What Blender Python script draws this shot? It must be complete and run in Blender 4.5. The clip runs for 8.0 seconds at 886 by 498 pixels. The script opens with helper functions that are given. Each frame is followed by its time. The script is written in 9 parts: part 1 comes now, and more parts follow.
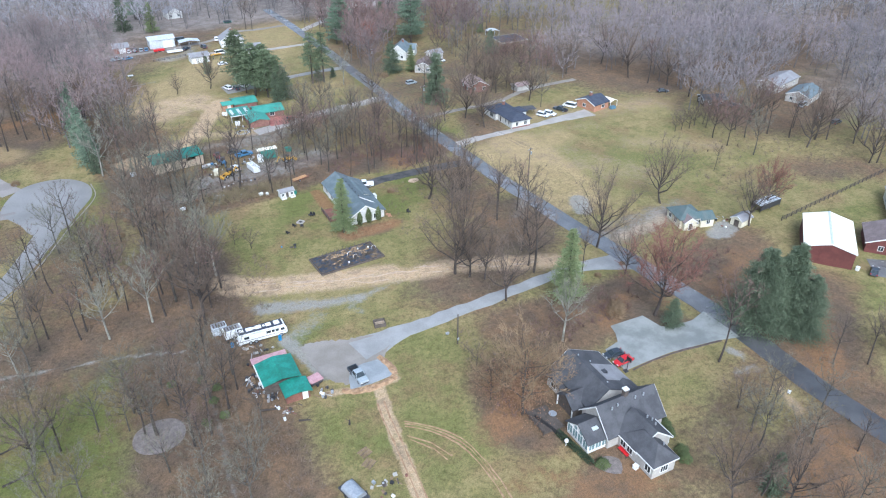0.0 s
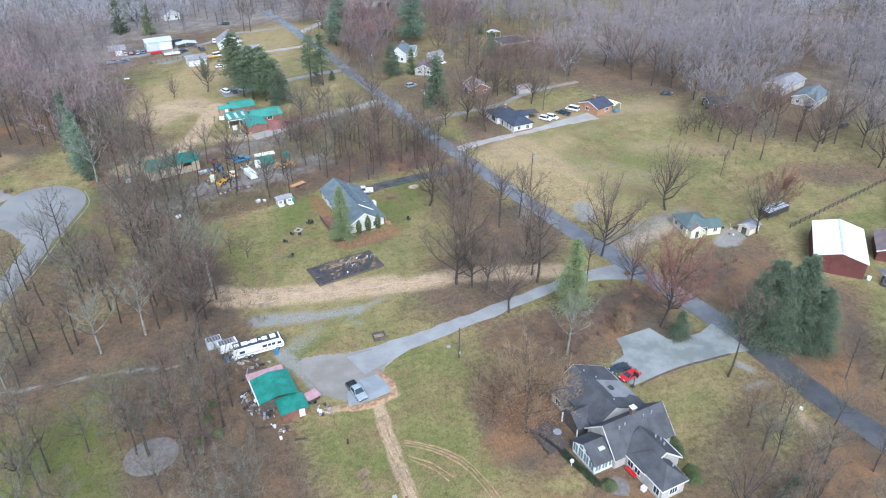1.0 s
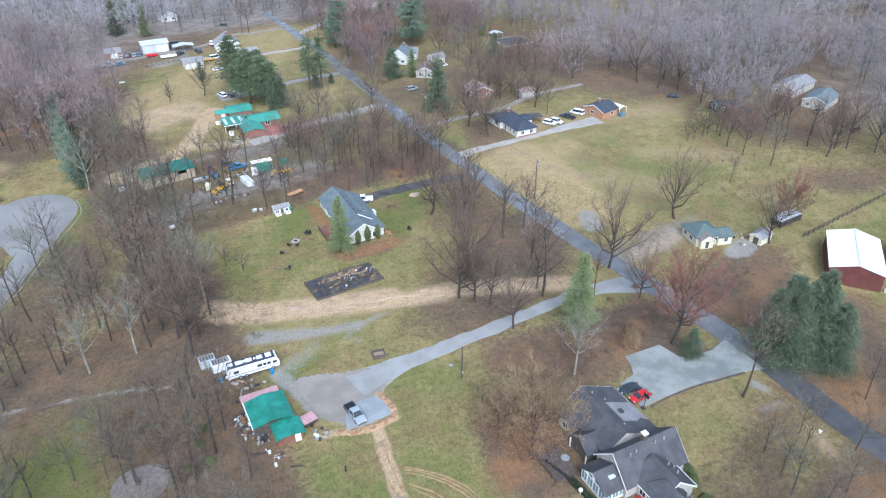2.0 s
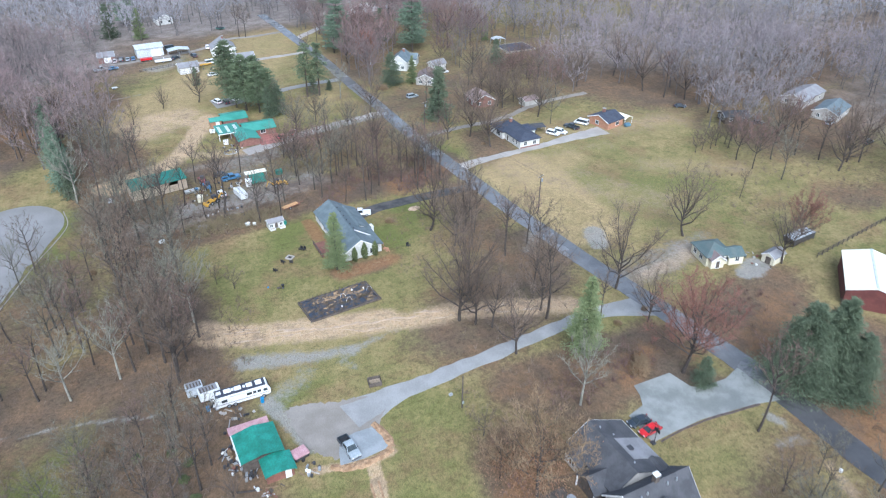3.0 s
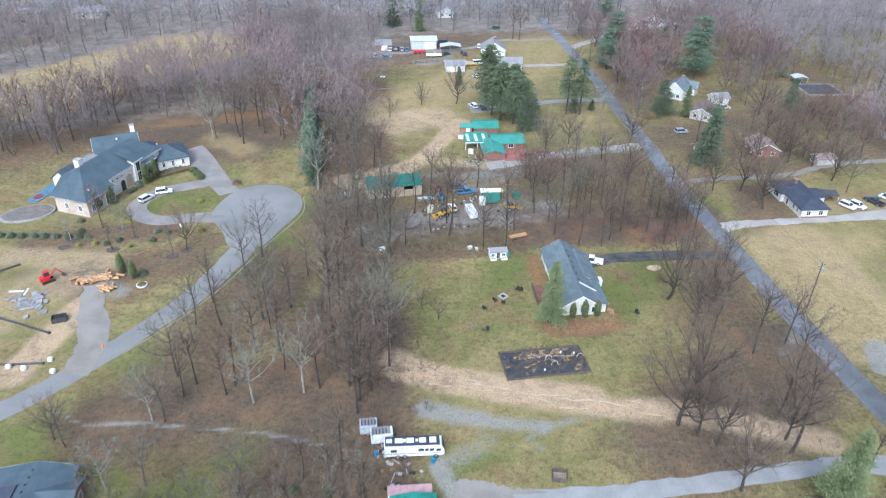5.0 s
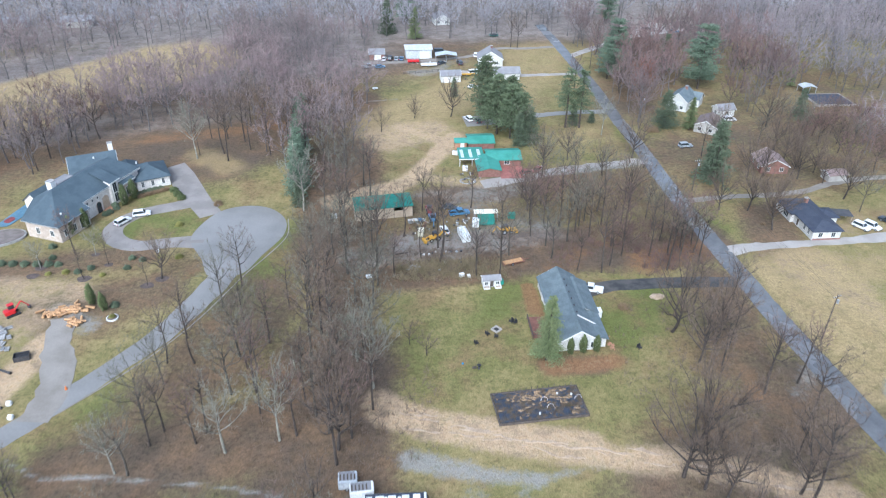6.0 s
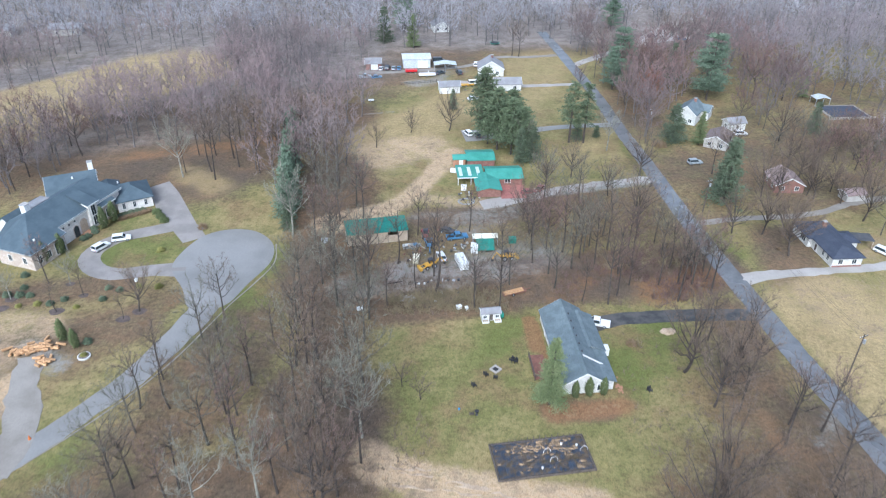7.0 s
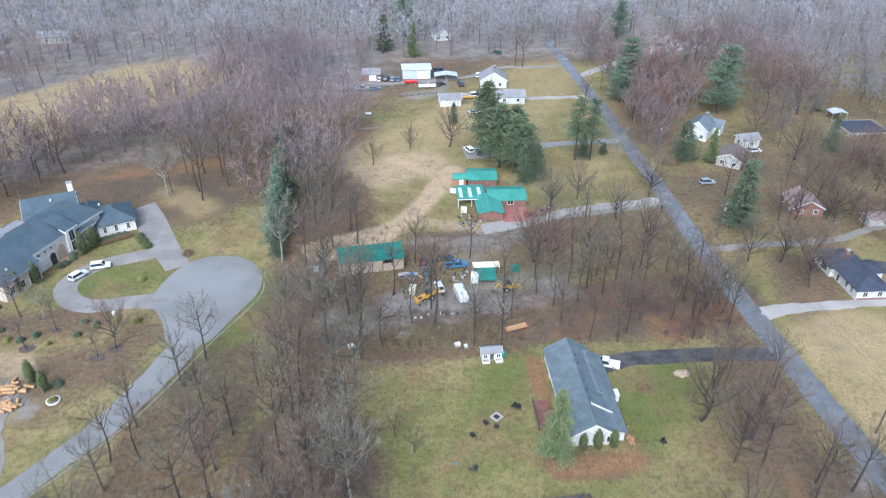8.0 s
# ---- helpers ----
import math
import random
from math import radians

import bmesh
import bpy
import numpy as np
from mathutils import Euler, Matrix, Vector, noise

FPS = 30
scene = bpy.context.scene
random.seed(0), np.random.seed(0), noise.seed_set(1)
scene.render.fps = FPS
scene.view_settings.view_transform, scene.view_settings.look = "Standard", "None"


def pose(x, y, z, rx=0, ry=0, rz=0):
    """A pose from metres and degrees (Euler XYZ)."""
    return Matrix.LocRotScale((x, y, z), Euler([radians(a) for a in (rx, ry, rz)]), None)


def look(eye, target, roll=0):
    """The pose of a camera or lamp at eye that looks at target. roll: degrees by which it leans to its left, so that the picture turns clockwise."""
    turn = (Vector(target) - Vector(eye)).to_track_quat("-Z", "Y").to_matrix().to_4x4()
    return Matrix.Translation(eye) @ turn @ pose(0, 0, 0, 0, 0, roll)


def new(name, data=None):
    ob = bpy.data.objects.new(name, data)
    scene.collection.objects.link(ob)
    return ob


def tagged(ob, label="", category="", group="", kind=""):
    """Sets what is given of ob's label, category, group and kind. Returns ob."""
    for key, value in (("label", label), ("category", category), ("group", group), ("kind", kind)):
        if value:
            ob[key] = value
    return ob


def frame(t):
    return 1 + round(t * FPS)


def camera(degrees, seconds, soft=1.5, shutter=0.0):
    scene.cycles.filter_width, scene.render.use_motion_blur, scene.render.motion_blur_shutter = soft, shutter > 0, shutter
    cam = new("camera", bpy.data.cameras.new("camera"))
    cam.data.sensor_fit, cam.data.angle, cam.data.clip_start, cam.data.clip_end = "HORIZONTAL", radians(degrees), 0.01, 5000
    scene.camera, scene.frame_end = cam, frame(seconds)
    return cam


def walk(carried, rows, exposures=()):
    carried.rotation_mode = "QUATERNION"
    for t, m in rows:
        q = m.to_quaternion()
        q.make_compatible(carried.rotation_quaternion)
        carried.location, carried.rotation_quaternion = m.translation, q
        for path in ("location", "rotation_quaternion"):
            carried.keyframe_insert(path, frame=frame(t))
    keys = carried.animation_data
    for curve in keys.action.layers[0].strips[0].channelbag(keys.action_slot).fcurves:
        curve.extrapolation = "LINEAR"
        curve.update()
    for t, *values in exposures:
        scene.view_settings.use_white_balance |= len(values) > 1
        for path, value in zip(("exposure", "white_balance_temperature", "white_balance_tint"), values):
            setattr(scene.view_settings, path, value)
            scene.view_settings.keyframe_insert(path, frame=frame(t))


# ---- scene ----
cam = camera(63.0, 8.0, soft=1.1, shutter=0.75)
PATH = [
    (0, (0.792, -0.355, 100.231), (1.573, 1.161, 99.185), 0.3),
    (0.5, (1.887, 1.81, 100.206), (2.667, 3.325, 99.159), 0.2),
    (1, (3.102, 4.235, 100.174), (3.88, 5.75, 99.126), 0.2),
    (1.5, (4.586, 7.14, 100.112), (5.36, 8.655, 99.061), 0.1),
    (2.8, (9.217, 16.576, 99.811), (9.99, 18.09, 98.756), -0.1),
    (3, (9.964, 18.216, 99.795), (10.739, 19.731, 98.744), 0.4),
    (3.2, (10.732, 20.029, 99.785), (11.502, 21.547, 98.734), 0.4),
    (3.5, (11.967, 22.96, 99.765), (12.631, 24.524, 98.711), 0.3),
    (3.8, (13.363, 26.008, 99.736), (13.887, 27.624, 98.681), 0.6),
    (4, (14.337, 28.123, 99.719), (14.772, 29.763, 98.661), 0.6),
    (4.2, (15.324, 30.293, 99.704), (15.67, 31.953, 98.645), 0.8),
    (4.5, (16.792, 33.633, 99.679), (17.007, 35.314, 98.617), 0.8),
    (4.7, (17.727, 35.927, 99.675), (17.892, 37.612, 98.612), 1.0),
    (5.8, (22.481, 48.892, 99.636), (22.634, 50.579, 98.572), 1.2),
    (6, (23.184, 51.345, 99.635), (23.334, 53.033, 98.574), 0.8),
    (6.5, (24.504, 57.714, 99.655), (24.65, 59.403, 98.594), 0.8),
    (7, (25.652, 64.196, 99.68), (25.796, 65.885, 98.619), 0.7),
    (7.5, (26.748, 70.69, 99.744), (26.889, 72.38, 98.684), 0.7),
    (8, (27.785, 77.183, 99.818), (27.921, 78.874, 98.758), 0.7),
]
walk(cam, [(t, look(eye, target, roll)) for t, eye, target, roll in PATH], [(0.0, 1.14, 5240, 7), (8.0, 1.14, 5240, 7)])

# ---- light: overcast winter sky, soft sun behind the cloud ----
world = bpy.data.worlds.new("overcast_sky")
scene.world = world
world.use_nodes = True
wn = world.node_tree
wn.nodes.clear()
w_out = wn.nodes.new("ShaderNodeOutputWorld")
w_bg = wn.nodes.new("ShaderNodeBackground")
w_sky = wn.nodes.new("ShaderNodeTexSky")
w_sky.sky_type = "NISHITA"
w_sky.sun_disc = False
w_sky.sun_elevation = radians(38)
w_sky.sun_rotation = radians(200)
w_sky.air_density = 1.0
w_sky.dust_density = 4.0
w_sky.ozone_density = 1.0
w_hsv = wn.nodes.new("ShaderNodeHueSaturation")
w_hsv.inputs["Saturation"].default_value = 0.6
wn.links.new(w_sky.outputs[0], w_hsv.inputs["Color"])
wn.links.new(w_hsv.outputs[0], w_bg.inputs["Color"])
wn.links.new(w_bg.outputs[0], w_out.inputs["Surface"])
w_bg.inputs["Strength"].default_value = 0.15

sun_data = bpy.data.lights.new("sun", "SUN")
sun_data.energy = 1.1
sun_data.angle = radians(30)
sun_data.color = (1.0, 0.985, 0.965)
sun_ob = new("sun", sun_data)
sun_ob.matrix_world = look((-60, -150, 200), (0, 0, 0))


# ---- materials ----
def node_mat(name):
    m = bpy.data.materials.new(name)
    m.use_nodes = True
    nt = m.node_tree
    return m, nt, nt.nodes["Principled BSDF"]


def noise_node(nt, coord, scale, detail=4, rough=0.6):
    n = nt.nodes.new("ShaderNodeTexNoise")
    n.inputs["Scale"].default_value = scale
    n.inputs["Detail"].default_value = detail
    n.inputs["Roughness"].default_value = rough
    nt.links.new(coord, n.inputs["Vector"])
    return n.outputs["Fac"]


def ramp(nt, fac, lo, hi):
    r = nt.nodes.new("ShaderNodeMapRange")
    r.interpolation_type = "SMOOTHSTEP"
    r.inputs["From Min"].default_value = lo
    r.inputs["From Max"].default_value = hi
    nt.links.new(fac, r.inputs["Value"])
    return r.outputs["Result"]


def mix(nt, fac, a, b, mode="MIX"):
    m = nt.nodes.new("ShaderNodeMix")
    m.data_type = "RGBA"
    m.blend_type = mode
    for sock, v in ((m.inputs[0], fac), (m.inputs[6], a), (m.inputs[7], b)):
        if isinstance(v, (int, float)):
            sock.default_value = v
        elif isinstance(v, tuple):
            sock.default_value = (*v, 1)
        else:
            nt.links.new(v, sock)
    return m.outputs[2]


def math_node(nt, op, a, b=0.0):
    m = nt.nodes.new("ShaderNodeMath")
    m.operation = op
    for sock, v in zip(m.inputs, (a, b)):
        if isinstance(v, (int, float)):
            sock.default_value = v
        else:
            nt.links.new(v, sock)
    return m.outputs[0]


def surface(name, c1, c2, scale=0.6, rough=0.85, bump=0.2, metal=0.0, fine=9.0, stripes=0.0, axis=0, rand=0.0, world_space=False, wet=0.0, grain_k=0.62):
    """Two colours mixed by a broad noise, a fine grain over it, a little relief."""
    m, nt, bsdf = node_mat(name)
    if world_space:
        co = nt.nodes.new("ShaderNodeNewGeometry").outputs["Position"]
    else:
        co = nt.nodes.new("ShaderNodeTexCoord").outputs["Object"]
    broad = ramp(nt, noise_node(nt, co, scale), 0.35, 0.65)
    grain = noise_node(nt, co, scale * fine, 3)
    col = mix(nt, broad, c1, c2)
    col = mix(nt, ramp(nt, grain, 0.3, 0.75), col, mix(nt, 1.0, col, (grain_k, grain_k, grain_k), "MULTIPLY"))
    if rand:
        oi = nt.nodes.new("ShaderNodeObjectInfo")
        hsv = nt.nodes.new("ShaderNodeHueSaturation")
        nt.links.new(math_node(nt, "MULTIPLY_ADD", oi.outputs["Random"], rand), hsv.inputs["Value"])
        hsv.inputs["Value"].links[0].from_node.inputs[2].default_value = 1 - rand / 2
        nt.links.new(col, hsv.inputs["Color"])
        col = hsv.outputs[0]
    nt.links.new(col, bsdf.inputs["Base Color"])
    bsdf.inputs["Metallic"].default_value = metal
    if wet:
        r = nt.nodes.new("ShaderNodeMapRange")
        r.inputs["To Min"].default_value = rough
        r.inputs["To Max"].default_value = max(0.12, rough - wet)
        nt.links.new(ramp(nt, noise_node(nt, co, scale * 0.35), 0.4, 0.62), r.inputs["Value"])
        nt.links.new(r.outputs[0], bsdf.inputs["Roughness"])
    else:
        bsdf.inputs["Roughness"].default_value = rough
    height = grain
    if stripes:
        wv = nt.nodes.new("ShaderNodeTexWave")
        wv.bands_direction = "XYZ"[axis]
        wv.inputs["Scale"].default_value = stripes
        wv.inputs["Distortion"].default_value = 0.4
        nt.links.new(co, wv.inputs["Vector"])
        height = math_node(nt, "ADD", math_node(nt, "MULTIPLY", grain, 0.4), wv.outputs["Fac"])
    if bump:
        b = nt.nodes.new("ShaderNodeBump")
        b.inputs["Strength"].default_value = bump
        b.inputs["Distance"].default_value = 0.05
        nt.links.new(height, b.inputs["Height"])
        nt.links.new(b.outputs[0], bsdf.inputs["Normal"])
    return m


M = {}
M["asphalt"] = surface("wet_asphalt", (0.115, 0.113, 0.112), (0.165, 0.162, 0.16), 0.12, 0.32, 0.02, world_space=True, wet=0.18, fine=30, grain_k=0.82)
M["asphalt_dark"] = surface("dark_asphalt", (0.052, 0.051, 0.052), (0.085, 0.083, 0.084), 0.15, 0.6, 0.03, world_space=True, wet=0.3, fine=30, grain_k=0.85)
M["tar_drive"] = surface("patched_tar", (0.03, 0.03, 0.032), (0.082, 0.076, 0.07), 0.3, 0.8, 0.05, world_space=True, fine=20, grain_k=0.8)
M["court"] = surface("cul_de_sac_asphalt", (0.172, 0.165, 0.154), (0.222, 0.213, 0.2), 0.06, 0.75, 0.03, world_space=True, wet=0.2, fine=40, grain_k=0.88)
M["concrete"] = surface("pale_concrete", (0.17, 0.176, 0.163), (0.262, 0.268, 0.25), 0.18, 0.75, 0.03, world_space=True, wet=0.2, fine=30, grain_k=0.86)
M["gravel"] = surface("grey_gravel", (0.205, 0.18, 0.152), (0.26, 0.234, 0.202), 0.15, 0.9, 0.1, world_space=True, fine=40, grain_k=0.78)
M["gravel_blue"] = surface("blue_grey_gravel", (0.235, 0.23, 0.22), (0.295, 0.29, 0.278), 0.15, 0.9, 0.1, world_space=True, fine=40, grain_k=0.78)
M["gravel_pad"] = surface("fresh_blue_grey_gravel", (0.22, 0.235, 0.242), (0.28, 0.295, 0.302), 0.3, 0.9, 0.1, world_space=True, fine=30, grain_k=0.78)
M["sand_pale"] = surface("pale_churned_sand", (0.35, 0.258, 0.172), (0.46, 0.352, 0.25), 0.5, 0.95, 0.4, world_space=True)
M["gravel_light"] = surface("light_gravel", (0.285, 0.258, 0.23), (0.355, 0.325, 0.292), 0.15, 0.9, 0.1, world_space=True, fine=40, grain_k=0.82)
M["paver"] = surface("beige_pavers", (0.2, 0.178, 0.16), (0.258, 0.232, 0.21), 0.2, 0.75, 0.05, world_space=True, fine=25, grain_k=0.86)
M["mulch"] = surface("wood_mulch", (0.15, 0.125, 0.11), (0.21, 0.178, 0.16), 0.8, 0.95, 0.5, world_space=True)
M["dark_mulch"] = surface("dark_bark_mulch", (0.07, 0.052, 0.046), (0.115, 0.086, 0.076), 0.8, 0.95, 0.5, world_space=True)
M["shingle_grey"] = surface("grey_shingles", (0.05, 0.05, 0.055), (0.078, 0.078, 0.083), 0.4, 0.85, 0.2, fine=20, stripes=2.2, axis=2, grain_k=0.75)
M["shingle_light"] = surface("faded_shingles", (0.2, 0.195, 0.2), (0.25, 0.245, 0.25), 0.4, 0.85, 0.2, fine=20, stripes=2.2, axis=2, grain_k=0.8)
M["shingle_blue"] = surface("blue_grey_shingles", (0.108, 0.136, 0.146), (0.152, 0.184, 0.196), 0.5, 0.8, 0.25, fine=8, stripes=2.2, axis=2, grain_k=0.66)
M["shingle_navy"] = surface("navy_shingles", (0.036, 0.043, 0.066), (0.054, 0.062, 0.085), 0.5, 0.8, 0.25, fine=14, stripes=2.2, axis=2)
M["shingle_slate"] = surface("slate_blue_shingles", (0.05, 0.072, 0.088), (0.07, 0.096, 0.114), 0.3, 0.8, 0.2, fine=20, stripes=2.2, axis=2, grain_k=0.82)
M["shingle_teal"] = surface("weathered_teal_shingles", (0.075, 0.115, 0.115), (0.11, 0.135, 0.13), 0.5, 0.85, 0.2, fine=20, stripes=2.2, axis=2)
M["shingle_brown"] = surface("brown_shingles", (0.17, 0.13, 0.12), (0.22, 0.17, 0.16), 0.5, 0.85, 0.3, fine=14, stripes=2.2, axis=2)
M["shingle_pink"] = surface("pinkish_shingles", (0.3, 0.22, 0.2), (0.36, 0.27, 0.25), 0.5, 0.85, 0.3, fine=14)
M["teal_metal"] = surface("teal_metal_roof", (0.022, 0.16, 0.112), (0.04, 0.25, 0.185), 0.45, 0.55, 0.25, fine=8, stripes=1.2, axis=0)
# Farther house's roofs: the same teal, lightened in colour for haze
M["teal_hazed"] = surface("pale_teal_metal_roof", (0.045, 0.2, 0.15), (0.07, 0.255, 0.2), 0.3, 0.55, 0.2, fine=6, stripes=1.2, axis=0, grain_k=0.85)
M["teal_dark"] = surface("dark_teal_metal_roof", (0.015, 0.13, 0.095), (0.025, 0.18, 0.135), 0.3, 0.55, 0.25, fine=6, stripes=1.2, axis=0)
M["white_metal"] = surface("white_metal_roof", (0.74, 0.69, 0.55), (0.8, 0.75, 0.61), 0.15, 0.6, 0.08, fine=6, stripes=1.2, axis=0, grain_k=0.94)
M["grey_metal"] = surface("pale_grey_metal", (0.45, 0.48, 0.5), (0.54, 0.57, 0.59), 0.3, 0.5, 0.2, fine=6, stripes=1.2, axis=0)
M["white_siding"] = surface("white_siding", (0.54, 0.535, 0.5), (0.63, 0.625, 0.59), 0.5, 0.75, 0.2, stripes=2.5, axis=2)
M["cream_siding"] = surface("cream_siding", (0.62, 0.57, 0.42), (0.68, 0.63, 0.48), 0.5, 0.75, 0.2, stripes=2.5, axis=2)
M["grey_siding"] = surface("grey_siding", (0.34, 0.32, 0.29), (0.42, 0.4, 0.36), 0.5, 0.75, 0.2, stripes=2.5, axis=2, grain_k=0.85)
M["red_siding"] = surface("barn_red_siding", (0.085, 0.024, 0.02), (0.115, 0.034, 0.028), 0.4, 0.75, 0.2, stripes=2.0, axis=0, grain_k=0.85)
M["brick"] = surface("red_brick", (0.2, 0.1, 0.078), (0.27, 0.14, 0.11), 1.0, 0.9, 0.3, fine=14)
M["brick_orange"] = surface("orange_brick", (0.36, 0.18, 0.105), (0.44, 0.24, 0.15), 1.0, 0.9, 0.3, fine=14)
M["red_concrete"] = surface("red_concrete", (0.3, 0.11, 0.09), (0.36, 0.15, 0.12), 0.4, 0.8, 0.15, world_space=True)
M["stucco"] = surface("cream_stucco", (0.62, 0.585, 0.535), (0.72, 0.69, 0.64), 0.5, 0.85, 0.2)
M["tan_stone"] = surface("tan_field_stone", (0.4, 0.33, 0.27), (0.54, 0.46, 0.39), 1.2, 0.9, 0.4, fine=6)
M["tan_wood"] = surface("raw_timber", (0.38, 0.3, 0.215), (0.47, 0.38, 0.28), 0.8, 0.85, 0.3, stripes=2.5, axis=0)
M["dark_wood"] = surface("weathered_dark_wood", (0.07, 0.055, 0.045), (0.11, 0.09, 0.075), 1.2, 0.9, 0.3)
M["red_wood"] = surface("red_brown_wood", (0.16, 0.07, 0.05), (0.22, 0.1, 0.07), 1.0, 0.85, 0.3)
M["log_wood"] = surface("cut_log_wood", (0.42, 0.24, 0.11), (0.54, 0.33, 0.17), 1.5, 0.9, 0.3, rand=0.4)
M["white_paint"] = surface("white_paint", (0.7, 0.7, 0.68), (0.78, 0.78, 0.76), 1.0, 0.6, 0.1)
M["pink_panel"] = surface("faded_pink_panel", (0.42, 0.24, 0.25), (0.52, 0.32, 0.33), 0.8, 0.8, 0.2)
M["tarp_black"] = surface("black_tarp", (0.075, 0.098, 0.14), (0.2, 0.145, 0.09), 0.8, 0.5, 0.6, world_space=True)
M["tarp_blue"] = surface("blue_tarp", (0.085, 0.17, 0.235), (0.125, 0.225, 0.29), 0.8, 0.5, 0.4)
M["black"] = surface("black_rubber", (0.018, 0.018, 0.02), (0.03, 0.03, 0.032), 2.0, 0.7, 0.1)
M["dark_metal"] = surface("dark_metal", (0.05, 0.05, 0.055), (0.08, 0.08, 0.085), 2.0, 0.5, 0.1, metal=0.3)
M["steel"] = surface("dull_steel", (0.38, 0.4, 0.42), (0.48, 0.5, 0.52), 2.0, 0.45, 0.1, metal=0.5)
M["yellow"] = surface("machine_yellow", (0.55, 0.3, 0.03), (0.62, 0.36, 0.06), 1.5, 0.6, 0.15)
M["orange"] = surface("safety_orange", (0.6, 0.16, 0.03), (0.66, 0.2, 0.05), 1.5, 0.6, 0.15)
M["red_paint"] = surface("red_paint", (0.5, 0.015, 0.02), (0.56, 0.025, 0.03), 1.5, 0.35, 0.03)
M["blue_paint"] = surface("blue_paint", (0.06, 0.17, 0.3), (0.08, 0.2, 0.34), 1.5, 0.4, 0.05)
M["barrel_blue"] = surface("blue_plastic", (0.02, 0.2, 0.42), (0.03, 0.24, 0.48), 1.5, 0.5, 0.05)
M["silver_paint"] = surface("silver_blue_paint", (0.29, 0.33, 0.35), (0.35, 0.385, 0.405), 1.5, 0.35, 0.03)
M["dark_paint"] = surface("dark_paint", (0.03, 0.04, 0.05), (0.045, 0.055, 0.07), 1.5, 0.3, 0.03)
M["white_car"] = surface("white_car_paint", (0.72, 0.72, 0.72), (0.78, 0.78, 0.78), 1.5, 0.3, 0.03)
M["maroon_paint"] = surface("maroon_paint", (0.2, 0.04, 0.04), (0.26, 0.06, 0.06), 1.5, 0.45, 0.05)
M["lamp_red"] = surface("red_lens", (0.35, 0.02, 0.02), (0.4, 0.03, 0.03), 2.0, 0.3, 0)
M["lamp_clear"] = surface("clear_lens", (0.6, 0.6, 0.6), (0.7, 0.7, 0.7), 2.0, 0.2, 0)
M["glass"] = surface("window_glass", (0.03, 0.04, 0.045), (0.05, 0.06, 0.065), 1.0, 0.12, 0)
M["glass_teal"] = surface("sunroom_glass", (0.16, 0.24, 0.24), (0.22, 0.3, 0.3), 1.0, 0.15, 0)
M["skylight"] = surface("frosted_skylight", (0.5, 0.56, 0.55), (0.6, 0.65, 0.64), 1.0, 0.4, 0)
M["clay"] = surface("orange_clay", (0.25, 0.15, 0.08), (0.4, 0.26, 0.15), 1.0, 0.95, 0.5)
M["stone"] = surface("grey_stone", (0.25, 0.24, 0.23), (0.36, 0.35, 0.33), 1.0, 0.9, 0.4, rand=0.4)
M["debris"] = surface("brown_debris", (0.17, 0.118, 0.07), (0.29, 0.2, 0.115), 1.5, 0.95, 0.5)
M["bark"] = surface("grey_brown_bark", (0.048, 0.038, 0.032), (0.088, 0.07, 0.058), 0.8, 0.95, 0.5, rand=0.35)
M["bark_pale"] = surface("pale_sycamore_bark", (0.33, 0.32, 0.26), (0.12, 0.106, 0.085), 0.35, 0.9, 0.4)
M["twig"] = surface("grey_brown_twigs", (0.132, 0.096, 0.07), (0.195, 0.145, 0.105), 0.3, 0.95, 0, rand=0.4)
M["twig_red"] = surface("reddish_budding_twigs", (0.185, 0.088, 0.064), (0.24, 0.118, 0.086), 0.3, 0.95, 0, rand=0.25)
M["twig_rose"] = surface("dull_reddish_twigs", (0.145, 0.092, 0.075), (0.205, 0.13, 0.108), 0.3, 0.95, 0, rand=0.35)
M["twig_pale"] = surface("pale_lichen_twigs", (0.27, 0.26, 0.2), (0.16, 0.145, 0.11), 0.4, 0.95, 0)
M["twig_orange"] = surface("tan_willow_twigs", (0.205, 0.14, 0.078), (0.27, 0.188, 0.108), 0.3, 0.95, 0)
M["dead_leaf"] = surface("clinging_brown_leaves", (0.26, 0.14, 0.075), (0.36, 0.21, 0.12), 0.6, 0.95, 0)
M["spruce"] = surface("dark_spruce_needles", (0.084, 0.112, 0.063), (0.135, 0.168, 0.1), 0.3, 0.85, 0, rand=0.3)
# Far spruces and pines: needles coloured paler than near ones, for haze
M["spruce_hazed"] = surface("blue_green_spruce_needles", (0.115, 0.165, 0.108), (0.17, 0.225, 0.15), 0.3, 0.85, 0, rand=0.3)
M["bark_moss"] = surface("lichen_grey_bark", (0.06, 0.052, 0.042), (0.112, 0.1, 0.08), 0.6, 0.95, 0.5, rand=0.35)
M["twig_moss"] = surface("lichen_grey_green_twigs", (0.135, 0.122, 0.088), (0.2, 0.185, 0.135), 0.3, 0.95, 0, rand=0.4)
M["pine"] = surface("pine_needles", (0.085, 0.115, 0.06), (0.135, 0.168, 0.088), 0.3, 0.85, 0, rand=0.3)
M["pine_light"] = surface("light_pine_needles", (0.15, 0.19, 0.078), (0.215, 0.25, 0.115), 0.3, 0.85, 0, rand=0.2)
M["cypress"] = surface("arborvitae_foliage", (0.085, 0.108, 0.038), (0.12, 0.145, 0.055), 0.8, 0.9, 0, rand=0.3)
M["hedge_green"] = surface("dark_hedge_foliage", (0.035, 0.055, 0.026), (0.06, 0.085, 0.04), 0.8, 0.9, 0)
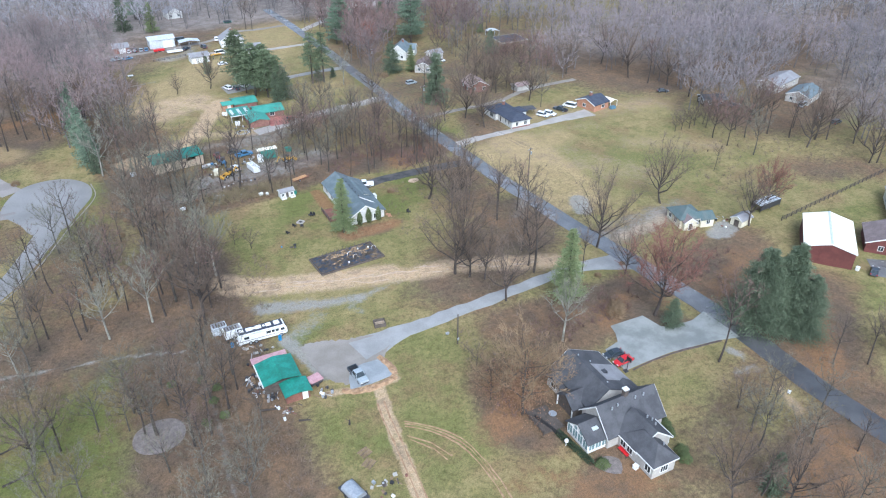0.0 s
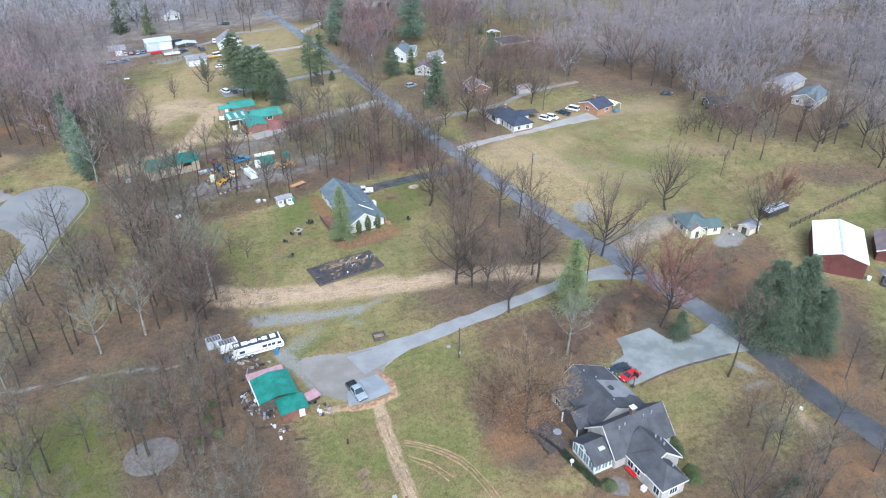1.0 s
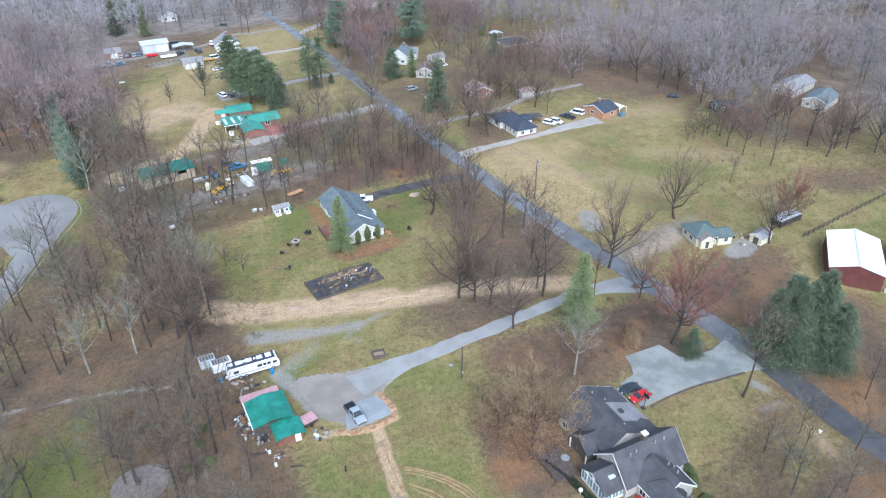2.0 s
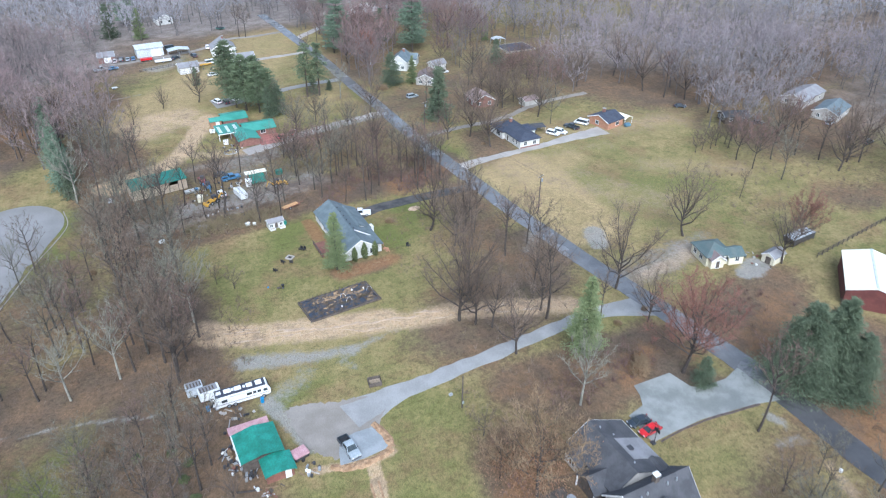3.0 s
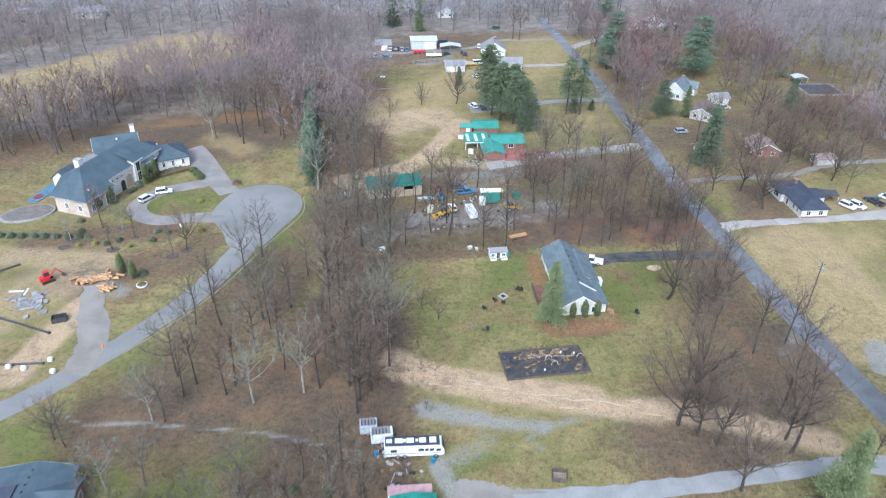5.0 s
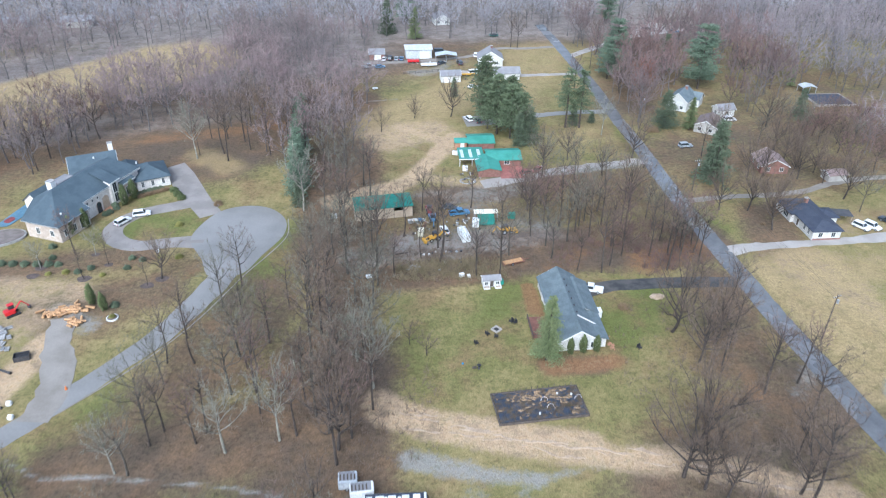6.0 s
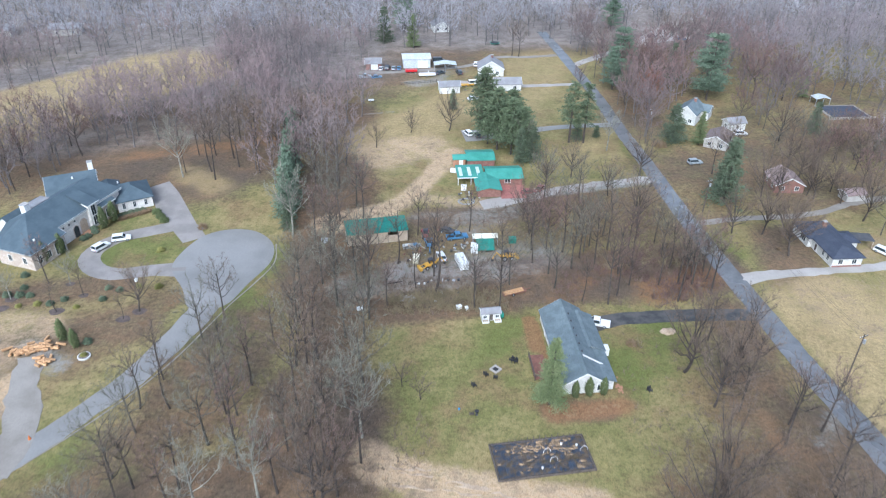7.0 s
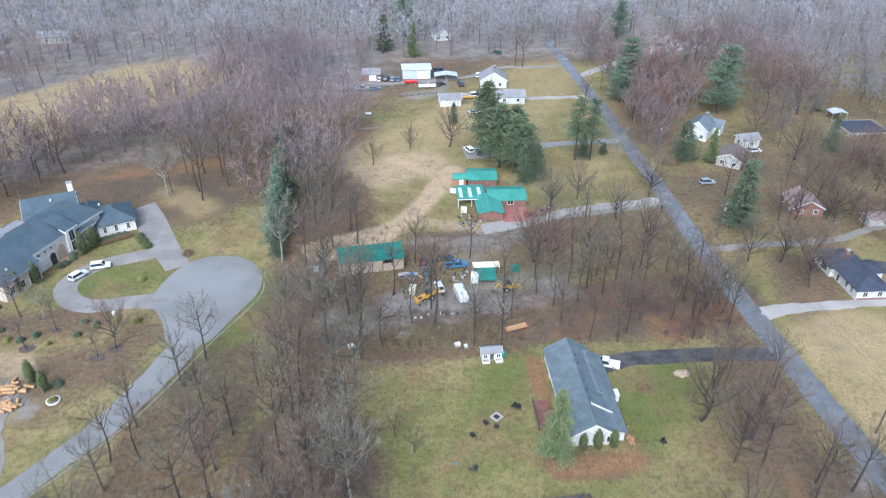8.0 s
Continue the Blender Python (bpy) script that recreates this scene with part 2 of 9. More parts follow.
M["shrub"] = surface("yellow_green_shrub", (0.2, 0.2, 0.05), (0.26, 0.24, 0.07), 0.8, 0.9, 0, rand=0.4)
M["brush"] = surface("tan_olive_brush", (0.2, 0.165, 0.09), (0.28, 0.22, 0.13), 0.3, 0.95, 0, world_space=True)
M["bark_far"] = surface("far_wood_bark", (0.12, 0.106, 0.1), (0.17, 0.152, 0.146), 0.02, 0.95, 0, fine=25, world_space=True)
# Farthest twigs: haze put into a paler, bluer base colour
M["wood_hazed"] = surface("far_wood_twigs", (0.285, 0.275, 0.29), (0.36, 0.345, 0.36), 0.02, 0.95, 0, fine=25, world_space=True)
M["wood_mid"] = surface("brownish_red_twigs", (0.175, 0.132, 0.125), (0.24, 0.162, 0.15), 0.03, 0.95, 0, fine=25, world_space=True)
# Mauve and reddish far twigs, likewise paled to carry haze
M["wood_hazed_mauve"] = surface("far_mauve_grey_twigs", (0.232, 0.21, 0.214), (0.302, 0.256, 0.26), 0.02, 0.95, 0, fine=25, world_space=True)
M["wood_hazed_red"] = surface("far_reddish_twigs", (0.205, 0.172, 0.166), (0.275, 0.206, 0.196), 0.02, 0.95, 0, fine=25, world_space=True)


# ---- mesh helpers ----
def tri_mesh(name, verts, tris, material):
    me = bpy.data.meshes.new(name)
    verts = np.asarray(verts, np.float32)
    tris = np.asarray(tris, np.int32)
    me.vertices.add(len(verts))
    me.vertices.foreach_set("co", verts.ravel())
    me.loops.add(tris.size)
    me.loops.foreach_set("vertex_index", tris.ravel())
    me.polygons.add(len(tris))
    me.polygons.foreach_set("loop_start", np.arange(0, tris.size, 3, dtype=np.int32))
    me.materials.append(material)
    me.update(calc_edges=True)
    return me


def mesh_of(name, bm, material):
    me = bpy.data.meshes.new(name)
    bmesh.ops.recalc_face_normals(bm, faces=bm.faces)
    bm.to_mesh(me)
    bm.free()
    me.materials.append(material)
    return me


def thing(name, x, y, z=0.0, turn=0.0, label="", category="", group="", kind=""):
    ob = new(name)
    ob.empty_display_size = 0.2
    ob.matrix_basis = pose(x, y, z, 0, 0, turn)
    return tagged(ob, label, category, group, kind)


def part(name, bm, material, parent, label=""):
    me = bm if isinstance(bm, bpy.types.Mesh) else mesh_of(name, bm, material)
    ob = new(name, me)
    ob.parent = parent
    return tagged(ob, label)


def box(bm, x0, x1, y0, y1, z0, z1, m=None):
    v = [bm.verts.new((x, y, z)) for x in (x0, x1) for y in (y0, y1) for z in (z0, z1)]
    if m is not None:
        for q in v:
            q.co = m @ q.co
    for f in ((0, 1, 3, 2), (4, 6, 7, 5), (0, 4, 5, 1), (2, 3, 7, 6), (0, 2, 6, 4), (1, 5, 7, 3)):
        bm.faces.new([v[i] for i in f])
    return bm


def boxes(*rows):
    bm = bmesh.new()
    for r in rows:
        box(bm, *r)
    return bm


def bevelled(bm, w, seg=2):
    bmesh.ops.bevel(bm, geom=list(bm.edges), offset=w, segments=seg, affect="EDGES", clamp_overlap=True)
    return bm


def tube(bm, p0, p1, r0, r1=None, n=8):
    r1 = r0 if r1 is None else r1
    p0, p1 = Vector(p0), Vector(p1)
    q = (p1 - p0).to_track_quat("Z", "Y")
    rings = []
    for p, r in ((p0, r0), (p1, r1)):
        rings.append([bm.verts.new(p + q @ Vector((r * math.cos(a), r * math.sin(a), 0))) for a in [2 * math.pi * i / n for i in range(n)]])
    for i in range(n):
        bm.faces.new((rings[0][i], rings[0][(i + 1) % n], rings[1][(i + 1) % n], rings[1][i]))
    bm.faces.new(rings[0][::-1])
    bm.faces.new(rings[1])
    return bm


def tubed(*a, **k):
    return tube(bmesh.new(), *a, **k)


def prism(bm, outline, y0, y1):
    """Extrude an (x, z) outline along y."""
    a = [bm.verts.new((x, y0, z)) for x, z in outline]
    b = [bm.verts.new((x, y1, z)) for x, z in outline]
    n = len(a)
    for i in range(n):
        bm.faces.new((a[i], a[(i + 1) % n], b[(i + 1) % n], b[i]))
    bm.faces.new(a[::-1])
    bm.faces.new(b)
    return bm


def slab(outline, z0, z1):
    """A flat plate over an (x, y) outline."""
    bm = bmesh.new()
    a = [bm.verts.new((x, y, z0)) for x, y in outline]
    b = [bm.verts.new((x, y, z1)) for x, y in outline]
    n = len(a)
    for i in range(n):
        bm.faces.new((a[i], a[(i + 1) % n], b[(i + 1) % n], b[i]))
    bm.faces.new(b)
    return bm


def smooth_line(pts, step=2.0):
    """Points along a smooth curve through pts."""
    p = [np.array(q, float) for q in pts]
    p = [2 * p[0] - p[1]] + p + [2 * p[-1] - p[-2]]
    out = []
    for i in range(1, len(p) - 2):
        n = max(2, int(np.linalg.norm(p[i + 1] - p[i]) / step))
        for k in range(n):
            t = k / n
            out.append(0.5 * (2 * p[i] + (p[i + 1] - p[i - 1]) * t + (2 * p[i - 1] - 5 * p[i] + 4 * p[i + 1] - p[i + 2]) * t * t + (3 * p[i] - p[i - 1] - 3 * p[i + 1] + p[i + 2]) * t ** 3))
    out.append(p[-2])
    return np.array(out)


def closed_curve(pts, step=1.0):
    """A smooth closed outline through pts."""
    p = [np.array(q, float) for q in pts]
    n = len(p)
    out = []
    for i in range(n):
        a, b, c, d = p[i - 1], p[i], p[(i + 1) % n], p[(i + 2) % n]
        m = max(2, int(np.linalg.norm(c - b) / step))
        for k in range(m):
            t = k / m
            out.append(0.5 * (2 * b + (c - a) * t + (2 * a - 5 * b + 4 * c - d) * t * t + (3 * b - a - 3 * c + d) * t ** 3))
    return [tuple(q) for q in out]


def strip(name, pts, width, z, material, label, category="road", ragged=0.15):
    """A road or path of one width along a smooth centre line, a thin bed with sides."""
    c = smooth_line(pts)
    d = np.gradient(c, axis=0)
    d /= np.linalg.norm(d, axis=1)[:, None]
    nrm = np.stack([-d[:, 1], d[:, 0]], 1)
    rng = np.random.default_rng(len(pts) * 7 + int(np.max(width) * 10))
    w = np.array(width) / 2 if np.ndim(width) == 0 else np.interp(np.linspace(0, 1, len(c)), np.linspace(0, 1, len(width)), width) / 2
    wl = w + rng.normal(0, ragged, len(c))
    wr = w + rng.normal(0, ragged, len(c))
    a, b = c + nrm * wl[:, None], c - nrm * wr[:, None]
    bm = bmesh.new()
    rows = []
    for p, q in zip(a, b):
        rows.append([bm.verts.new((*v, h)) for v, h in ((p, -0.05), (p, z), ((p + q) / 2, z + 0.02), (q, z), (q, -0.05))])
    for r, s in zip(rows, rows[1:]):
        for i in range(4):
            bm.faces.new((r[i], r[i + 1], s[i + 1], s[i]))
    ob = new(name, mesh_of(name, bm, material))
    return tagged(ob, label, category, kind="structure")


def plate(name, outline, z, material, label, category="pavement", ragged=0.0):
    if ragged:
        rng = np.random.default_rng(len(outline))
        outline = [(x + rng.normal(0, ragged), y + rng.normal(0, ragged)) for x, y in outline]
    ob = new(name, mesh_of(name, slab(outline, -0.05, z), material))
    return tagged(ob, label, category, kind="structure")


# ---- ground: one sheet, with zones of litter, sand, gravel and lush grass ----
def axis_steps(lo, a, b, hi, fine, grow=1.25):
    mid = list(np.arange(a, b + fine, fine))
    left, right, s = [], [], fine
    v = a
    while v > lo:
        s *= grow
        v -= s
        left.append(v)
    s, v = fine, mid[-1]
    while v < hi:
        s *= grow
        v += s
        right.append(v)
    return np.array(left[::-1] + mid + right)


GX = axis_steps(-3000, -115, 235, 3000, 1.25)
GY = axis_steps(-1500, 35, 335, 3500, 1.25)
PX, PY = np.meshgrid(GX, GY, indexing="ij")


def capsules(rows):
    """The greatest of some soft blobs: (x0, y0, x1, y1, radius, softness, strength)."""
    out = np.zeros_like(PX)
    for x0, y0, x1, y1, r, soft, k in rows:
        dx, dy = x1 - x0, y1 - y0
        t = np.clip(((PX - x0) * dx + (PY - y0) * dy) / max(dx * dx + dy * dy, 1e-6), 0, 1)
        d = np.hypot(PX - x0 - t * dx, PY - y0 - t * dy)
        out = np.maximum(out, k * np.clip((r + soft / 2 - d) / soft, 0, 1))
    return out


def chain(pts, r, soft, k):
    return [(*a, *b, r, soft, k) for a, b in zip(pts, pts[1:])]


LITTER_ZONE_A = [(2, 90, 6, 130, 12, 10, 0.85), (-18, 134, 6, 142, 8, 10, 0.6), (-62, 286, -20, 292, 18, 18, 0.8), (80, 100, 100, 102, 9, 10, 0.8), (62, 176, 62, 164, 4, 4, 0.5), (90, 62, 116, 74, 7, 9, 0.55),
                 (-70, 206, -40, 212, 7, 8, 0.7), (10, 60, 11, 168, 13, 10, 1.0), (12, 168, 13, 205, 9, 10, 0.8), (10, 205, 11, 320, 12, 10, 0.95), (-22, 150, -6, 190, 13, 12, 0.62), (-8, 150, 5, 215, 10, 10, 0.22)]
LITTER_ZONE_B = [(24, 206, 104, 210, 11, 8, 1.0), (24, 225, 102, 236, 14, 12, 0.55), (60, 246, 104, 246, 12, 12, 0.6), (74, 128, 104, 150, 15, 14, 0.75), (99, 138, 107, 156, 5, 6, 0.85), (95, 160, 104, 190, 9, 10, 0.7), (62, 82, 64, 92, 9, 7, 1.0),
                 (75, 108, 108, 106, 8, 8, 0.95), (123, 62, 126, 94, 6, 7, 1.0), (85, 40, 125, 48, 14, 12, 1.0), (60, 60, 95, 55, 9, 12, 0.6)]
LITTER_ZONE_C = [(120, 105, 150, 112, 9, 9, 0.75), (126, 68, 146, 88, 11, 12, 1.0), (104, 98, 110, 90, 4, 6, 0.9), (124, 96, 146, 106, 8, 10, 0.85), (225, 140, 260, 140, 12, 18, 0.4), (205, 136, 222, 128, 9, 12, 0.7), (228, 178, 300, 190, 24, 25, 0.75),
                 (205, 196, 222, 212, 4, 8, 0.6), (-60, 280, -25, 280, 22, 18, 0.8), (-30, 265, 0, 320, 15, 15, 0.8), (-160, 280, 20, 420, 70, 40, 0.8)]
LITTER_ZONE_D = [(165, 290, 230, 330, 40, 40, 0.5), (120, 330, 180, 370, 25, 25, 0.5), (0, 440, 400, 460, 60, 40, 0.85), (-220, 455, 40, 470, 66, 40, 0.85), (240, 260, 420, 260, 60, 30, 0.85), (126, 206, 130, 222, 9, 8, 0.7),
                 (140, 245, 240, 262, 14, 14, 0.6), (-95, 160, -55, 210, 12, 12, 0.3), (62, 60, 72, 66, 6, 5, 0.9), (112, 240, 125, 262, 12, 10, 0.5)]
LITTER_ZONE_E = [(-32, 140, 6, 150, 11, 10, 0.85), (36, 238, 58, 241, 7, 8, 0.85), (122, 262, 188, 292, 22, 26, 0.62), (118, 310, 160, 400, 20, 26, 0.7), (66, 296, 96, 330, 8, 20, 0.35), (24, 196, 52, 199, 5, 6, 0.9), (56, 163, 66, 163, 3, 3, 0.9), (119, 130, 142, 134, 6, 8, 0.6), (-52, 190, -32, 196, 9, 9, 0.7), (-40, 185, -26, 208, 8, 9, 0.5), (46, 236, 64, 246, 10, 10, 0.55)]
LEAF = capsules(LITTER_ZONE_A + LITTER_ZONE_B + LITTER_ZONE_C + LITTER_ZONE_D + LITTER_ZONE_E)
SANDY_ZONE_A = [(30, 106, 41, 103.6, 0.9, 1.5, 1.0), (43.6, 111, 44.2, 104.5, 0.8, 1.5, 1.0), (36, 104, 44, 104, 1.0, 1.5, 0.9), (-75, 165, -58, 190, 12, 12, 0.55), (-95, 160, -80, 180, 14, 10, 0.6), (-56, 155, -50, 178, 4, 4, 0.9),
                (-50, 196, -80, 201, 6, 6, 0.6), (28, 292, 46, 276, 5, 7, 0.75), (22, 285, 36, 290, 10, 9, 0.6), (47, 283, 40, 268, 4, 5, 0.95)]
SANDY_ZONE_B = [(40, 268, 33, 254, 3.5, 5, 0.95), (33, 254, 24, 244, 4, 5, 0.95), (24, 244, 9, 238, 5, 4, 1.0), (10, 236, 16, 240, 4, 4, 1.0), (38, 250, 52, 247, 5, 7, 0.6), (24, 278, 40, 290, 10, 12, 0.65),
                (110, 60, 112, 66, 2, 3, 0.6), (126, 196, 152, 160, 16, 22, 0.46), (122, 202, 165, 198, 6, 8, 0.42), (128, 150, 180, 168, 14, 22, 0.3)]
SANDY_ZONE_C = [(118, 128, 142, 132, 4, 6, 0.55), (54, 162, 68, 164, 2.5, 5, 0.42), (150, 216, 200, 206, 13, 22, 0.5), (168, 178, 192, 164, 11, 18, 0.45), (64, 92, 70, 78, 3, 4, 0.3), (25, 345, 45, 350, 6, 10, 0.4)]
SAND = capsules(
    [(40, 146.5, 54, 143.5, 2.0, 5, 0.7), (60, 136.6, 78, 133.5, 2.2, 5, 0.75), (24, 150, 34, 149, 2.5, 6, 0.7)] + chain([(20, 155), (30, 148.2), (41, 144.3), (51, 141.2), (62, 138.3), (74, 136.5), (88, 131.4), (99, 126.5)], 3.3, 6.5, 1.0) + chain([(22, 152), (31, 148), (41, 145), (50, 142.5), (58, 140.6)], 4.4, 5, 0.95)
    + chain([(39.5, 102), (38.2, 95), (37.2, 88), (36, 80), (34, 66)], 1.35, 1.4, 0.95)
    + SANDY_ZONE_A + SANDY_ZONE_B + SANDY_ZONE_C)
# The two thin far-lawn strips are puddles, their pale shine coloured as gravel
STONY_AND_PUDDLES = [(148, 117, 152.5, 119, 2.2, 3, 0.8), (32, 346, 44, 349, 1.2, 2.5, 0.7), (17, 318, 28, 320, 1.0, 2.5, 0.65), (27, 126, 29.5, 118, 1.5, 2.5, 1.0), (29.5, 118, 31, 111, 1.3, 2, 0.9), (16, 206, 50, 212, 8, 9, 0.5),
                (26, 140, 36, 137, 2.8, 4, 0.78), (38, 136, 48, 134, 2, 3.5, 0.72), (48, 134, 60, 136.5, 1.3, 3, 0.6), (36, 131, 30, 127, 3.5, 4.5, 0.5)]
STONY_ZONE_B = [(44, 131, 46, 129, 1.5, 3, 0.55), (30, 118, 27, 130, 2.2, 3.5, 0.6), (30, 203, 60, 212, 5, 9, 0.4), (28, 214, 66, 222, 6, 8, 0.5), (46, 235, 62, 246, 9, 9, 0.5),
                (60, 250, 104, 258, 2.4, 3, 0.9), (-52, 190, -44, 183, 4, 5, 0.6), (108, 74, 113, 73, 1.6, 3, 0.5), (112, 80, 113, 77, 1.2, 2, 0.8)]
STONY_ZONE_C = [(30, 240, 56, 244, 4, 9, 0.5), (118, 129, 142, 133, 5, 7, 0.62), (146, 118, 152, 121, 2.6, 2.5, 0.95), (36, 352, 50, 356, 4, 6, 0.7), (15, 365, 60, 364, 3, 5, 0.7), (103, 152, 110, 158, 3, 4, 0.5), (122, 146, 125, 152, 3, 3, 0.95), (122, 135, 150, 137, 3.5, 6, 0.5)]
GRAV_AND_PUDDLES = capsules(
    STONY_AND_PUDDLES + STONY_ZONE_B + STONY_ZONE_C
    + chain([(-45, 144.5), (-38, 140.5), (-29, 140), (-20, 138.6), (-10, 137.2), (0, 134.8), (8, 131.5)], 0.75, 1.6, 0.68)
    + chain([(8.4, 128), (8.9, 116), (8.6, 106), (8, 96), (7, 84)], 1.2, 1.8, 0.5))
GREEN_ZONE_A = [(146, 178, 176, 158, 8, 18, 0.7), (150, 138, 165, 142, 5, 8, 0.5), (-60, 128, -16, 122, 14, 12, 1.0), (-46, 138, -44, 139, 7, 8, 0.9), (-8, 131, 4, 130, 5, 6, 0.7), (-36, 148, -22, 150, 6, 7, 0.8),
                (-12, 190, 2, 222, 10, 12, 0.8), (-14, 150, -4, 190, 9, 12, 0.35), (45, 178, 52, 190, 9, 14, 0.8), (34, 172, 66, 176, 18, 20, 0.5)]
GREEN_ZONE_B = [(-32, 100, -2, 124, 22, 20, 0.62), (84, 138, 100, 176, 10, 14, 0.4), (24, 96, 34, 88, 10, 12, 0.5), (-50, 246, -24, 262, 12, 12, 0.45), (72, 172, 84, 186, 7, 9, 0.95), (-25, 100, -14, 118, 13, 12, 0.8),
                (45, 85, 55, 112, 11, 14, 0.5), (28, 95, 34, 101, 5, 6, 0.6), (140, 85, 160, 80, 9, 10, 0.6), (-48, 225, -30, 229, 8, 6, 0.7)]
GREEN_ZONE_C = [(104.6, 240, 105, 290, 1.2, 2, 0.8), (104, 160, 101, 200, 1.5, 3, 0.6), (185, 85, 190, 92, 12, 12, 0.7), (30, 125, 38, 127, 3, 4, 0.7), (178, 108, 195, 110, 7, 8, 0.6), (-40, 262, -28, 262, 9, 10, 0.5), (40, 165, 60, 172, 10, 14, 0.5), (-38, 150, -30, 158, 6, 6, 0.7),
                (110, 222, 114, 216, 4, 4, 0.8)]
# Litter paled for haze under the outer woods, plus pale yard mud
HAZE_AND_MUD = capsules([(-230, 455, 330, 465, 62, 30, 1.0), (-150, 350, -10, 380, 40, 40, 0.8), (-110, 290, -40, 310, 16, 16, 0.5), (300, 160, 400, 230, 45, 40, 0.6), (260, 290, 400, 320, 50, 40, 0.6), (28, 212, 66, 217, 6, 8, 0.6)])
# Rust-coloured needles, clay and fresh leaf litter
RUST = capsules([(56, 162.4, 69, 163.6, 2.6, 4, 1.0), (124, 94, 146, 106, 6, 8, 0.55), (126, 66, 140, 84, 6, 8, 0.7), (85, 40, 110, 50, 8, 10, 0.55), (60, 62, 72, 60, 5, 6, 0.6), (94, 100, 104, 106, 3, 5, 0.7), (72, 108, 100, 106, 2.5, 6, 0.55), (88, 200, 103, 206, 6, 7, 0.75),
                 (64, 200, 84, 214, 5, 8, 0.5), (57, 168, 57.4, 190, 1.0, 1.5, 0.9), (55.8, 182, 56.2, 191.5, 1.8, 2, 1.0), (55.8, 182, 56.4, 191, 1.2, 1.6, 1.0), (10, 232, 14, 226, 4, 4, 0.5), (-56, 286, -10, 296, 6, 8, 0.6), (56, 82, 66, 90, 5, 7, 0.7), (50, 70, 62, 66, 4, 8, 0.5), (112, 98, 112, 106, 2, 4, 0.6), (120, 60, 121, 40, 5, 6, 0.5), (-30, 196, -24, 204, 1.5, 4, 0.5), (20, 202, 30, 206, 3, 5, 0.6), (24, 275, 42, 288, 5, 9, 0.35), (75, 145, 92, 155, 8, 12, 0.35)])
# Pale mown straw of the open fields; far lawns also paled with it for haze
STRAW_AND_HAZE = capsules([(-116, 320, -66, 374, 27, 10, 1.0), (-200, 262, -116, 318, 29, 10, 1.0), (119, 150, 117, 196, 3.5, 5, 1.0), (127, 156, 130, 196, 10, 9, 0.95), (118, 186, 148, 194, 6, 8, 0.7), (-36, 272, -26, 262, 7, 8, 0.6), (22, 292, 56, 330, 15, 14, 0.75), (66, 322, 98, 380, 18, 14, 0.6), (84, 268, 100, 296, 7, 8, 0.5)])
LUSH = capsules(GREEN_ZONE_A + GREEN_ZONE_B + GREEN_ZONE_C)

nx, ny = len(GX), len(GY)
gz = np.zeros_like(PX)
gv = np.stack([PX.ravel(), PY.ravel(), gz.ravel()], 1).astype(np.float32)
ii, jj = np.meshgrid(np.arange(nx - 1), np.arange(ny - 1), indexing="ij")
i0 = (ii * ny + jj).ravel()
quads = np.stack([i0, i0 + ny, i0 + ny + 1, i0 + 1], 1).astype(np.int32)
gme = bpy.data.meshes.new("ground")
gme.vertices.add(len(gv))
gme.vertices.foreach_set("co", gv.ravel())
gme.loops.add(quads.size)
gme.loops.foreach_set("vertex_index", quads.ravel())
gme.polygons.add(len(quads))
gme.polygons.foreach_set("loop_start", np.arange(0, quads.size, 4, dtype=np.int32))
for key, field in (("leaf", LEAF), ("sand", SAND), ("grav", GRAV_AND_PUDDLES), ("lush", LUSH), ("bleached", HAZE_AND_MUD), ("rust", RUST), ("mown", STRAW_AND_HAZE)):
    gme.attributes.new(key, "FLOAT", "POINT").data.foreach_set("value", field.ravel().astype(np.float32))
gme.update(calc_edges=True)


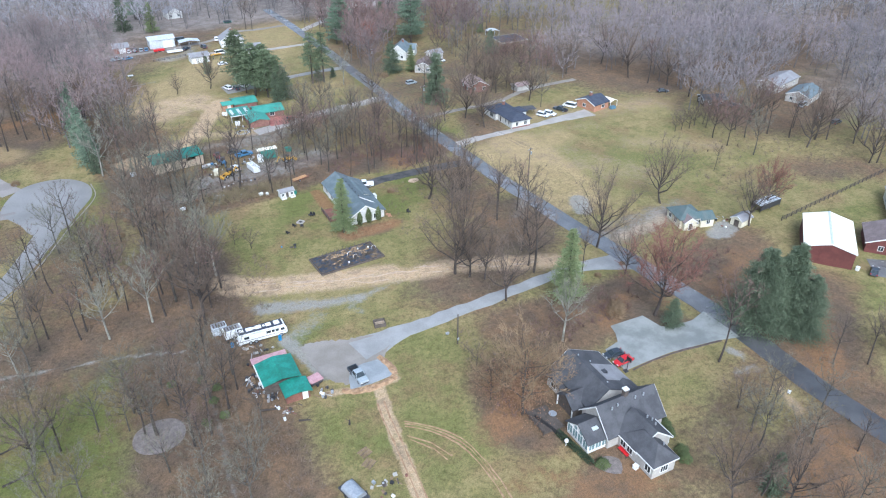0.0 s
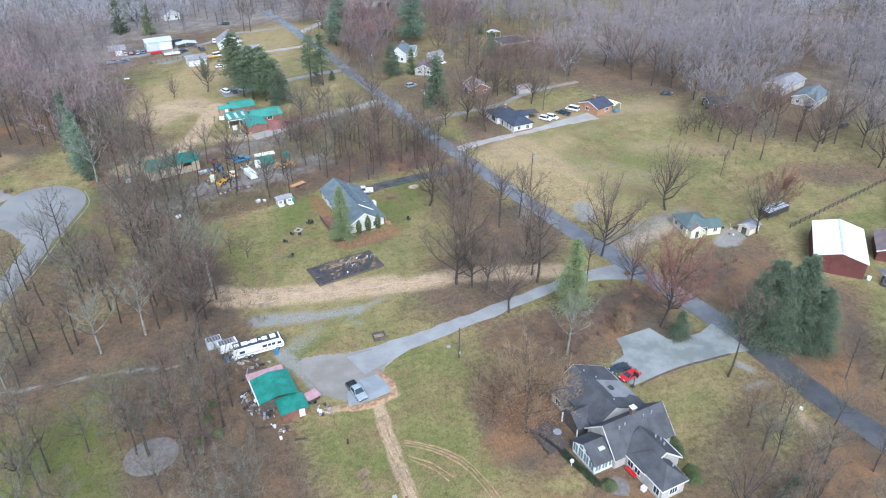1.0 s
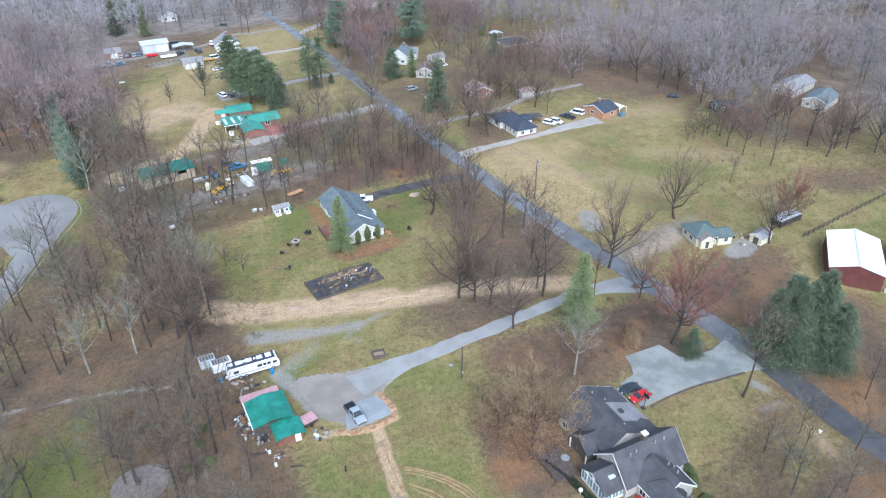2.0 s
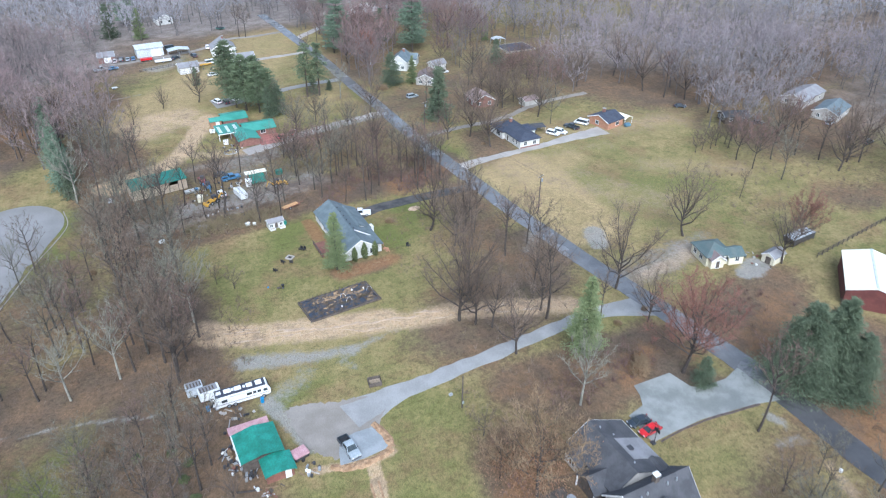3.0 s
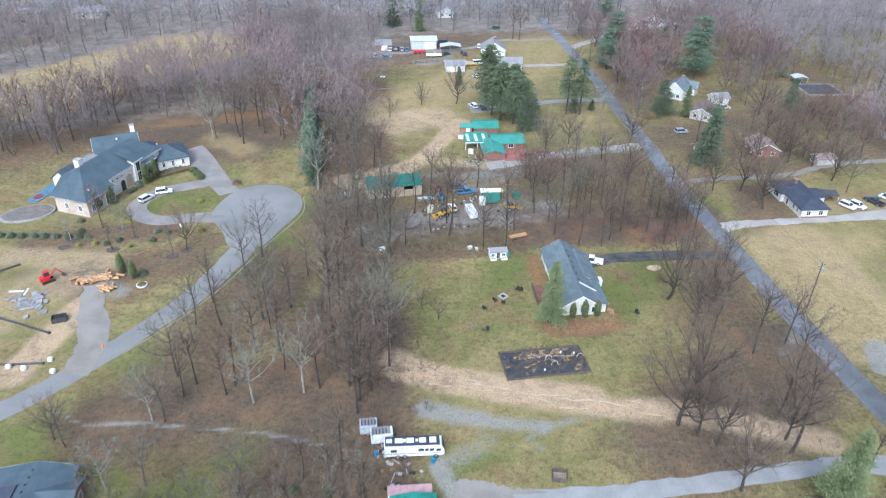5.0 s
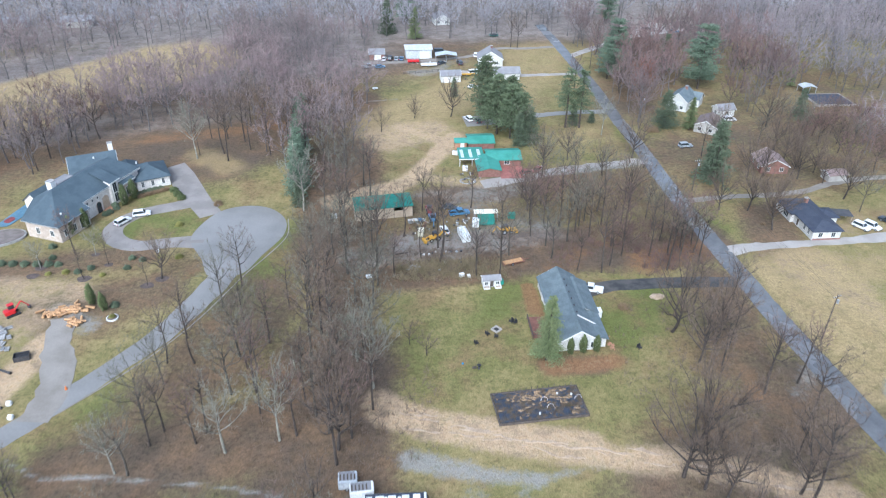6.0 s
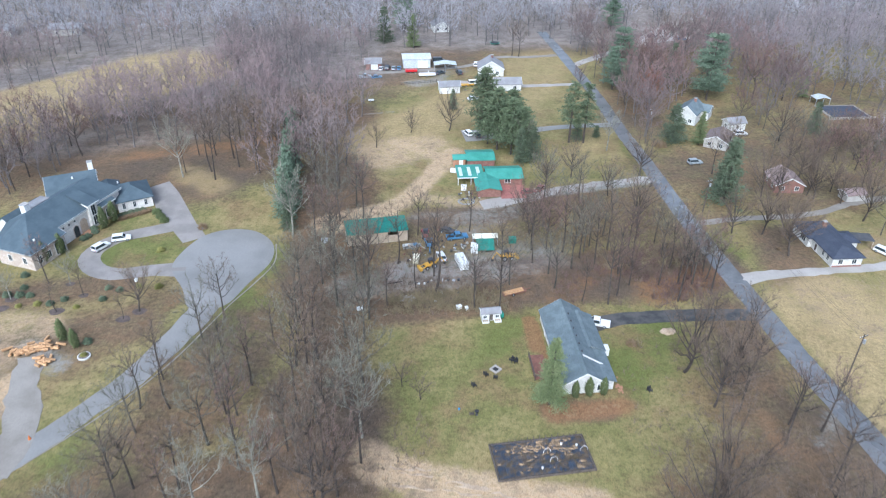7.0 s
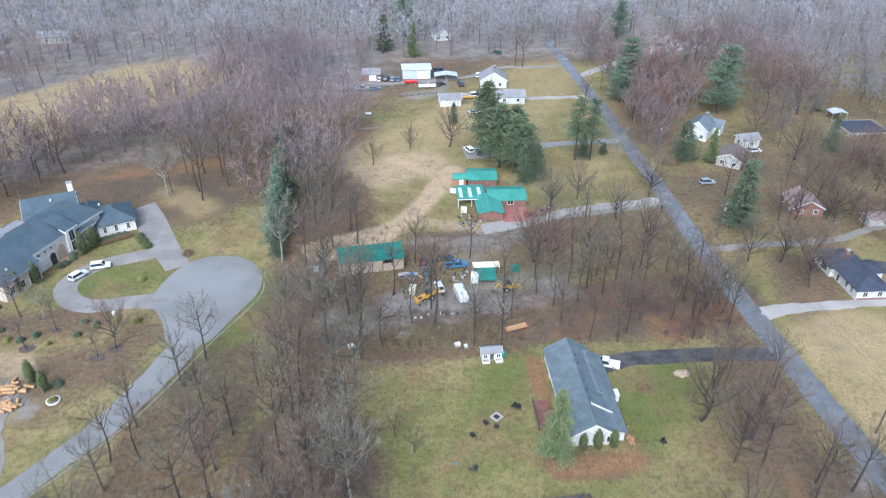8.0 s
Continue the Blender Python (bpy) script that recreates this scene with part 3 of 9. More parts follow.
def ground_material():
    m, nt, bsdf = node_mat("winter_ground")
    co = nt.nodes.new("ShaderNodeNewGeometry").outputs["Position"]
    n1 = noise_node(nt, co, 0.035, 5, 0.65)
    n2 = noise_node(nt, co, 0.16, 5, 0.7)
    n3 = noise_node(nt, co, 0.9, 4, 0.7)
    n4 = noise_node(nt, co, 5.0, 3, 0.7)
    edge = math_node(nt, "ADD", math_node(nt, "MULTIPLY", n2, 0.55), math_node(nt, "MULTIPLY", n3, 0.45))
    edge = math_node(nt, "SUBTRACT", edge, 0.5)

    def layer(key, gain, lo, hi):
        a = nt.nodes.new("ShaderNodeAttribute")
        a.attribute_name = key
        v = math_node(nt, "ADD", a.outputs["Fac"], math_node(nt, "MULTIPLY", edge, gain))
        return ramp(nt, v, lo, hi)

    straw = mix(nt, ramp(nt, n2, 0.35, 0.65), (0.32, 0.25, 0.115), (0.225, 0.19, 0.078))
    green = mix(nt, ramp(nt, n3, 0.3, 0.7), (0.105, 0.132, 0.031), (0.16, 0.172, 0.046))
    col = mix(nt, ramp(nt, n1, 0.4, 0.62), straw, mix(nt, 0.35, straw, green))
    col = mix(nt, math_node(nt, "MULTIPLY", layer("lush", 1.3, 0.1, 0.9), 0.8), col, green)
    litter = mix(nt, ramp(nt, n2, 0.36, 0.62), (0.125, 0.086, 0.062), (0.2, 0.125, 0.076))
    litter = mix(nt, ramp(nt, n1, 0.42, 0.66), litter, (0.115, 0.084, 0.066))
    n6 = noise_node(nt, co, 0.075, 6, 0.7)
    col = mix(nt, math_node(nt, "MULTIPLY", ramp(nt, n6, 0.46, 0.66), 0.62), col, (0.235, 0.15, 0.082))
    col = mix(nt, math_node(nt, "MULTIPLY", layer("leaf", 1.6, 0.12, 0.8), 0.92), col, litter)
    # Litter and mud colour, lightened to stand for haze over the far ground
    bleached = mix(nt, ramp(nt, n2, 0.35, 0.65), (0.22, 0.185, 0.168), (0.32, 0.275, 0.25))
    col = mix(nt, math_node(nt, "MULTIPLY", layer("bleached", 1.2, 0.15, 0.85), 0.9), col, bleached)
    mown = mix(nt, ramp(nt, n2, 0.35, 0.65), (0.43, 0.318, 0.168), (0.345, 0.258, 0.126))
    col = mix(nt, math_node(nt, "MULTIPLY", layer("mown", 1.2, 0.2, 0.85), 0.85), col, mown)
    rust = mix(nt, ramp(nt, n3, 0.35, 0.65), (0.2, 0.105, 0.05), (0.34, 0.19, 0.095))
    col = mix(nt, math_node(nt, "MULTIPLY", layer("rust", 1.5, 0.25, 0.85), 0.85), col, rust)
    grav = mix(nt, ramp(nt, n3, 0.35, 0.7), (0.28, 0.262, 0.238), (0.39, 0.372, 0.345))
    col = mix(nt, math_node(nt, "MULTIPLY", layer("grav", 1.6, 0.3, 0.75), 0.85), col, grav)
    sand = mix(nt, ramp(nt, n3, 0.3, 0.7), (0.47, 0.322, 0.188), (0.61, 0.452, 0.3))
    sand = mix(nt, ramp(nt, n2, 0.45, 0.7), sand, (0.29, 0.212, 0.145))
    col = mix(nt, math_node(nt, "MULTIPLY", layer("sand", 1.9, 0.32, 0.78), 0.9), col, sand)
    col = mix(nt, ramp(nt, n4, 0.35, 0.72), col, mix(nt, 1.0, col, (0.6, 0.6, 0.58), "MULTIPLY"))
    col = mix(nt, ramp(nt, n3, 0.42, 0.7), col, mix(nt, 1.0, col, (0.68, 0.69, 0.66), "MULTIPLY"))
    n5 = noise_node(nt, co, 0.33, 6, 0.75)
    col = mix(nt, ramp(nt, n5, 0.5, 0.68), col, mix(nt, 1.0, col, (0.74, 0.78, 0.72), "MULTIPLY"))
    col = mix(nt, ramp(nt, n5, 0.46, 0.3), col, mix(nt, 1.0, col, (1.18, 1.14, 1.1), "MULTIPLY"))
    n7 = noise_node(nt, co, 2.1, 5, 0.8)
    col = mix(nt, ramp(nt, n7, 0.48, 0.66), col, mix(nt, 1.0, col, (0.68, 0.69, 0.66), "MULTIPLY"))
    col = mix(nt, ramp(nt, n7, 0.46, 0.32), col, mix(nt, 1.0, col, (1.28, 1.25, 1.2), "MULTIPLY"))
    nt.links.new(col, bsdf.inputs["Base Color"])
    bsdf.inputs["Roughness"].default_value = 0.95
    bsdf.inputs["Specular IOR Level"].default_value = 0.25
    b = nt.nodes.new("ShaderNodeBump")
    b.inputs["Strength"].default_value = 0.5
    b.inputs["Distance"].default_value = 0.25
    nt.links.new(math_node(nt, "ADD", n4, n3), b.inputs["Height"])
    nt.links.new(b.outputs[0], bsdf.inputs["Normal"])
    return m


gme.materials.append(ground_material())
tagged(new("ground", gme), "dormant winter grass with leaf litter and bare soil", "ground", kind="structure")

# ---- roads, drives and paved places ----
strip("road", [(122, 20), (120.4, 45), (119, 63), (119.3, 75), (119.5, 86)], [6.2, 6.0], 0.06, M["asphalt_dark"], "dark asphalt stretch of country road, wet", ragged=0.08)
strip("road", [(119.5, 86), (119.2, 94), (118.2, 105), (116, 124), (113.8, 140), (112.5, 155), (111, 172), (109.8, 197), (109, 212), (108.5, 240), (108.7, 270), (108.3, 300), (108.6, 330), (107.6, 362), (106.4, 395), (104.6, 425)], [6.0, 5.8, 5.6, 5.4, 5.2, 5.0, 4.8, 4.8, 4.6], 0.064, M["asphalt"], "wet grey asphalt country road with soft edges", ragged=0.08)
strip("gravel_drive", [(40, 115.5), (49.7, 117.4), (57, 118), (64.5, 118.6), (72.3, 119.1), (80.7, 120.1), (89.3, 120.9), (98.4, 121.5), (108, 120.4), (117, 117.6)], [9, 5.2, 4.2, 3.6, 3.5, 3.4, 3.4, 3.8, 5.0, 9.5], 0.04, M["gravel_blue"], "blue-grey gravel drive curving from the road to a yard", "drive", 0.2)
plate("gravel_yard", closed_curve([(30, 123), (29.6, 118), (30.4, 112.5), (32.4, 108.5), (35, 106.8), (40, 107.5), (43.4, 110), (46, 113.6), (49, 116.2), (46, 119), (40, 120.5), (35, 122)], 0.5), 0.045, M["gravel"], "grey gravel yard beside a teal workshop", "yard", 0.22)
plate("fresh_gravel_pad", [(34.4, 105.1), (35.2, 108.2), (36.4, 110.6), (39.5, 111.4), (42.8, 111.2), (43.6, 108.4), (43.8, 105.3), (39, 104.8)], 0.06, M["gravel_pad"], "pale blue-grey fresh gravel parking pad", "pad")
plate("concrete_drive", [(87.5, 84.6), (93, 84.9), (100, 85), (112, 83.5), (117.5, 82), (117.5, 93), (112.5, 91.5), (106, 91.8), (104.4, 93), (103.4, 98), (94.3, 98.2), (93.6, 95.5), (92.2, 93), (88, 92)], 0.07, M["concrete"], "broad pale concrete driveway beside a grey-roofed house", "drive")
strip("drive_edge", [(89, 84.2), (93, 84.5), (100, 84.6), (108, 83.7), (113, 83)], 0.5, 0.05, M["dark_mulch"], "dark soil edging along a concrete drive", "edging", 0.1)
for rut in ([(40.3, 92.2), (44.5, 88.6), (48, 83.6), (49.2, 78), (49.5, 72), (49, 62)], [(40, 91), (43.8, 87.6), (46.9, 82.6), (48, 77.2), (48.2, 71), (47.6, 61)], [(39.2, 88.6), (42.6, 85), (44.6, 80.4)], [(40.2, 91.7), (44.2, 88.2), (47.4, 83.2), (48.7, 77.6), (48.9, 72)], [(39.4, 87.4), (42.4, 83.4), (43.4, 80)], [(37.6, 99), (36.8, 92), (36, 84), (34.6, 70)], [(39.0, 99), (38.2, 92), (37.4, 84), (36.0, 70)]):
    strip("tyre_rut", rut, 0.26, 0.02, M["clay"], "muddy tan tyre rut across grass", "rut", 0.08)
# Churned ridges along the sandy strip
srng = random.Random(8)
for i in range(26):
    u = srng.uniform(0.0, 0.95)
    cx = 22 + 76 * u
    cy = float(np.interp(cx, [20, 30, 41, 51, 62, 74, 88, 99], [155, 148.2, 144.3, 141.2, 138.3, 136.5, 131.4, 126.5])) + srng.gauss(0, 1.3)
    l = srng.uniform(2.5, 8)
    sl = -0.28 + srng.gauss(0, 0.1)
    strip("sand_ridge", [(cx - l / 2, cy - sl * l / 2), (cx - l / 6, cy - sl * l / 6 + srng.gauss(0, 0.25)), (cx + l / 6, cy + sl * l / 6 + srng.gauss(0, 0.25)), (cx + l / 2, cy + sl * l / 2)], [0.1, srng.uniform(0.2, 0.7), srng.uniform(0.2, 0.6), 0.1], srng.uniform(0.04, 0.12), M["sand_pale"], "pale churned ridge of sandy soil", "soil", 0.16)
strip("dark_drive", [(69.5, 188.5), (76, 190.5), (87, 191), (99, 190.8), (110, 190)], 4.4, 0.05, M["tar_drive"], "dark asphalt drive leading to a blue-roofed bungalow", "drive", 0.08)
strip("light_drive", [(110, 203.5), (117, 205.5), (130, 206.4), (146, 207.3), (158, 208.4), (172, 209)], [5, 3.2, 3, 3.4, 5, 7], 0.05, M["gravel_light"], "pale gravel drive past a white ranch house", "drive")
strip("side_drive", [(108, 231), (117.5, 233.1), (130, 233.9), (140, 234.3), (150.4, 236.5), (159.2, 240.2), (172, 243), (190, 244)], 2.6, 0.05, M["gravel"], "pale gravel side drive under bare trees", "drive")
strip("branch_road", [(106, 369), (119.5, 380.6), (131, 389.7), (143, 400), (157, 410), (172, 420)], [4, 4, 4, 6, 14, 22], 0.05, M["gravel_light"], "pale gravel lane to a far clearing", "road")
strip("far_lane", [(104, 386), (90, 384), (76, 384), (60, 372), (30, 366), (14, 366)], 3.0, 0.05, M["gravel"], "gravel lane to a far yard", "drive")
strip("far_side_lane", [(105, 347), (92, 346), (80, 346), (66, 350), (56, 352)], 3.0, 0.05, M["gravel_light"], "pale gravel lane to white sheds", "drive")
strip("pine_drive", [(108, 303), (98, 303), (88, 302), (76, 300), (62, 297), (52, 296)], [4, 3.5, 3.5, 4, 8, 10], 0.05, M["court"], "grey asphalt drive below tall pines", "drive")
plate("court", closed_curve([(-28.5, 218), (-27.5, 226), (-23.5, 233.5), (-17, 236.3), (-10, 234.6), (-5, 228), (-4.6, 219.5), (-8.8, 210), (-13, 201.5), (-20.5, 201), (-24, 209)]), 0.06, M["court"], "wide grey asphalt turning court of a cul-de-sac", "road")
strip("court_drive", [(-16, 206), (-18.6, 197), (-22, 188.5), (-27, 178), (-33, 169.3), (-40, 160.2), (-47, 151.5), (-56, 143), (-80, 122)], [7, 6.4, 5.6, 5.2, 5.2, 5.2, 5.2, 5.2, 5.2], 0.05, M["court"], "grey asphalt lane curving from a cul-de-sac", "road", 0.1)
strip("loop_drive", [(-25, 217.5), (-33.5, 217.4), (-41.8, 216.3), (-48, 219.6), (-50.3, 226), (-46.3, 233.2), (-37.7, 237), (-31, 239), (-26, 235)], [7, 5, 5, 5.2, 5.2, 5, 5, 5.4, 6], 0.045, M["paver"], "beige paved loop drive before a large house", "drive", 0.05)
plate("garage_apron", [(-45.5, 262.5), (-40.5, 266.5), (-36, 259), (-27, 240), (-23, 233), (-28.5, 230), (-32.5, 236.5), (-40, 249)], 0.05, M["paver"], "beige paved garage apron of a large house", "pavement")
strip("building_drive", [(-44, 154), (-43.2, 163), (-46, 172), (-48.5, 180), (-49.4, 186)], [6.0, 6.6, 6.8, 5.8, 4.6], 0.07, M["gravel"], "grey gravel drive on a building site", "drive", 0.3)
strip("yard_lane", [(108, 259.5), (98, 258.4), (86, 256.6), (76.4, 254.3), (68, 250), (61, 248), (52, 246.2)], [5, 3.4, 3.0, 3.0, 3.4, 4.2, 5.5], 0.04, M["gravel_light"], "pale gravel lane to a teal-roofed house", "drive", 0.3)
plate("red_patio", [(58.5, 249.4), (66, 249.4), (66.5, 257.9), (58.5, 257.9)], 0.06, M["red_concrete"], "red concrete patio of a teal-roofed house", "patio")
plate("stone_patio", closed_curve([(66.6, 65.7), (68.6, 68), (71, 66.2), (69.2, 63.4)]), 0.05, M["mulch"], "round grey patio beside a house", "patio")
plate("mulch_ring", closed_curve([(-6.6, 109), (-5.4, 112.2), (-2, 113.6), (1.6, 112.6), (2.9, 109.4), (1.6, 106.2), (-1.8, 104.9), (-5.2, 106)], 0.6), 0.06, M["mulch"], "round bed of greyish-brown wood chips under trees", "bed")
kb = strip("kerb", [(-4.2, 228), (-3.6, 219), (-7.6, 209.5), (-11.6, 202), (-15.5, 193), (-20, 183), (-26, 173), (-33, 164), (-40, 156)], 0.3, 0.08, M["gravel"], "low pale kerb along a lane", "kerb", 0.02)


# ---- trees ----
def tubes(segs, n):
    """Tapered n-sided limbs from rows of (p0, p1, r0, r1)."""
    p0 = np.array([s[0] for s in segs], float)
    p1 = np.array([s[1] for s in segs], float)
    r0 = np.array([s[2] for s in segs])[:, None, None]
    r1 = np.array([s[3] for s in segs])[:, None, None]
    d = p1 - p0
    d /= np.linalg.norm(d, axis=1)[:, None] + 1e-9
    ref = np.where(np.abs(d[:, 2:3]) > 0.9, np.array([[1.0, 0, 0]]), np.array([[0, 0, 1.0]]))
    u = np.cross(d, ref)
    u /= np.linalg.norm(u, axis=1)[:, None]
    w = np.cross(d, u)
    a = np.arange(n) * 2 * np.pi / n
    ring = u[:, None] * np.cos(a)[None, :, None] + w[:, None] * np.sin(a)[None, :, None]
    v = np.concatenate([p0[:, None] + ring * r0, p1[:, None] + ring * r1], 1)
    base = (np.arange(len(segs)) * 2 * n)[:, None]
    i = np.arange(n)
    j = (i + 1) % n
    t1 = np.stack([i, j, j + n], 1)
    t2 = np.stack([i, j + n, i + n], 1)
    tri = np.concatenate([t1, t2])
    return v.reshape(-1, 3), (base[:, :, None] + tri[None]).reshape(-1, 3)


def spikes(p0, p1, r):
    """Three-sided shoots that end in a point."""
    p0, p1 = np.asarray(p0, float), np.asarray(p1, float)
    r = np.broadcast_to(np.asarray(r, float), (len(p0),))[:, None, None]
    d = p1 - p0
    d /= np.linalg.norm(d, axis=1)[:, None] + 1e-9
    ref = np.where(np.abs(d[:, 2:3]) > 0.9, np.array([[1.0, 0, 0]]), np.array([[0, 0, 1.0]]))
    u = np.cross(d, ref)
    u /= np.linalg.norm(u, axis=1)[:, None]
    w = np.cross(d, u)
    a = np.arange(3) * 2 * np.pi / 3
    ring = u[:, None] * np.cos(a)[None, :, None] + w[:, None] * np.sin(a)[None, :, None]
    v = np.concatenate([p0[:, None] + ring * r, p1[:, None]], 1)
    tri = np.array([[0, 1, 3], [1, 2, 3], [2, 0, 3]])
    return v.reshape(-1, 3), ((np.arange(len(p0)) * 4)[:, None, None] + tri[None]).reshape(-1, 3)


def blades(p0, p1, r, seed=1):
    """Fine shoots, one tapered sliver each, turned every way."""
    p0, p1 = np.asarray(p0, float), np.asarray(p1, float)
    r = np.broadcast_to(np.asarray(r, float), (len(p0),))[:, None]
    rng = np.random.default_rng(seed)
    u = unit(np.cross(p1 - p0, rng.normal(0, 1, p0.shape))) * r
    v = np.stack([p0 + u, p0 - u, p1], 1).reshape(-1, 3)
    return v, np.arange(len(v)).reshape(-1, 3)


def unit(v):
    return v / (np.linalg.norm(v, axis=-1, keepdims=True) + 1e-9)


def bow(a, b, ctrl, n):
    """Points on a quadratic curve."""
    t = np.linspace(0, 1, n + 1)[:, None]
    return (1 - t) ** 2 * a + 2 * t * (1 - t) * ctrl + t * t * b


def bare_tree(seed, H, R, fork, nl, nb, nt, ns, leader=0.62, thick=0.012, twig_r=0.035, limb_n=4, branch_n=2, bold=1.0):
    """A leafless tree: limb segments, branch segments, and starts, ends and radii of its shoots."""
    rng = np.random.default_rng(seed)
    up = np.array([0, 0, 1.0])
    r0 = H * thick + 0.06
    lean = rng.normal(0, 0.025 * H, 2)
    top = np.array([*lean, H * leader])
    trunk = bow(np.array([0, 0, -0.2]), top, np.array([*(lean * 0.2 + rng.normal(0, 0.03 * H, 2)), H * leader * 0.5]), 5)
    radii = r0 * (1 - 0.72 * np.linspace(0, 1, 6))
    limbs = [(trunk[k], trunk[k + 1], radii[k], radii[k + 1]) for k in range(5)]
    branches = []
    s0, s1, sr = [], [], []
    mid, half = H * (fork + 1) / 2, H * (1 - fork) / 2
    for i in range(nl):
        q = (i + rng.uniform(0.0, 0.8)) / nl
        hgt = fork + (leader - fork) * q
        f = hgt / leader * 5
        k = min(4, int(f))
        start = trunk[k] + (trunk[k + 1] - trunk[k]) * (f - k)
        az = i * 2.4 + rng.uniform(-0.5, 0.5)
        cz = -0.12 + 1.08 * q + rng.uniform(-0.2, 0.2)
        cz = min(0.97, max(-0.55, cz))
        rad = R * math.sqrt(1 - cz * cz) * rng.uniform(0.8, 1.08) + 0.1 * R
        end = np.array([lean[0] * hgt + rad * math.cos(az), lean[1] * hgt + rad * math.sin(az), max(mid + half * cz, start[2] + 0.1 * H)])
        d = end - start
        ctrl = start + np.array([d[0] * 0.5, d[1] * 0.5, d[2] * rng.uniform(0.3, 0.5)]) + rng.normal(0, 0.02 * H, 3)
        pts = bow(start, end, ctrl, limb_n)
        pts[1:-1] += rng.normal(0, 0.012 * H, (limb_n - 1, 3))
        lr = bold * r0 * (0.46 - 0.22 * q) * rng.uniform(0.8, 1.15)
        w = lr * (1 - 0.85 * np.linspace(0, 1, limb_n + 1))
        limbs += [(pts[m], pts[m + 1], w[m], w[m + 1]) for m in range(limb_n)]
        for b in range(nb):
            u = 0.22 + 0.78 * (b + rng.uniform(0, 1)) / nb
            g = min(u, 0.999) * limb_n
            m = int(g)
            p = pts[m] + (pts[m + 1] - pts[m]) * (g - m)
            tan = unit(pts[m + 1] - pts[m])
            d = unit(tan * 0.75 + rng.normal(0, 0.45, 3) + up * 0.3)
            ln = R * rng.uniform(0.3, 0.52) * (1.3 - 0.65 * u)
            e = p + d * ln + up * 0.12 * ln
            bp = bow(p, e, p + d * ln * 0.5 - up * 0.05 * ln + rng.normal(0, 0.05 * ln, 3), branch_n)
            br = max(lr * (0.36 - 0.22 * u), 0.03)
            bw = br * (1 - 0.7 * np.linspace(0, 1, branch_n + 1))
            branches += [(bp[m2], bp[m2 + 1], bw[m2], bw[m2 + 1]) for m2 in range(branch_n)]
            uu = 0.12 + 0.88 * (np.arange(nt) + rng.uniform(0, 1, nt)) / nt
            pp = p + (e - p) * uu[:, None]
            dd = unit(d * 0.75 + rng.normal(0, 0.5, (nt, 3)) + up * 0.3)
            tl = R * rng.uniform(0.13, 0.26, (nt, 1))
            qq = pp + dd * tl
            s0.append(pp), s1.append(qq), sr.append(np.full(nt, twig_r))
            if ns:
                ppp = (pp[:, None] + (qq - pp)[:, None] * rng.uniform(0.15, 0.95, (nt, ns, 1))).reshape(-1, 3)
                ddd = unit(np.repeat(dd, ns, 0) * 0.7 + rng.normal(0, 0.55, (nt * ns, 3)) + up * 0.25)
                s0.append(ppp), s1.append(ppp + ddd * np.repeat(tl, ns, 0) * rng.uniform(0.35, 0.75, (nt * ns, 1))), sr.append(np.full(nt * ns, twig_r * 0.75))
    return limbs, branches, np.concatenate(s0), np.concatenate(s1), np.concatenate(sr)


def joined(*sets):
    off, vs, ts = 0, [], []
    for v, t in sets:
        vs.append(v), ts.append(t + off)
        off += len(v)
    return np.concatenate(vs), np.concatenate(ts)


def tree_template(kind, seed, **k):
    """Trunk and crown meshes of one bare tree."""
    bark, twig = {"grey": ("bark", "twig"), "rose": ("bark", "twig_rose"), "red": ("bark", "twig_red"), "pale": ("bark_pale", "twig_pale"), "tan": ("bark", "twig_orange"), "moss": ("bark_moss", "twig_moss")}[kind]
    limbs, branches, a, b, r = bare_tree(seed, **k)
    return (tri_mesh("trunk", *joined(tubes(limbs, 4), tubes(branches, 3)), M[bark]), tri_mesh("crown", *blades(a, b, r, seed), M[twig]))


def conifer_template(seed, H, R, whorls, per, clumps, droop, material, base=0.08, cr=0.16, cl=0.75, power=0.85, bark="bark", flat=0.5, spread=0.12):
    rng = np.random.default_rng(seed)
    segs = [(np.array([0, 0, -0.2]), np.array([0, 0, H * 0.97]), H * 0.016 + 0.06, 0.03)]
    p0, p1 = [], []
    for i in range(whorls):
        f = base + (0.98 - base) * (i + rng.uniform(-0.3, 0.3)) / whorls
        f = min(max(f, base), 0.985)
        L = R * (1 - f) ** power / (1 - base) ** power * rng.uniform(0.75, 1.1) + 0.15
        for j in range(per):
            az = rng.uniform(0, 2 * np.pi)
            l = L * rng.uniform(0.65, 1.08)
            a = np.array([0, 0, f * H])
            e = a + np.array([math.cos(az) * l, math.sin(az) * l, -droop * l + rng.normal(0, 0.08 * l)])
            segs.append((a, e, 0.045, 0.012))
            n = max(3, int(clumps * (0.35 + 0.65 * l / R)))
            u = rng.uniform(0.15, 1.0, n)[:, None]
            c = a + (e - a) * u + rng.normal(0, spread * l + 0.08, (n, 3)) * np.array([1, 1, flat])
            d = unit(unit(e - a) + rng.normal(0, 0.6, (n, 3)) + np.array([0, 0, 0.1]))
            p0.append(c), p1.append(c + d * cl * rng.uniform(0.6, 1.2, (n, 1)))
    p0, p1 = np.concatenate(p0), np.concatenate(p1)
    return (tri_mesh("trunk", *tubes(segs, 4), M[bark]), tri_mesh("needles", *blades(p0, p1, cr, seed), M[material]))


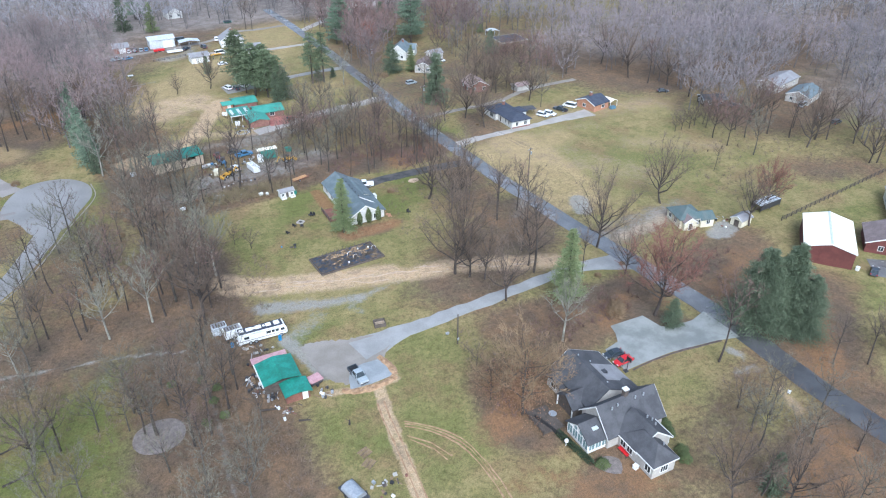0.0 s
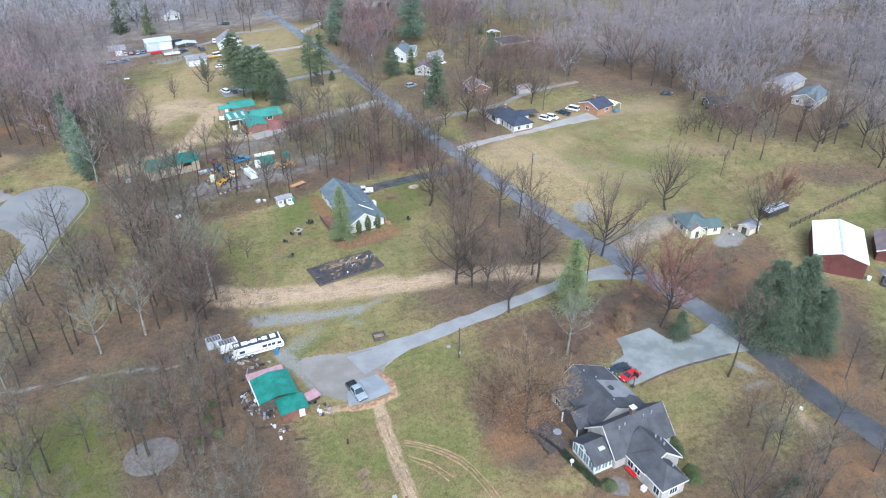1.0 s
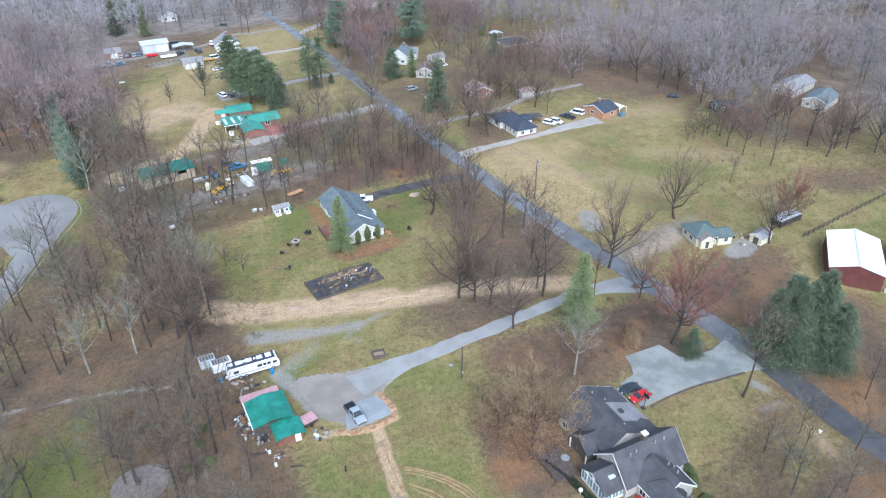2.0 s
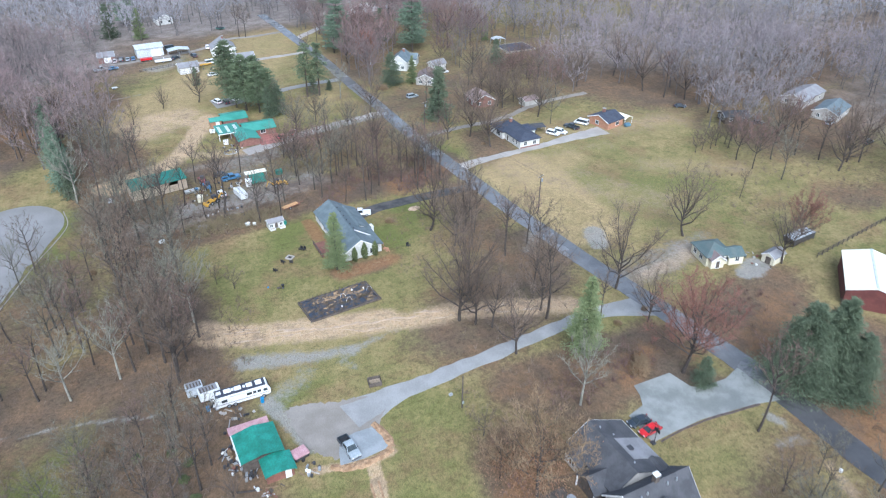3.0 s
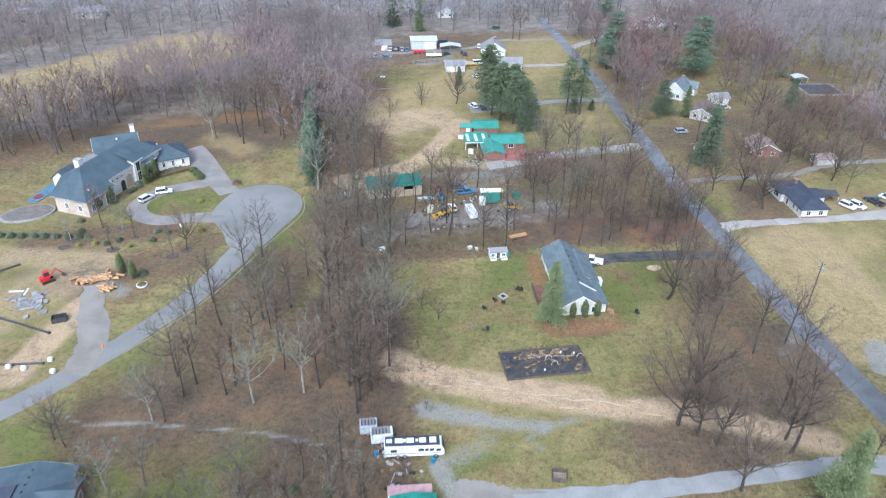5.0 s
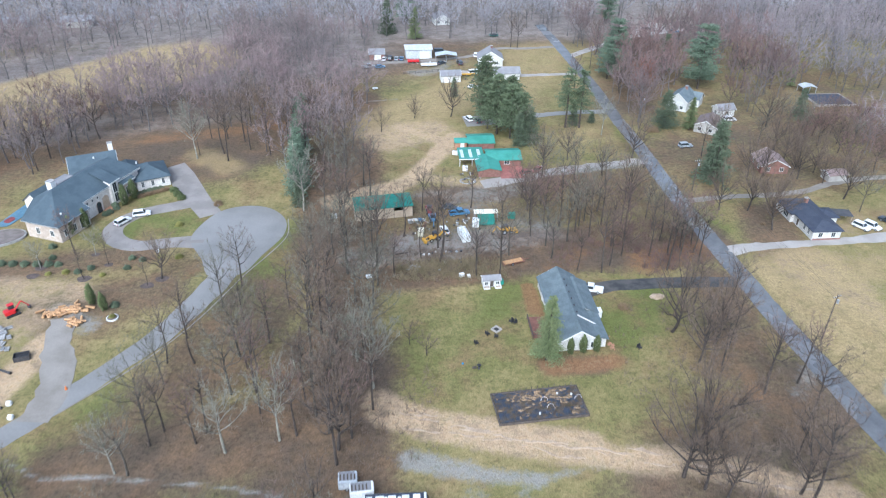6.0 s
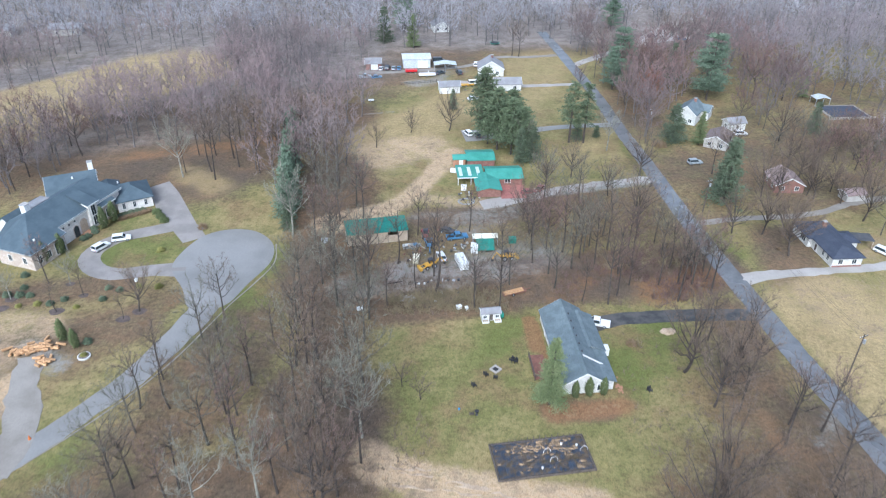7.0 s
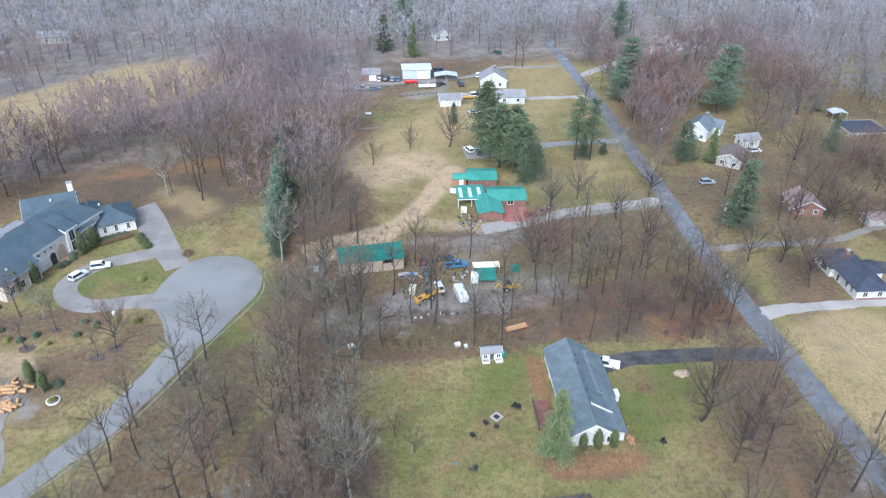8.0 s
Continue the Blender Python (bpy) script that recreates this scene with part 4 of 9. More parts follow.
def shrub_mesh(name, seed, rx, rz, n, material, length=0.35, r=0.09, column=False):
    """A rounded bush or column built of many small shoots."""
    rng = np.random.default_rng(seed)
    d = unit(rng.normal(0, 1, (n, 3)))
    d[:, 2] = np.abs(d[:, 2]) if not column else d[:, 2]
    s = rng.uniform(0.35, 0.95, (n, 1)) ** 0.6 * (1 + 0.18 * np.sin(d[:, :1] * 5 + seed) * np.cos(d[:, 1:2] * 4))
    c = d * s * np.array([rx, rx, rz])
    if column:
        c[:, 2] += rz
        w = 1 - np.clip(c[:, 2:3] / (2 * rz), 0, 1) ** 2.2
        c[:, :2] *= 0.35 + 0.75 * w
    c[:, 2] = np.maximum(c[:, 2], 0.02)
    e = c + unit(d + rng.normal(0, 0.5, (n, 3)) + np.array([0, 0, 0.5])) * length * rng.uniform(0.6, 1.3, (n, 1))
    return tri_mesh(name, *spikes(c, e, r), M[material])


def place_tree(name, template, x, y, s, turn, label, category, group, extra=()):
    t = thing(name, x, y, 0, turn, label, category, group)
    t.scale = (s, s, s)
    t.matrix_basis = pose(x, y, 0, 0, 0, turn) @ Matrix.Diagonal((s, s, s, 1))
    for me in (*template, *extra):
        part(me.name.split(".")[0], me, None, t)
    return t


OPEN = [tree_template(k, s, H=20, R=R, fork=f, nl=13, nb=8, nt=6, ns=4, leader=0.44, thick=0.015, twig_r=0.036, bold=1.3) for k, s, R, f in (("grey", 11, 8.0, 0.14), ("grey", 12, 7.0, 0.17), ("grey", 13, 7.4, 0.2), ("grey", 14, 6.6, 0.15))]
RED = [tree_template("red", s, H=20, R=6.6, fork=0.16, nl=24, nb=9, nt=9, ns=5, leader=0.62, thick=0.014, twig_r=0.034, bold=1.1) for s in (21, 22)]
ROSE = [tree_template("rose", s, H=20, R=6.4, fork=0.28, nl=13, nb=7, nt=7, ns=4, leader=0.6, thick=0.013, twig_r=0.042) for s in (25, 26)]
SLIM = [tree_template(k, s, H=22, R=R, fork=f, nl=12, nb=5, nt=5, ns=4, leader=0.74, thick=0.0115, twig_r=0.038) for k, s, R, f in (("grey", 31, 4.6, 0.4), ("grey", 32, 4.0, 0.46), ("grey", 33, 5.2, 0.36), ("grey", 34, 4.2, 0.5), ("rose", 35, 4.6, 0.4))]
MOSS = [tree_template("moss", s, H=20, R=R, fork=f, nl=11, nb=6, nt=5, ns=4, leader=0.62, thick=0.0125, twig_r=0.04) for s, R, f in ((36, 5.6, 0.3), (37, 4.8, 0.36), (38, 6.4, 0.26))]
PALE = [tree_template("pale", s, H=20, R=5.6, fork=0.3, nl=13, nb=6, nt=6, ns=4, leader=0.66, thick=0.014, twig_r=0.04) for s in (41, 42)]
TAN = [tree_template("tan", 51, H=18, R=7.0, fork=0.14, nl=13, nb=8, nt=7, ns=4, leader=0.7, thick=0.013, twig_r=0.045)]
SMALL = [tree_template("grey", s, H=7, R=3.0, fork=0.18, nl=9, nb=5, nt=5, ns=3, leader=0.5, thick=0.012, twig_r=0.024) for s in (61, 62)]
SPRUCE = [conifer_template(s, 20, 5.6, 24, 8, 30, 0.15, "spruce", 0.05, 0.19, 0.9, 0.6, flat=0.35) for s in (71, 72)]
BROAD = [conifer_template(s, 20, R, 24, 12, 260, 0.1, "spruce", 0.03, 0.06, 0.6, 0.8, flat=0.35, spread=0.12) for s, R in ((73, 8.8), (74, 8.2))]
ROUND = [conifer_template(77, 20, 8.4, 18, 10, 80, 0.08, "spruce", 0.03, 0.13, 0.8, 0.7, flat=0.4)]
SCREEN = [conifer_template(s, 20, 5.4, 17, 8, 24, 0.12, "spruce_hazed", 0.04, 0.24, 1.1, 0.6) for s in (75, 76)]
PINE = [conifer_template(s, 20, R, 18, 8, 48, -0.05, m, b, 0.17, 0.9, 0.5, flat=0.3) for s, b, R, m in ((81, 0.1, 5.4, "pine"), (82, 0.25, 6.4, "pine"))]
PINE.append(conifer_template(83, 20, 6.4, 12, 9, 90, -0.12, "spruce_hazed", 0.16, 0.12, 0.9, 0.55, flat=0.16, spread=0.14))

SOFT_PINE = [conifer_template(85, 20, 4.5, 21, 9, 120, -0.1, "pine_light", 0.06, 0.075, 0.62, 0.78, flat=0.3)]
TALL_PINE = [conifer_template(s, 24, 4.4, 15, 6, 46, 0.22, "pine", 0.36, 0.13, 0.85, 0.4, flat=0.35) for s in (86, 87)]

PATHS = [((121, 20), (119.5, 100)), ((119.5, 100), (112, 162)), ((112, 162), (108, 230)), ((108, 230), (108, 310)), ((108, 310), (106, 405)),
         ((30, 115), (117, 119)), ((70, 189), (110, 190)), ((110, 205), (172, 209)), ((108, 232), (190, 243)), ((-45, 144), (8, 131)),
         ((106, 369), (172, 420)), ((-15, 205), (-47, 151)), ((104, 386), (60, 372)), ((105, 347), (66, 350)), ((108, 303), (52, 297)), ((104, 256), (60, 252))]
BUILT = [(62, 92, 56, 94), (16, 46, 103, 124), (12, 32, 132, 104), (13, 31, 127, 136), (56, 71, 164, 194), (42, 61, 145, 159), (12, 32, 222, 236), (33, 58, 211, 232),
         (44, 68, 246, 280), (-75, -35, 212, 270), (-30, -3, 200, 240), (134, 148, 206, 228), (168, 184, 206, 222), (138, 162, 114, 134), (150, 206, 84, 128), (164, 178, 120, 127),
         (15, 58, 335, 380), (62, 84, 335, 370), (125, 155, 276, 316), (138, 152, 244, 260), (-62, -28, 108, 130), (86, 118, 82, 99), (50, 66, 286, 302), (185, 208, 300, 318)]


def free(x, y, gap=4.0):
    for (ax, ay), (bx, by) in PATHS:
        dx, dy = bx - ax, by - ay
        t = min(1, max(0, ((x - ax) * dx + (y - ay) * dy) / (dx * dx + dy * dy)))
        if math.hypot(x - ax - t * dx, y - ay - t * dy) < gap:
            return False
    return not any(a - 1 < x < b + 1 and c - 1 < y < d + 1 for a, b, c, d in BUILT)


BARE_LABELS = {"open": "broad bare deciduous tree with grey-brown branches", "red": "bare maple with reddish budding twigs", "rose": "bare woodland tree with dull reddish twigs", "slim": "tall slender bare woodland tree with grey trunk",
               "moss": "bare woodland tree with lichen-grey bark and thin twigs", "pale": "bare sycamore with pale whitish branches", "tan": "oak with tan twigs and clinging brown leaves", "small": "small bare ornamental tree on grass"}


def tree(kind, x, y, h, rng, group=""):
    bank, ref = {"open": (OPEN, 20), "red": (RED, 20), "rose": (ROSE, 20), "slim": (SLIM, 22), "moss": (MOSS, 20), "pale": (PALE, 20), "tan": (TAN, 18), "small": (SMALL, 7)}[kind]
    tpl = bank[rng.integers(len(bank))]
    return place_tree("tree", tpl, x, y, h / ref, rng.uniform(0, 360), BARE_LABELS[kind], "tree", group)


trng = np.random.default_rng(5)
# Single trees that stand out, row by row: kind, x, y, height
STANDING_A = (("open", 72.9, 132.9, 22), ("open", 75.5, 130, 17), ("open", 78.3, 127.4, 16), ("open", 78.3, 117.2, 17), ("slim", 91, 124.7, 25), ("open", 92.5, 167.4, 19),
              ("open", 91.5, 128, 18), ("pale", 81.3, 98.5, 17), ("open", 112.8, 127.4, 22), ("open", 145, 139.1, 21), ("red", 105.9, 96.8, 23), ("open", 110.8, 113.5, 15),
              ("slim", 107.1, 78, 23), ("open", 158, 117.4, 17), ("red", 170.9, 122.6, 15), ("pale", 2.3, 146.3, 19), ("slim", -3.6, 159.2, 19), ("open", -22.8, 112.7, 17),
              ("slim", 3.6, 103.8, 20), ("slim", -4.1, 110.8, 15), ("slim", -2, 109.4, 13), ("open", 13, 143.3, 21), ("pale", -0.3, 232.3, 20), ("slim", -11.9, 196, 17),
              ("open", 92.8, 229.6, 19),)
STANDING_B = (("open", 84.9, 172.3, 20), ("slim", 100.5, 329.5, 15), ("slim", 11.6, 212.8, 18), ("open", -41.4, 136.9, 10), ("slim", -39, 135.1, 12), ("pale", -28.6, 124.6, 12),
              ("moss", -22.8, 140, 15), ("pale", -25.1, 140.6, 13), ("slim", -12.6, 146.5, 15), ("moss", 1, 117, 13), ("moss", -5.2, 117.7, 13), ("moss", 19, 210.6, 17),
              ("slim", 27.3, 216.6, 16), ("slim", 33, 230.4, 15), ("slim", 36, 210.5, 18), ("slim", 52.9, 212, 17), ("slim", 61.2, 215, 17), ("slim", 47, 231.4, 15),
              ("moss", 19.7, 221.6, 14), ("open", 72.7, 256.5, 14), ("open", 63, 229, 13), ("open", 67.5, 232.5, 14), ("open", 82, 262, 13), ("pale", -37, 269.2, 19),
              ("pale", 19.3, 158.9, 19),)
STANDING_C = (("open", 87.1, 162.1, 18), ("slim", 104.6, 154.5, 17), ("open", 79, 140.5, 21), ("slim", 9.8, 181.4, 24), ("slim", -6.4, 166.6, 18),
              ("slim", 20.1, 199.9, 25), ("slim", 36, 203.7, 25), ("open", 76.9, 230.8, 15), ("slim", 75.6, 196.4, 21), ("small", 60.5, 100, 7), ("small", 100, 66, 9),
              ("open", 90, 45.5, 15), ("moss", 96, 57, 13), ("open", 82, 50, 16), ("slim", 101, 118, 15), ("slim", 99, 176, 19), ("slim", 96.5, 152, 20),
              ("slim", 99.5, 142, 22), ("pale", -7, 144, 17), ("slim", -19, 150, 16), ("open", 126, 225, 17), ("open", 129.5, 217, 16), ("open", 128, 214, 17),
              ("open", -31.6, 200.5, 13), ("slim", -50.2, 201.7, 9), ("slim", -46.2, 207.7, 10), ("slim", -34.4, 197.9, 7), ("pale", -50.9, 212.6, 9), ("pale", -62.3, 207.2, 9),)
STANDING_D = (("slim", -56, 213, 14), ("small", 22, 288, 9), ("open", 34, 300, 9), ("small", 27, 172, 6), ("small", 30.5, 168, 6), ("open", 135.5, 246, 16),
              ("open", 150.5, 243.8, 15), ("open", 152, 256, 15), ("open", 158, 248, 14), ("slim", 133, 262, 17), ("open", 118, 226, 14), ("open", 103.5, 262, 16),
              ("pale", 98.5, 281.2, 14.5), ("open", 60, 296, 12), ("moss", 163.7, 278, 14), ("moss", 150, 270, 14), ("slim", 127, 262, 15), ("open", 140.5, 246.5, 13),
              ("open", 149.5, 246, 13), ("open", 157, 240.5, 12), ("open", 166, 240, 12), ("open", 139, 278, 12), ("rose", 160, 262, 13), ("rose", 170, 268, 14),
              ("moss", 112, 276, 10),)
STANDING_E = (("open", 117, 322, 16), ("red", 124, 318, 15), ("moss", 8.5, 152, 19), ("pale", 16, 167, 16), ("moss", 11, 163, 18),)
STANDING_F = (("rose", 168.4, 324.9, 22), ("rose", 180.5, 324.3, 20), ("open", 154, 389.8, 18), ("open", 165.8, 389.3, 18), ("rose", 127.3, 342.6, 19), ("rose", 133.5, 347, 18), ("rose", 139, 336, 17), ("open", 120.5, 373.4, 17), ("slim", 83.5, 386.2, 16),
              ("slim", 86.3, 384.5, 16), ("open", 47.5, 301, 15), ("moss", 70, 278, 15), ("open", 213.7, 256.5, 20), ("open", 212.3, 235.6, 22), ("slim", 214.7, 225.8, 21), ("open", 220.4, 220.2, 20), ("slim", 218.2, 205.2, 21), ("open", 191.2, 252, 18),
              ("open", 157.8, 230.2, 16), ("moss", 158.3, 222.6, 15), ("slim", 175.9, 148.7, 10), ("small", 187.5, 179.4, 8), ("small", 191, 180, 9), ("small", 194.5, 179.6, 8), ("small", 198, 180.8, 9), ("small", 202, 180.6, 9), ("small", 206, 181.4, 8), ("small", 209, 182, 9),
              ("open", 218.7, 148.3, 19), ("open", 226.9, 151.8, 21), ("slim", 230.6, 149.9, 22), ("open", 236.2, 143.3, 20), ("open", 226.5, 130.1, 18), ("slim", 228.8, 129, 18), ("rose", 152, 300, 15), ("open", 160, 285, 16), ("moss", 168, 276, 15), ("open", 174, 262, 15), ("rose", 184, 270, 16),)
for kind, x, y, h in STANDING_F + STANDING_A + STANDING_B + STANDING_C + STANDING_D + STANDING_E:
    tree(kind, x, y, h, trng, "standing trees")

# Woods that can be picked apart: area, kinds, number, heights, spacing
near_spots = []
WOODS_A = ((3, 18, 84, 128, "slim moss", 14, 12, 18, 3.6), (4, 21, 133, 200, "slim moss slim moss", 21, 16, 22, 3.8), (4, 19, 200, 262, "slim moss", 14, 16, 22, 4.2), (-24, 2, 146, 196, "moss moss slim slim", 15, 13, 18, 4.5), (-34, 4, 66, 128, "moss slim moss", 22, 11, 16, 4.2), (62, 104, 196, 222, "slim slim rose moss", 30, 13, 19, 3.2),
           (24, 62, 194, 206, "slim moss", 6, 13, 17, 5), (60, 104, 222, 250, "slim moss open", 9, 12, 17, 5), (86, 106, 122, 186, "slim moss", 5, 14, 19, 5),)
WOODS_B = ((84, 116, 34, 66, "moss slim moss", 13, 10, 14, 4.5), (124, 150, 40, 68, "slim open", 7, 12, 16, 5), (192, 232, 151, 178, "slim moss open slim rose moss", 13, 13, 18, 5.2), (150, 186, 246, 300, "open moss rose", 12, 11, 15, 6), (-40, 0, 262, 300, "slim", 18, 15, 21, 5), (-116, -72, 258, 300, "slim moss slim rose", 18, 15, 21, 5),)
for x0, x1, y0, y1, kinds, n, lo, hi, gap in WOODS_A + WOODS_B:
    tries = 0
    made = 0
    while made < n and tries < n * 30:
        tries += 1
        x, y = trng.uniform(x0, x1), trng.uniform(y0, y1)
        if not free(x, y, 4.2) or any(math.hypot(x - a, y - b) < gap for a, b in near_spots):
            continue
        near_spots.append((x, y))
        tree(trng.choice(kinds.split()), x, y, trng.uniform(lo, hi), trng, "woodland trees")
        made += 1

# Oaks that keep brown leaves
lrng = np.random.default_rng(91)
lp = lrng.normal(0, 1, (1300, 3)) * [2.9, 2.9, 3.0] + [0, 0, 6.5]
lp[:, 2] = np.abs(lp[:, 2] - 1.2) + 1.2
leafy = tri_mesh("leaves", *spikes(lp, lp + unit(lrng.normal(0, 1, (1300, 3))) * 0.3, 0.075), M["dead_leaf"])
for x, y, h, s in ((61.5, 83.5, 20, 1.0), (65.5, 88.5, 14, 0.8), (58, 90, 11, 0.6)):
    t = tree("tan", x, y, h, trng, "leaf-holding oaks")
    part("leaves", leafy, None, t, "thin clinging brown leaves")

# Evergreens: template, x, y, height, label
BIG_SPRUCE, TALL, LAYERED = "large dark green spruce with broad dense boughs", "tall pine with dark green crown", "tall layered blue-green pine"
EVERGREENS_A = ((BROAD[0], 123.6, 84.2, 21, BIG_SPRUCE), (BROAD[1], 129.2, 81.6, 22, BIG_SPRUCE), (BROAD[0], 130.6, 77, 16, BIG_SPRUCE), (SOFT_PINE[0], 91.5, 111.5, 20, "light green pine with open tiers of needles"), (SOFT_PINE[0], 55.3, 165, 17, "light green pine close to a bungalow"),
                (ROUND[0], 106.9, 92.3, 7.5, "small round dark evergreen beside a driveway"), (SPRUCE[1], 89.8, 48.8, 9.5, "small dark evergreen near a lane"), (PINE[1], 62, 284, 22, TALL), (PINE[1], 66, 280, 20, TALL), (PINE[1], 60, 302, 23, TALL), (PINE[1], 59.5, 289, 19, TALL),
                (TALL_PINE[0], 87.4, 288.5, 18.8, TALL), (TALL_PINE[1], 92.3, 288.2, 18.6, TALL), (SPRUCE[1], 68, 274.5, 12, TALL), (PINE[2], 150.4, 325.8, 28, LAYERED), (ROUND[0], 123.4, 287.9, 14, "rounded dark spruce near a white house"), (SOFT_PINE[0], 131.2, 284.3, 12.5, "bright green evergreen beside a house"),)
EVERGREENS_B = ((SPRUCE[1], 123, 243.5, 21, "tall narrow dark spruce"), (SPRUCE[0], 125.5, 249.5, 15, "tall narrow dark spruce"), (PINE[2], 116.8, 339.8, 19, LAYERED), (PINE[2], 123.3, 352.8, 23, LAYERED), (SPRUCE[0], 144.7, 350.4, 16, LAYERED), (SPRUCE[1], 175.7, 292.2, 12, "dark spruce near a far lawn"), (SPRUCE[0], 90.4, 290, 8.5, "small dark evergreen near a lane"),
                (PINE[1], 70, 280, 17, TALL), (PINE[1], 67.5, 288, 20, TALL), (ROUND[0], 72, 276, 12, "dark spruce below tall pines"), (ROUND[0], 97.9, 292.6, 4.5, "small rounded evergreen beside a road"), (SOFT_PINE[0], 39.1, 401.6, 16, "bright green evergreen by a far yard"), (SPRUCE[1], 50.7, 322, 8, "small dark evergreen behind a shed"),
                (SPRUCE[0], 26.2, 411, 17, "dark spruce by a far yard"), (SPRUCE[1], -1.8, 235, 9, "small dark evergreen at the lane's end"), (SOFT_PINE[0], 190.2, 326.9, 9, "bright green evergreen near a far lawn"), (PINE[2], 36.2, 431.8, 24, LAYERED), (PINE[2], 140, 425, 20, LAYERED),)
for bank, x, y, h, label in EVERGREENS_A + EVERGREENS_B:
    place_tree("evergreen_tree", bank, x, y, h / 20, trng.uniform(0, 360), label, "evergreen", "evergreens")
for i in range(13):
    place_tree("evergreen_tree", SCREEN[i % 2], -2.4 - 0.34 * i + trng.normal(0, 0.7), 241 + 4.6 * i, trng.uniform(0.58, 0.76), trng.uniform(0, 360), "dark green spruce in a screen along a lawn", "evergreen", "spruce screen")

# Far woods: too many trees to count
def far_tree(seed, leader, nl, nb, nt, ns, twig_r):
    limbs, branches, a, b, r = bare_tree(seed, 18, 6.2, 0.26, nl, nb, nt, ns, leader=leader, thick=0.012, twig_r=twig_r, limb_n=2, branch_n=1)
    bs = [np.array([q[k] for q in branches]) for k in (0, 1)]
    wood = tubes(limbs, 3)
    return (*joined(wood, blades(np.concatenate([a, bs[0]]), np.concatenate([b, bs[1]]), np.concatenate([r, np.full(len(branches), 0.09)]), seed)), len(wood[1]))


FAR = [far_tree(200 + s, 0.75 if s % 2 else 0.5, 9, 5, 5, 2, 0.08) for s in range(5)]
FARTHEST = [far_tree(210 + s, 0.75 if s % 2 else 0.5, 8, 4, 5, 1, 0.13) for s in range(4)]


def far_wood(areas, material, seed, label, bank=FAR):
    rng = np.random.default_rng(seed)
    vs, ts, ms, off = [], [], [], 0
    for x0, x1, y0, y1, step in areas:
        for gx in np.arange(x0, x1, step):
            for gy in np.arange(y0, y1, step):
                x, y = gx + rng.uniform(-0.5, 0.5) * step, gy + rng.uniform(-0.5, 0.5) * step
                if not free(x, y, 5) or CLEAR(x, y):
                    continue
                v, t, limbs_n = bank[rng.integers(len(bank))]
                a, s = rng.uniform(0, 6.28), rng.uniform(0.7, 1.15)
                c, d = math.cos(a) * s, math.sin(a) * s
                vs.append(np.stack([v[:, 0] * c - v[:, 1] * d + x, v[:, 0] * d + v[:, 1] * c + y, v[:, 2] * s], 1))
                ts.append(t + off)
                ms.append(np.arange(len(t)) < limbs_n)
                off += len(v)
    ob = new("woodland", tri_mesh("woodland", np.concatenate(vs), np.concatenate(ts), material))
    ob.data.materials.append(M["bark_far"])
    ob.data.polygons.foreach_set("material_index", np.concatenate(ms).astype(np.int32))
    return tagged(ob, label, "woodland", kind="stuff")


def in_capsule(x, y, x0, y0, x1, y1, r):
    dx, dy = x1 - x0, y1 - y0
    t = min(1, max(0, ((x - x0) * dx + (y - y0) * dy) / (dx * dx + dy * dy + 1e-6)))
    return math.hypot(x - x0 - t * dx, y - y0 - t * dy) < r


OPEN_LAND = [(-190, 262, -116, 316, 29), (-116, 318, -66, 372, 26), (30, 285, 38, 345, 17), (20, 360, 90, 372, 14), (-42, 255, -30, 255, 14), (60, 330, 100, 340, 13), (75, 275, 100, 275, 14), (150, 230, 200, 226, 20),
             (150, 270, 200, 285, 12), (140, 300, 150, 315, 10), (190, 300, 210, 290, 14), (140, 400, 165, 412, 14), (246, 176, 276, 192, 12), (238, 158, 262, 160, 7), (206, 214, 222, 196, 5), (120, 270, 160, 285, 15), (165, 280, 180, 300, 12), (85, 390, 98, 400, 8), (-60, 395, -190, 350, 6), (330, 250, 360, 240, 12)]


def CLEAR(x, y):
    return any(in_capsule(x, y, *c) for c in OPEN_LAND)


far_wood([(-190, -72, 262, 400, 7.8), (-72, -12, 296, 400, 7.2), (-12, 16, 264, 400, 8.6)], M["wood_hazed_red"], 1, "bare reddish-grey winter woodland")
far_wood([(-230, 20, 400, 520, 10.5), (14, 110, 402, 520, 9.5), (110, 330, 415, 515, 10.5)], M["wood_hazed"], 2, "hazy grey bare winter woodland", FARTHEST)
far_wood([(112, 190, 262, 415, 8.6)], M["wood_mid"], 6, "bare brownish-red winter woodland round far houses")
far_wood([(190, 330, 250, 420, 9.4)], M["wood_hazed_mauve"], 3, "bare grey-brown winter woodland")
far_wood([(330, 450, 250, 400, 10.5)], M["wood_hazed"], 5, "hazy grey bare winter woodland", FARTHEST)
far_wood([(238, 400, 120, 250, 8.6), (210, 238, 182, 250, 8.0)], M["wood_hazed_mauve"], 4, "bare brownish winter woodland with reddish crowns")



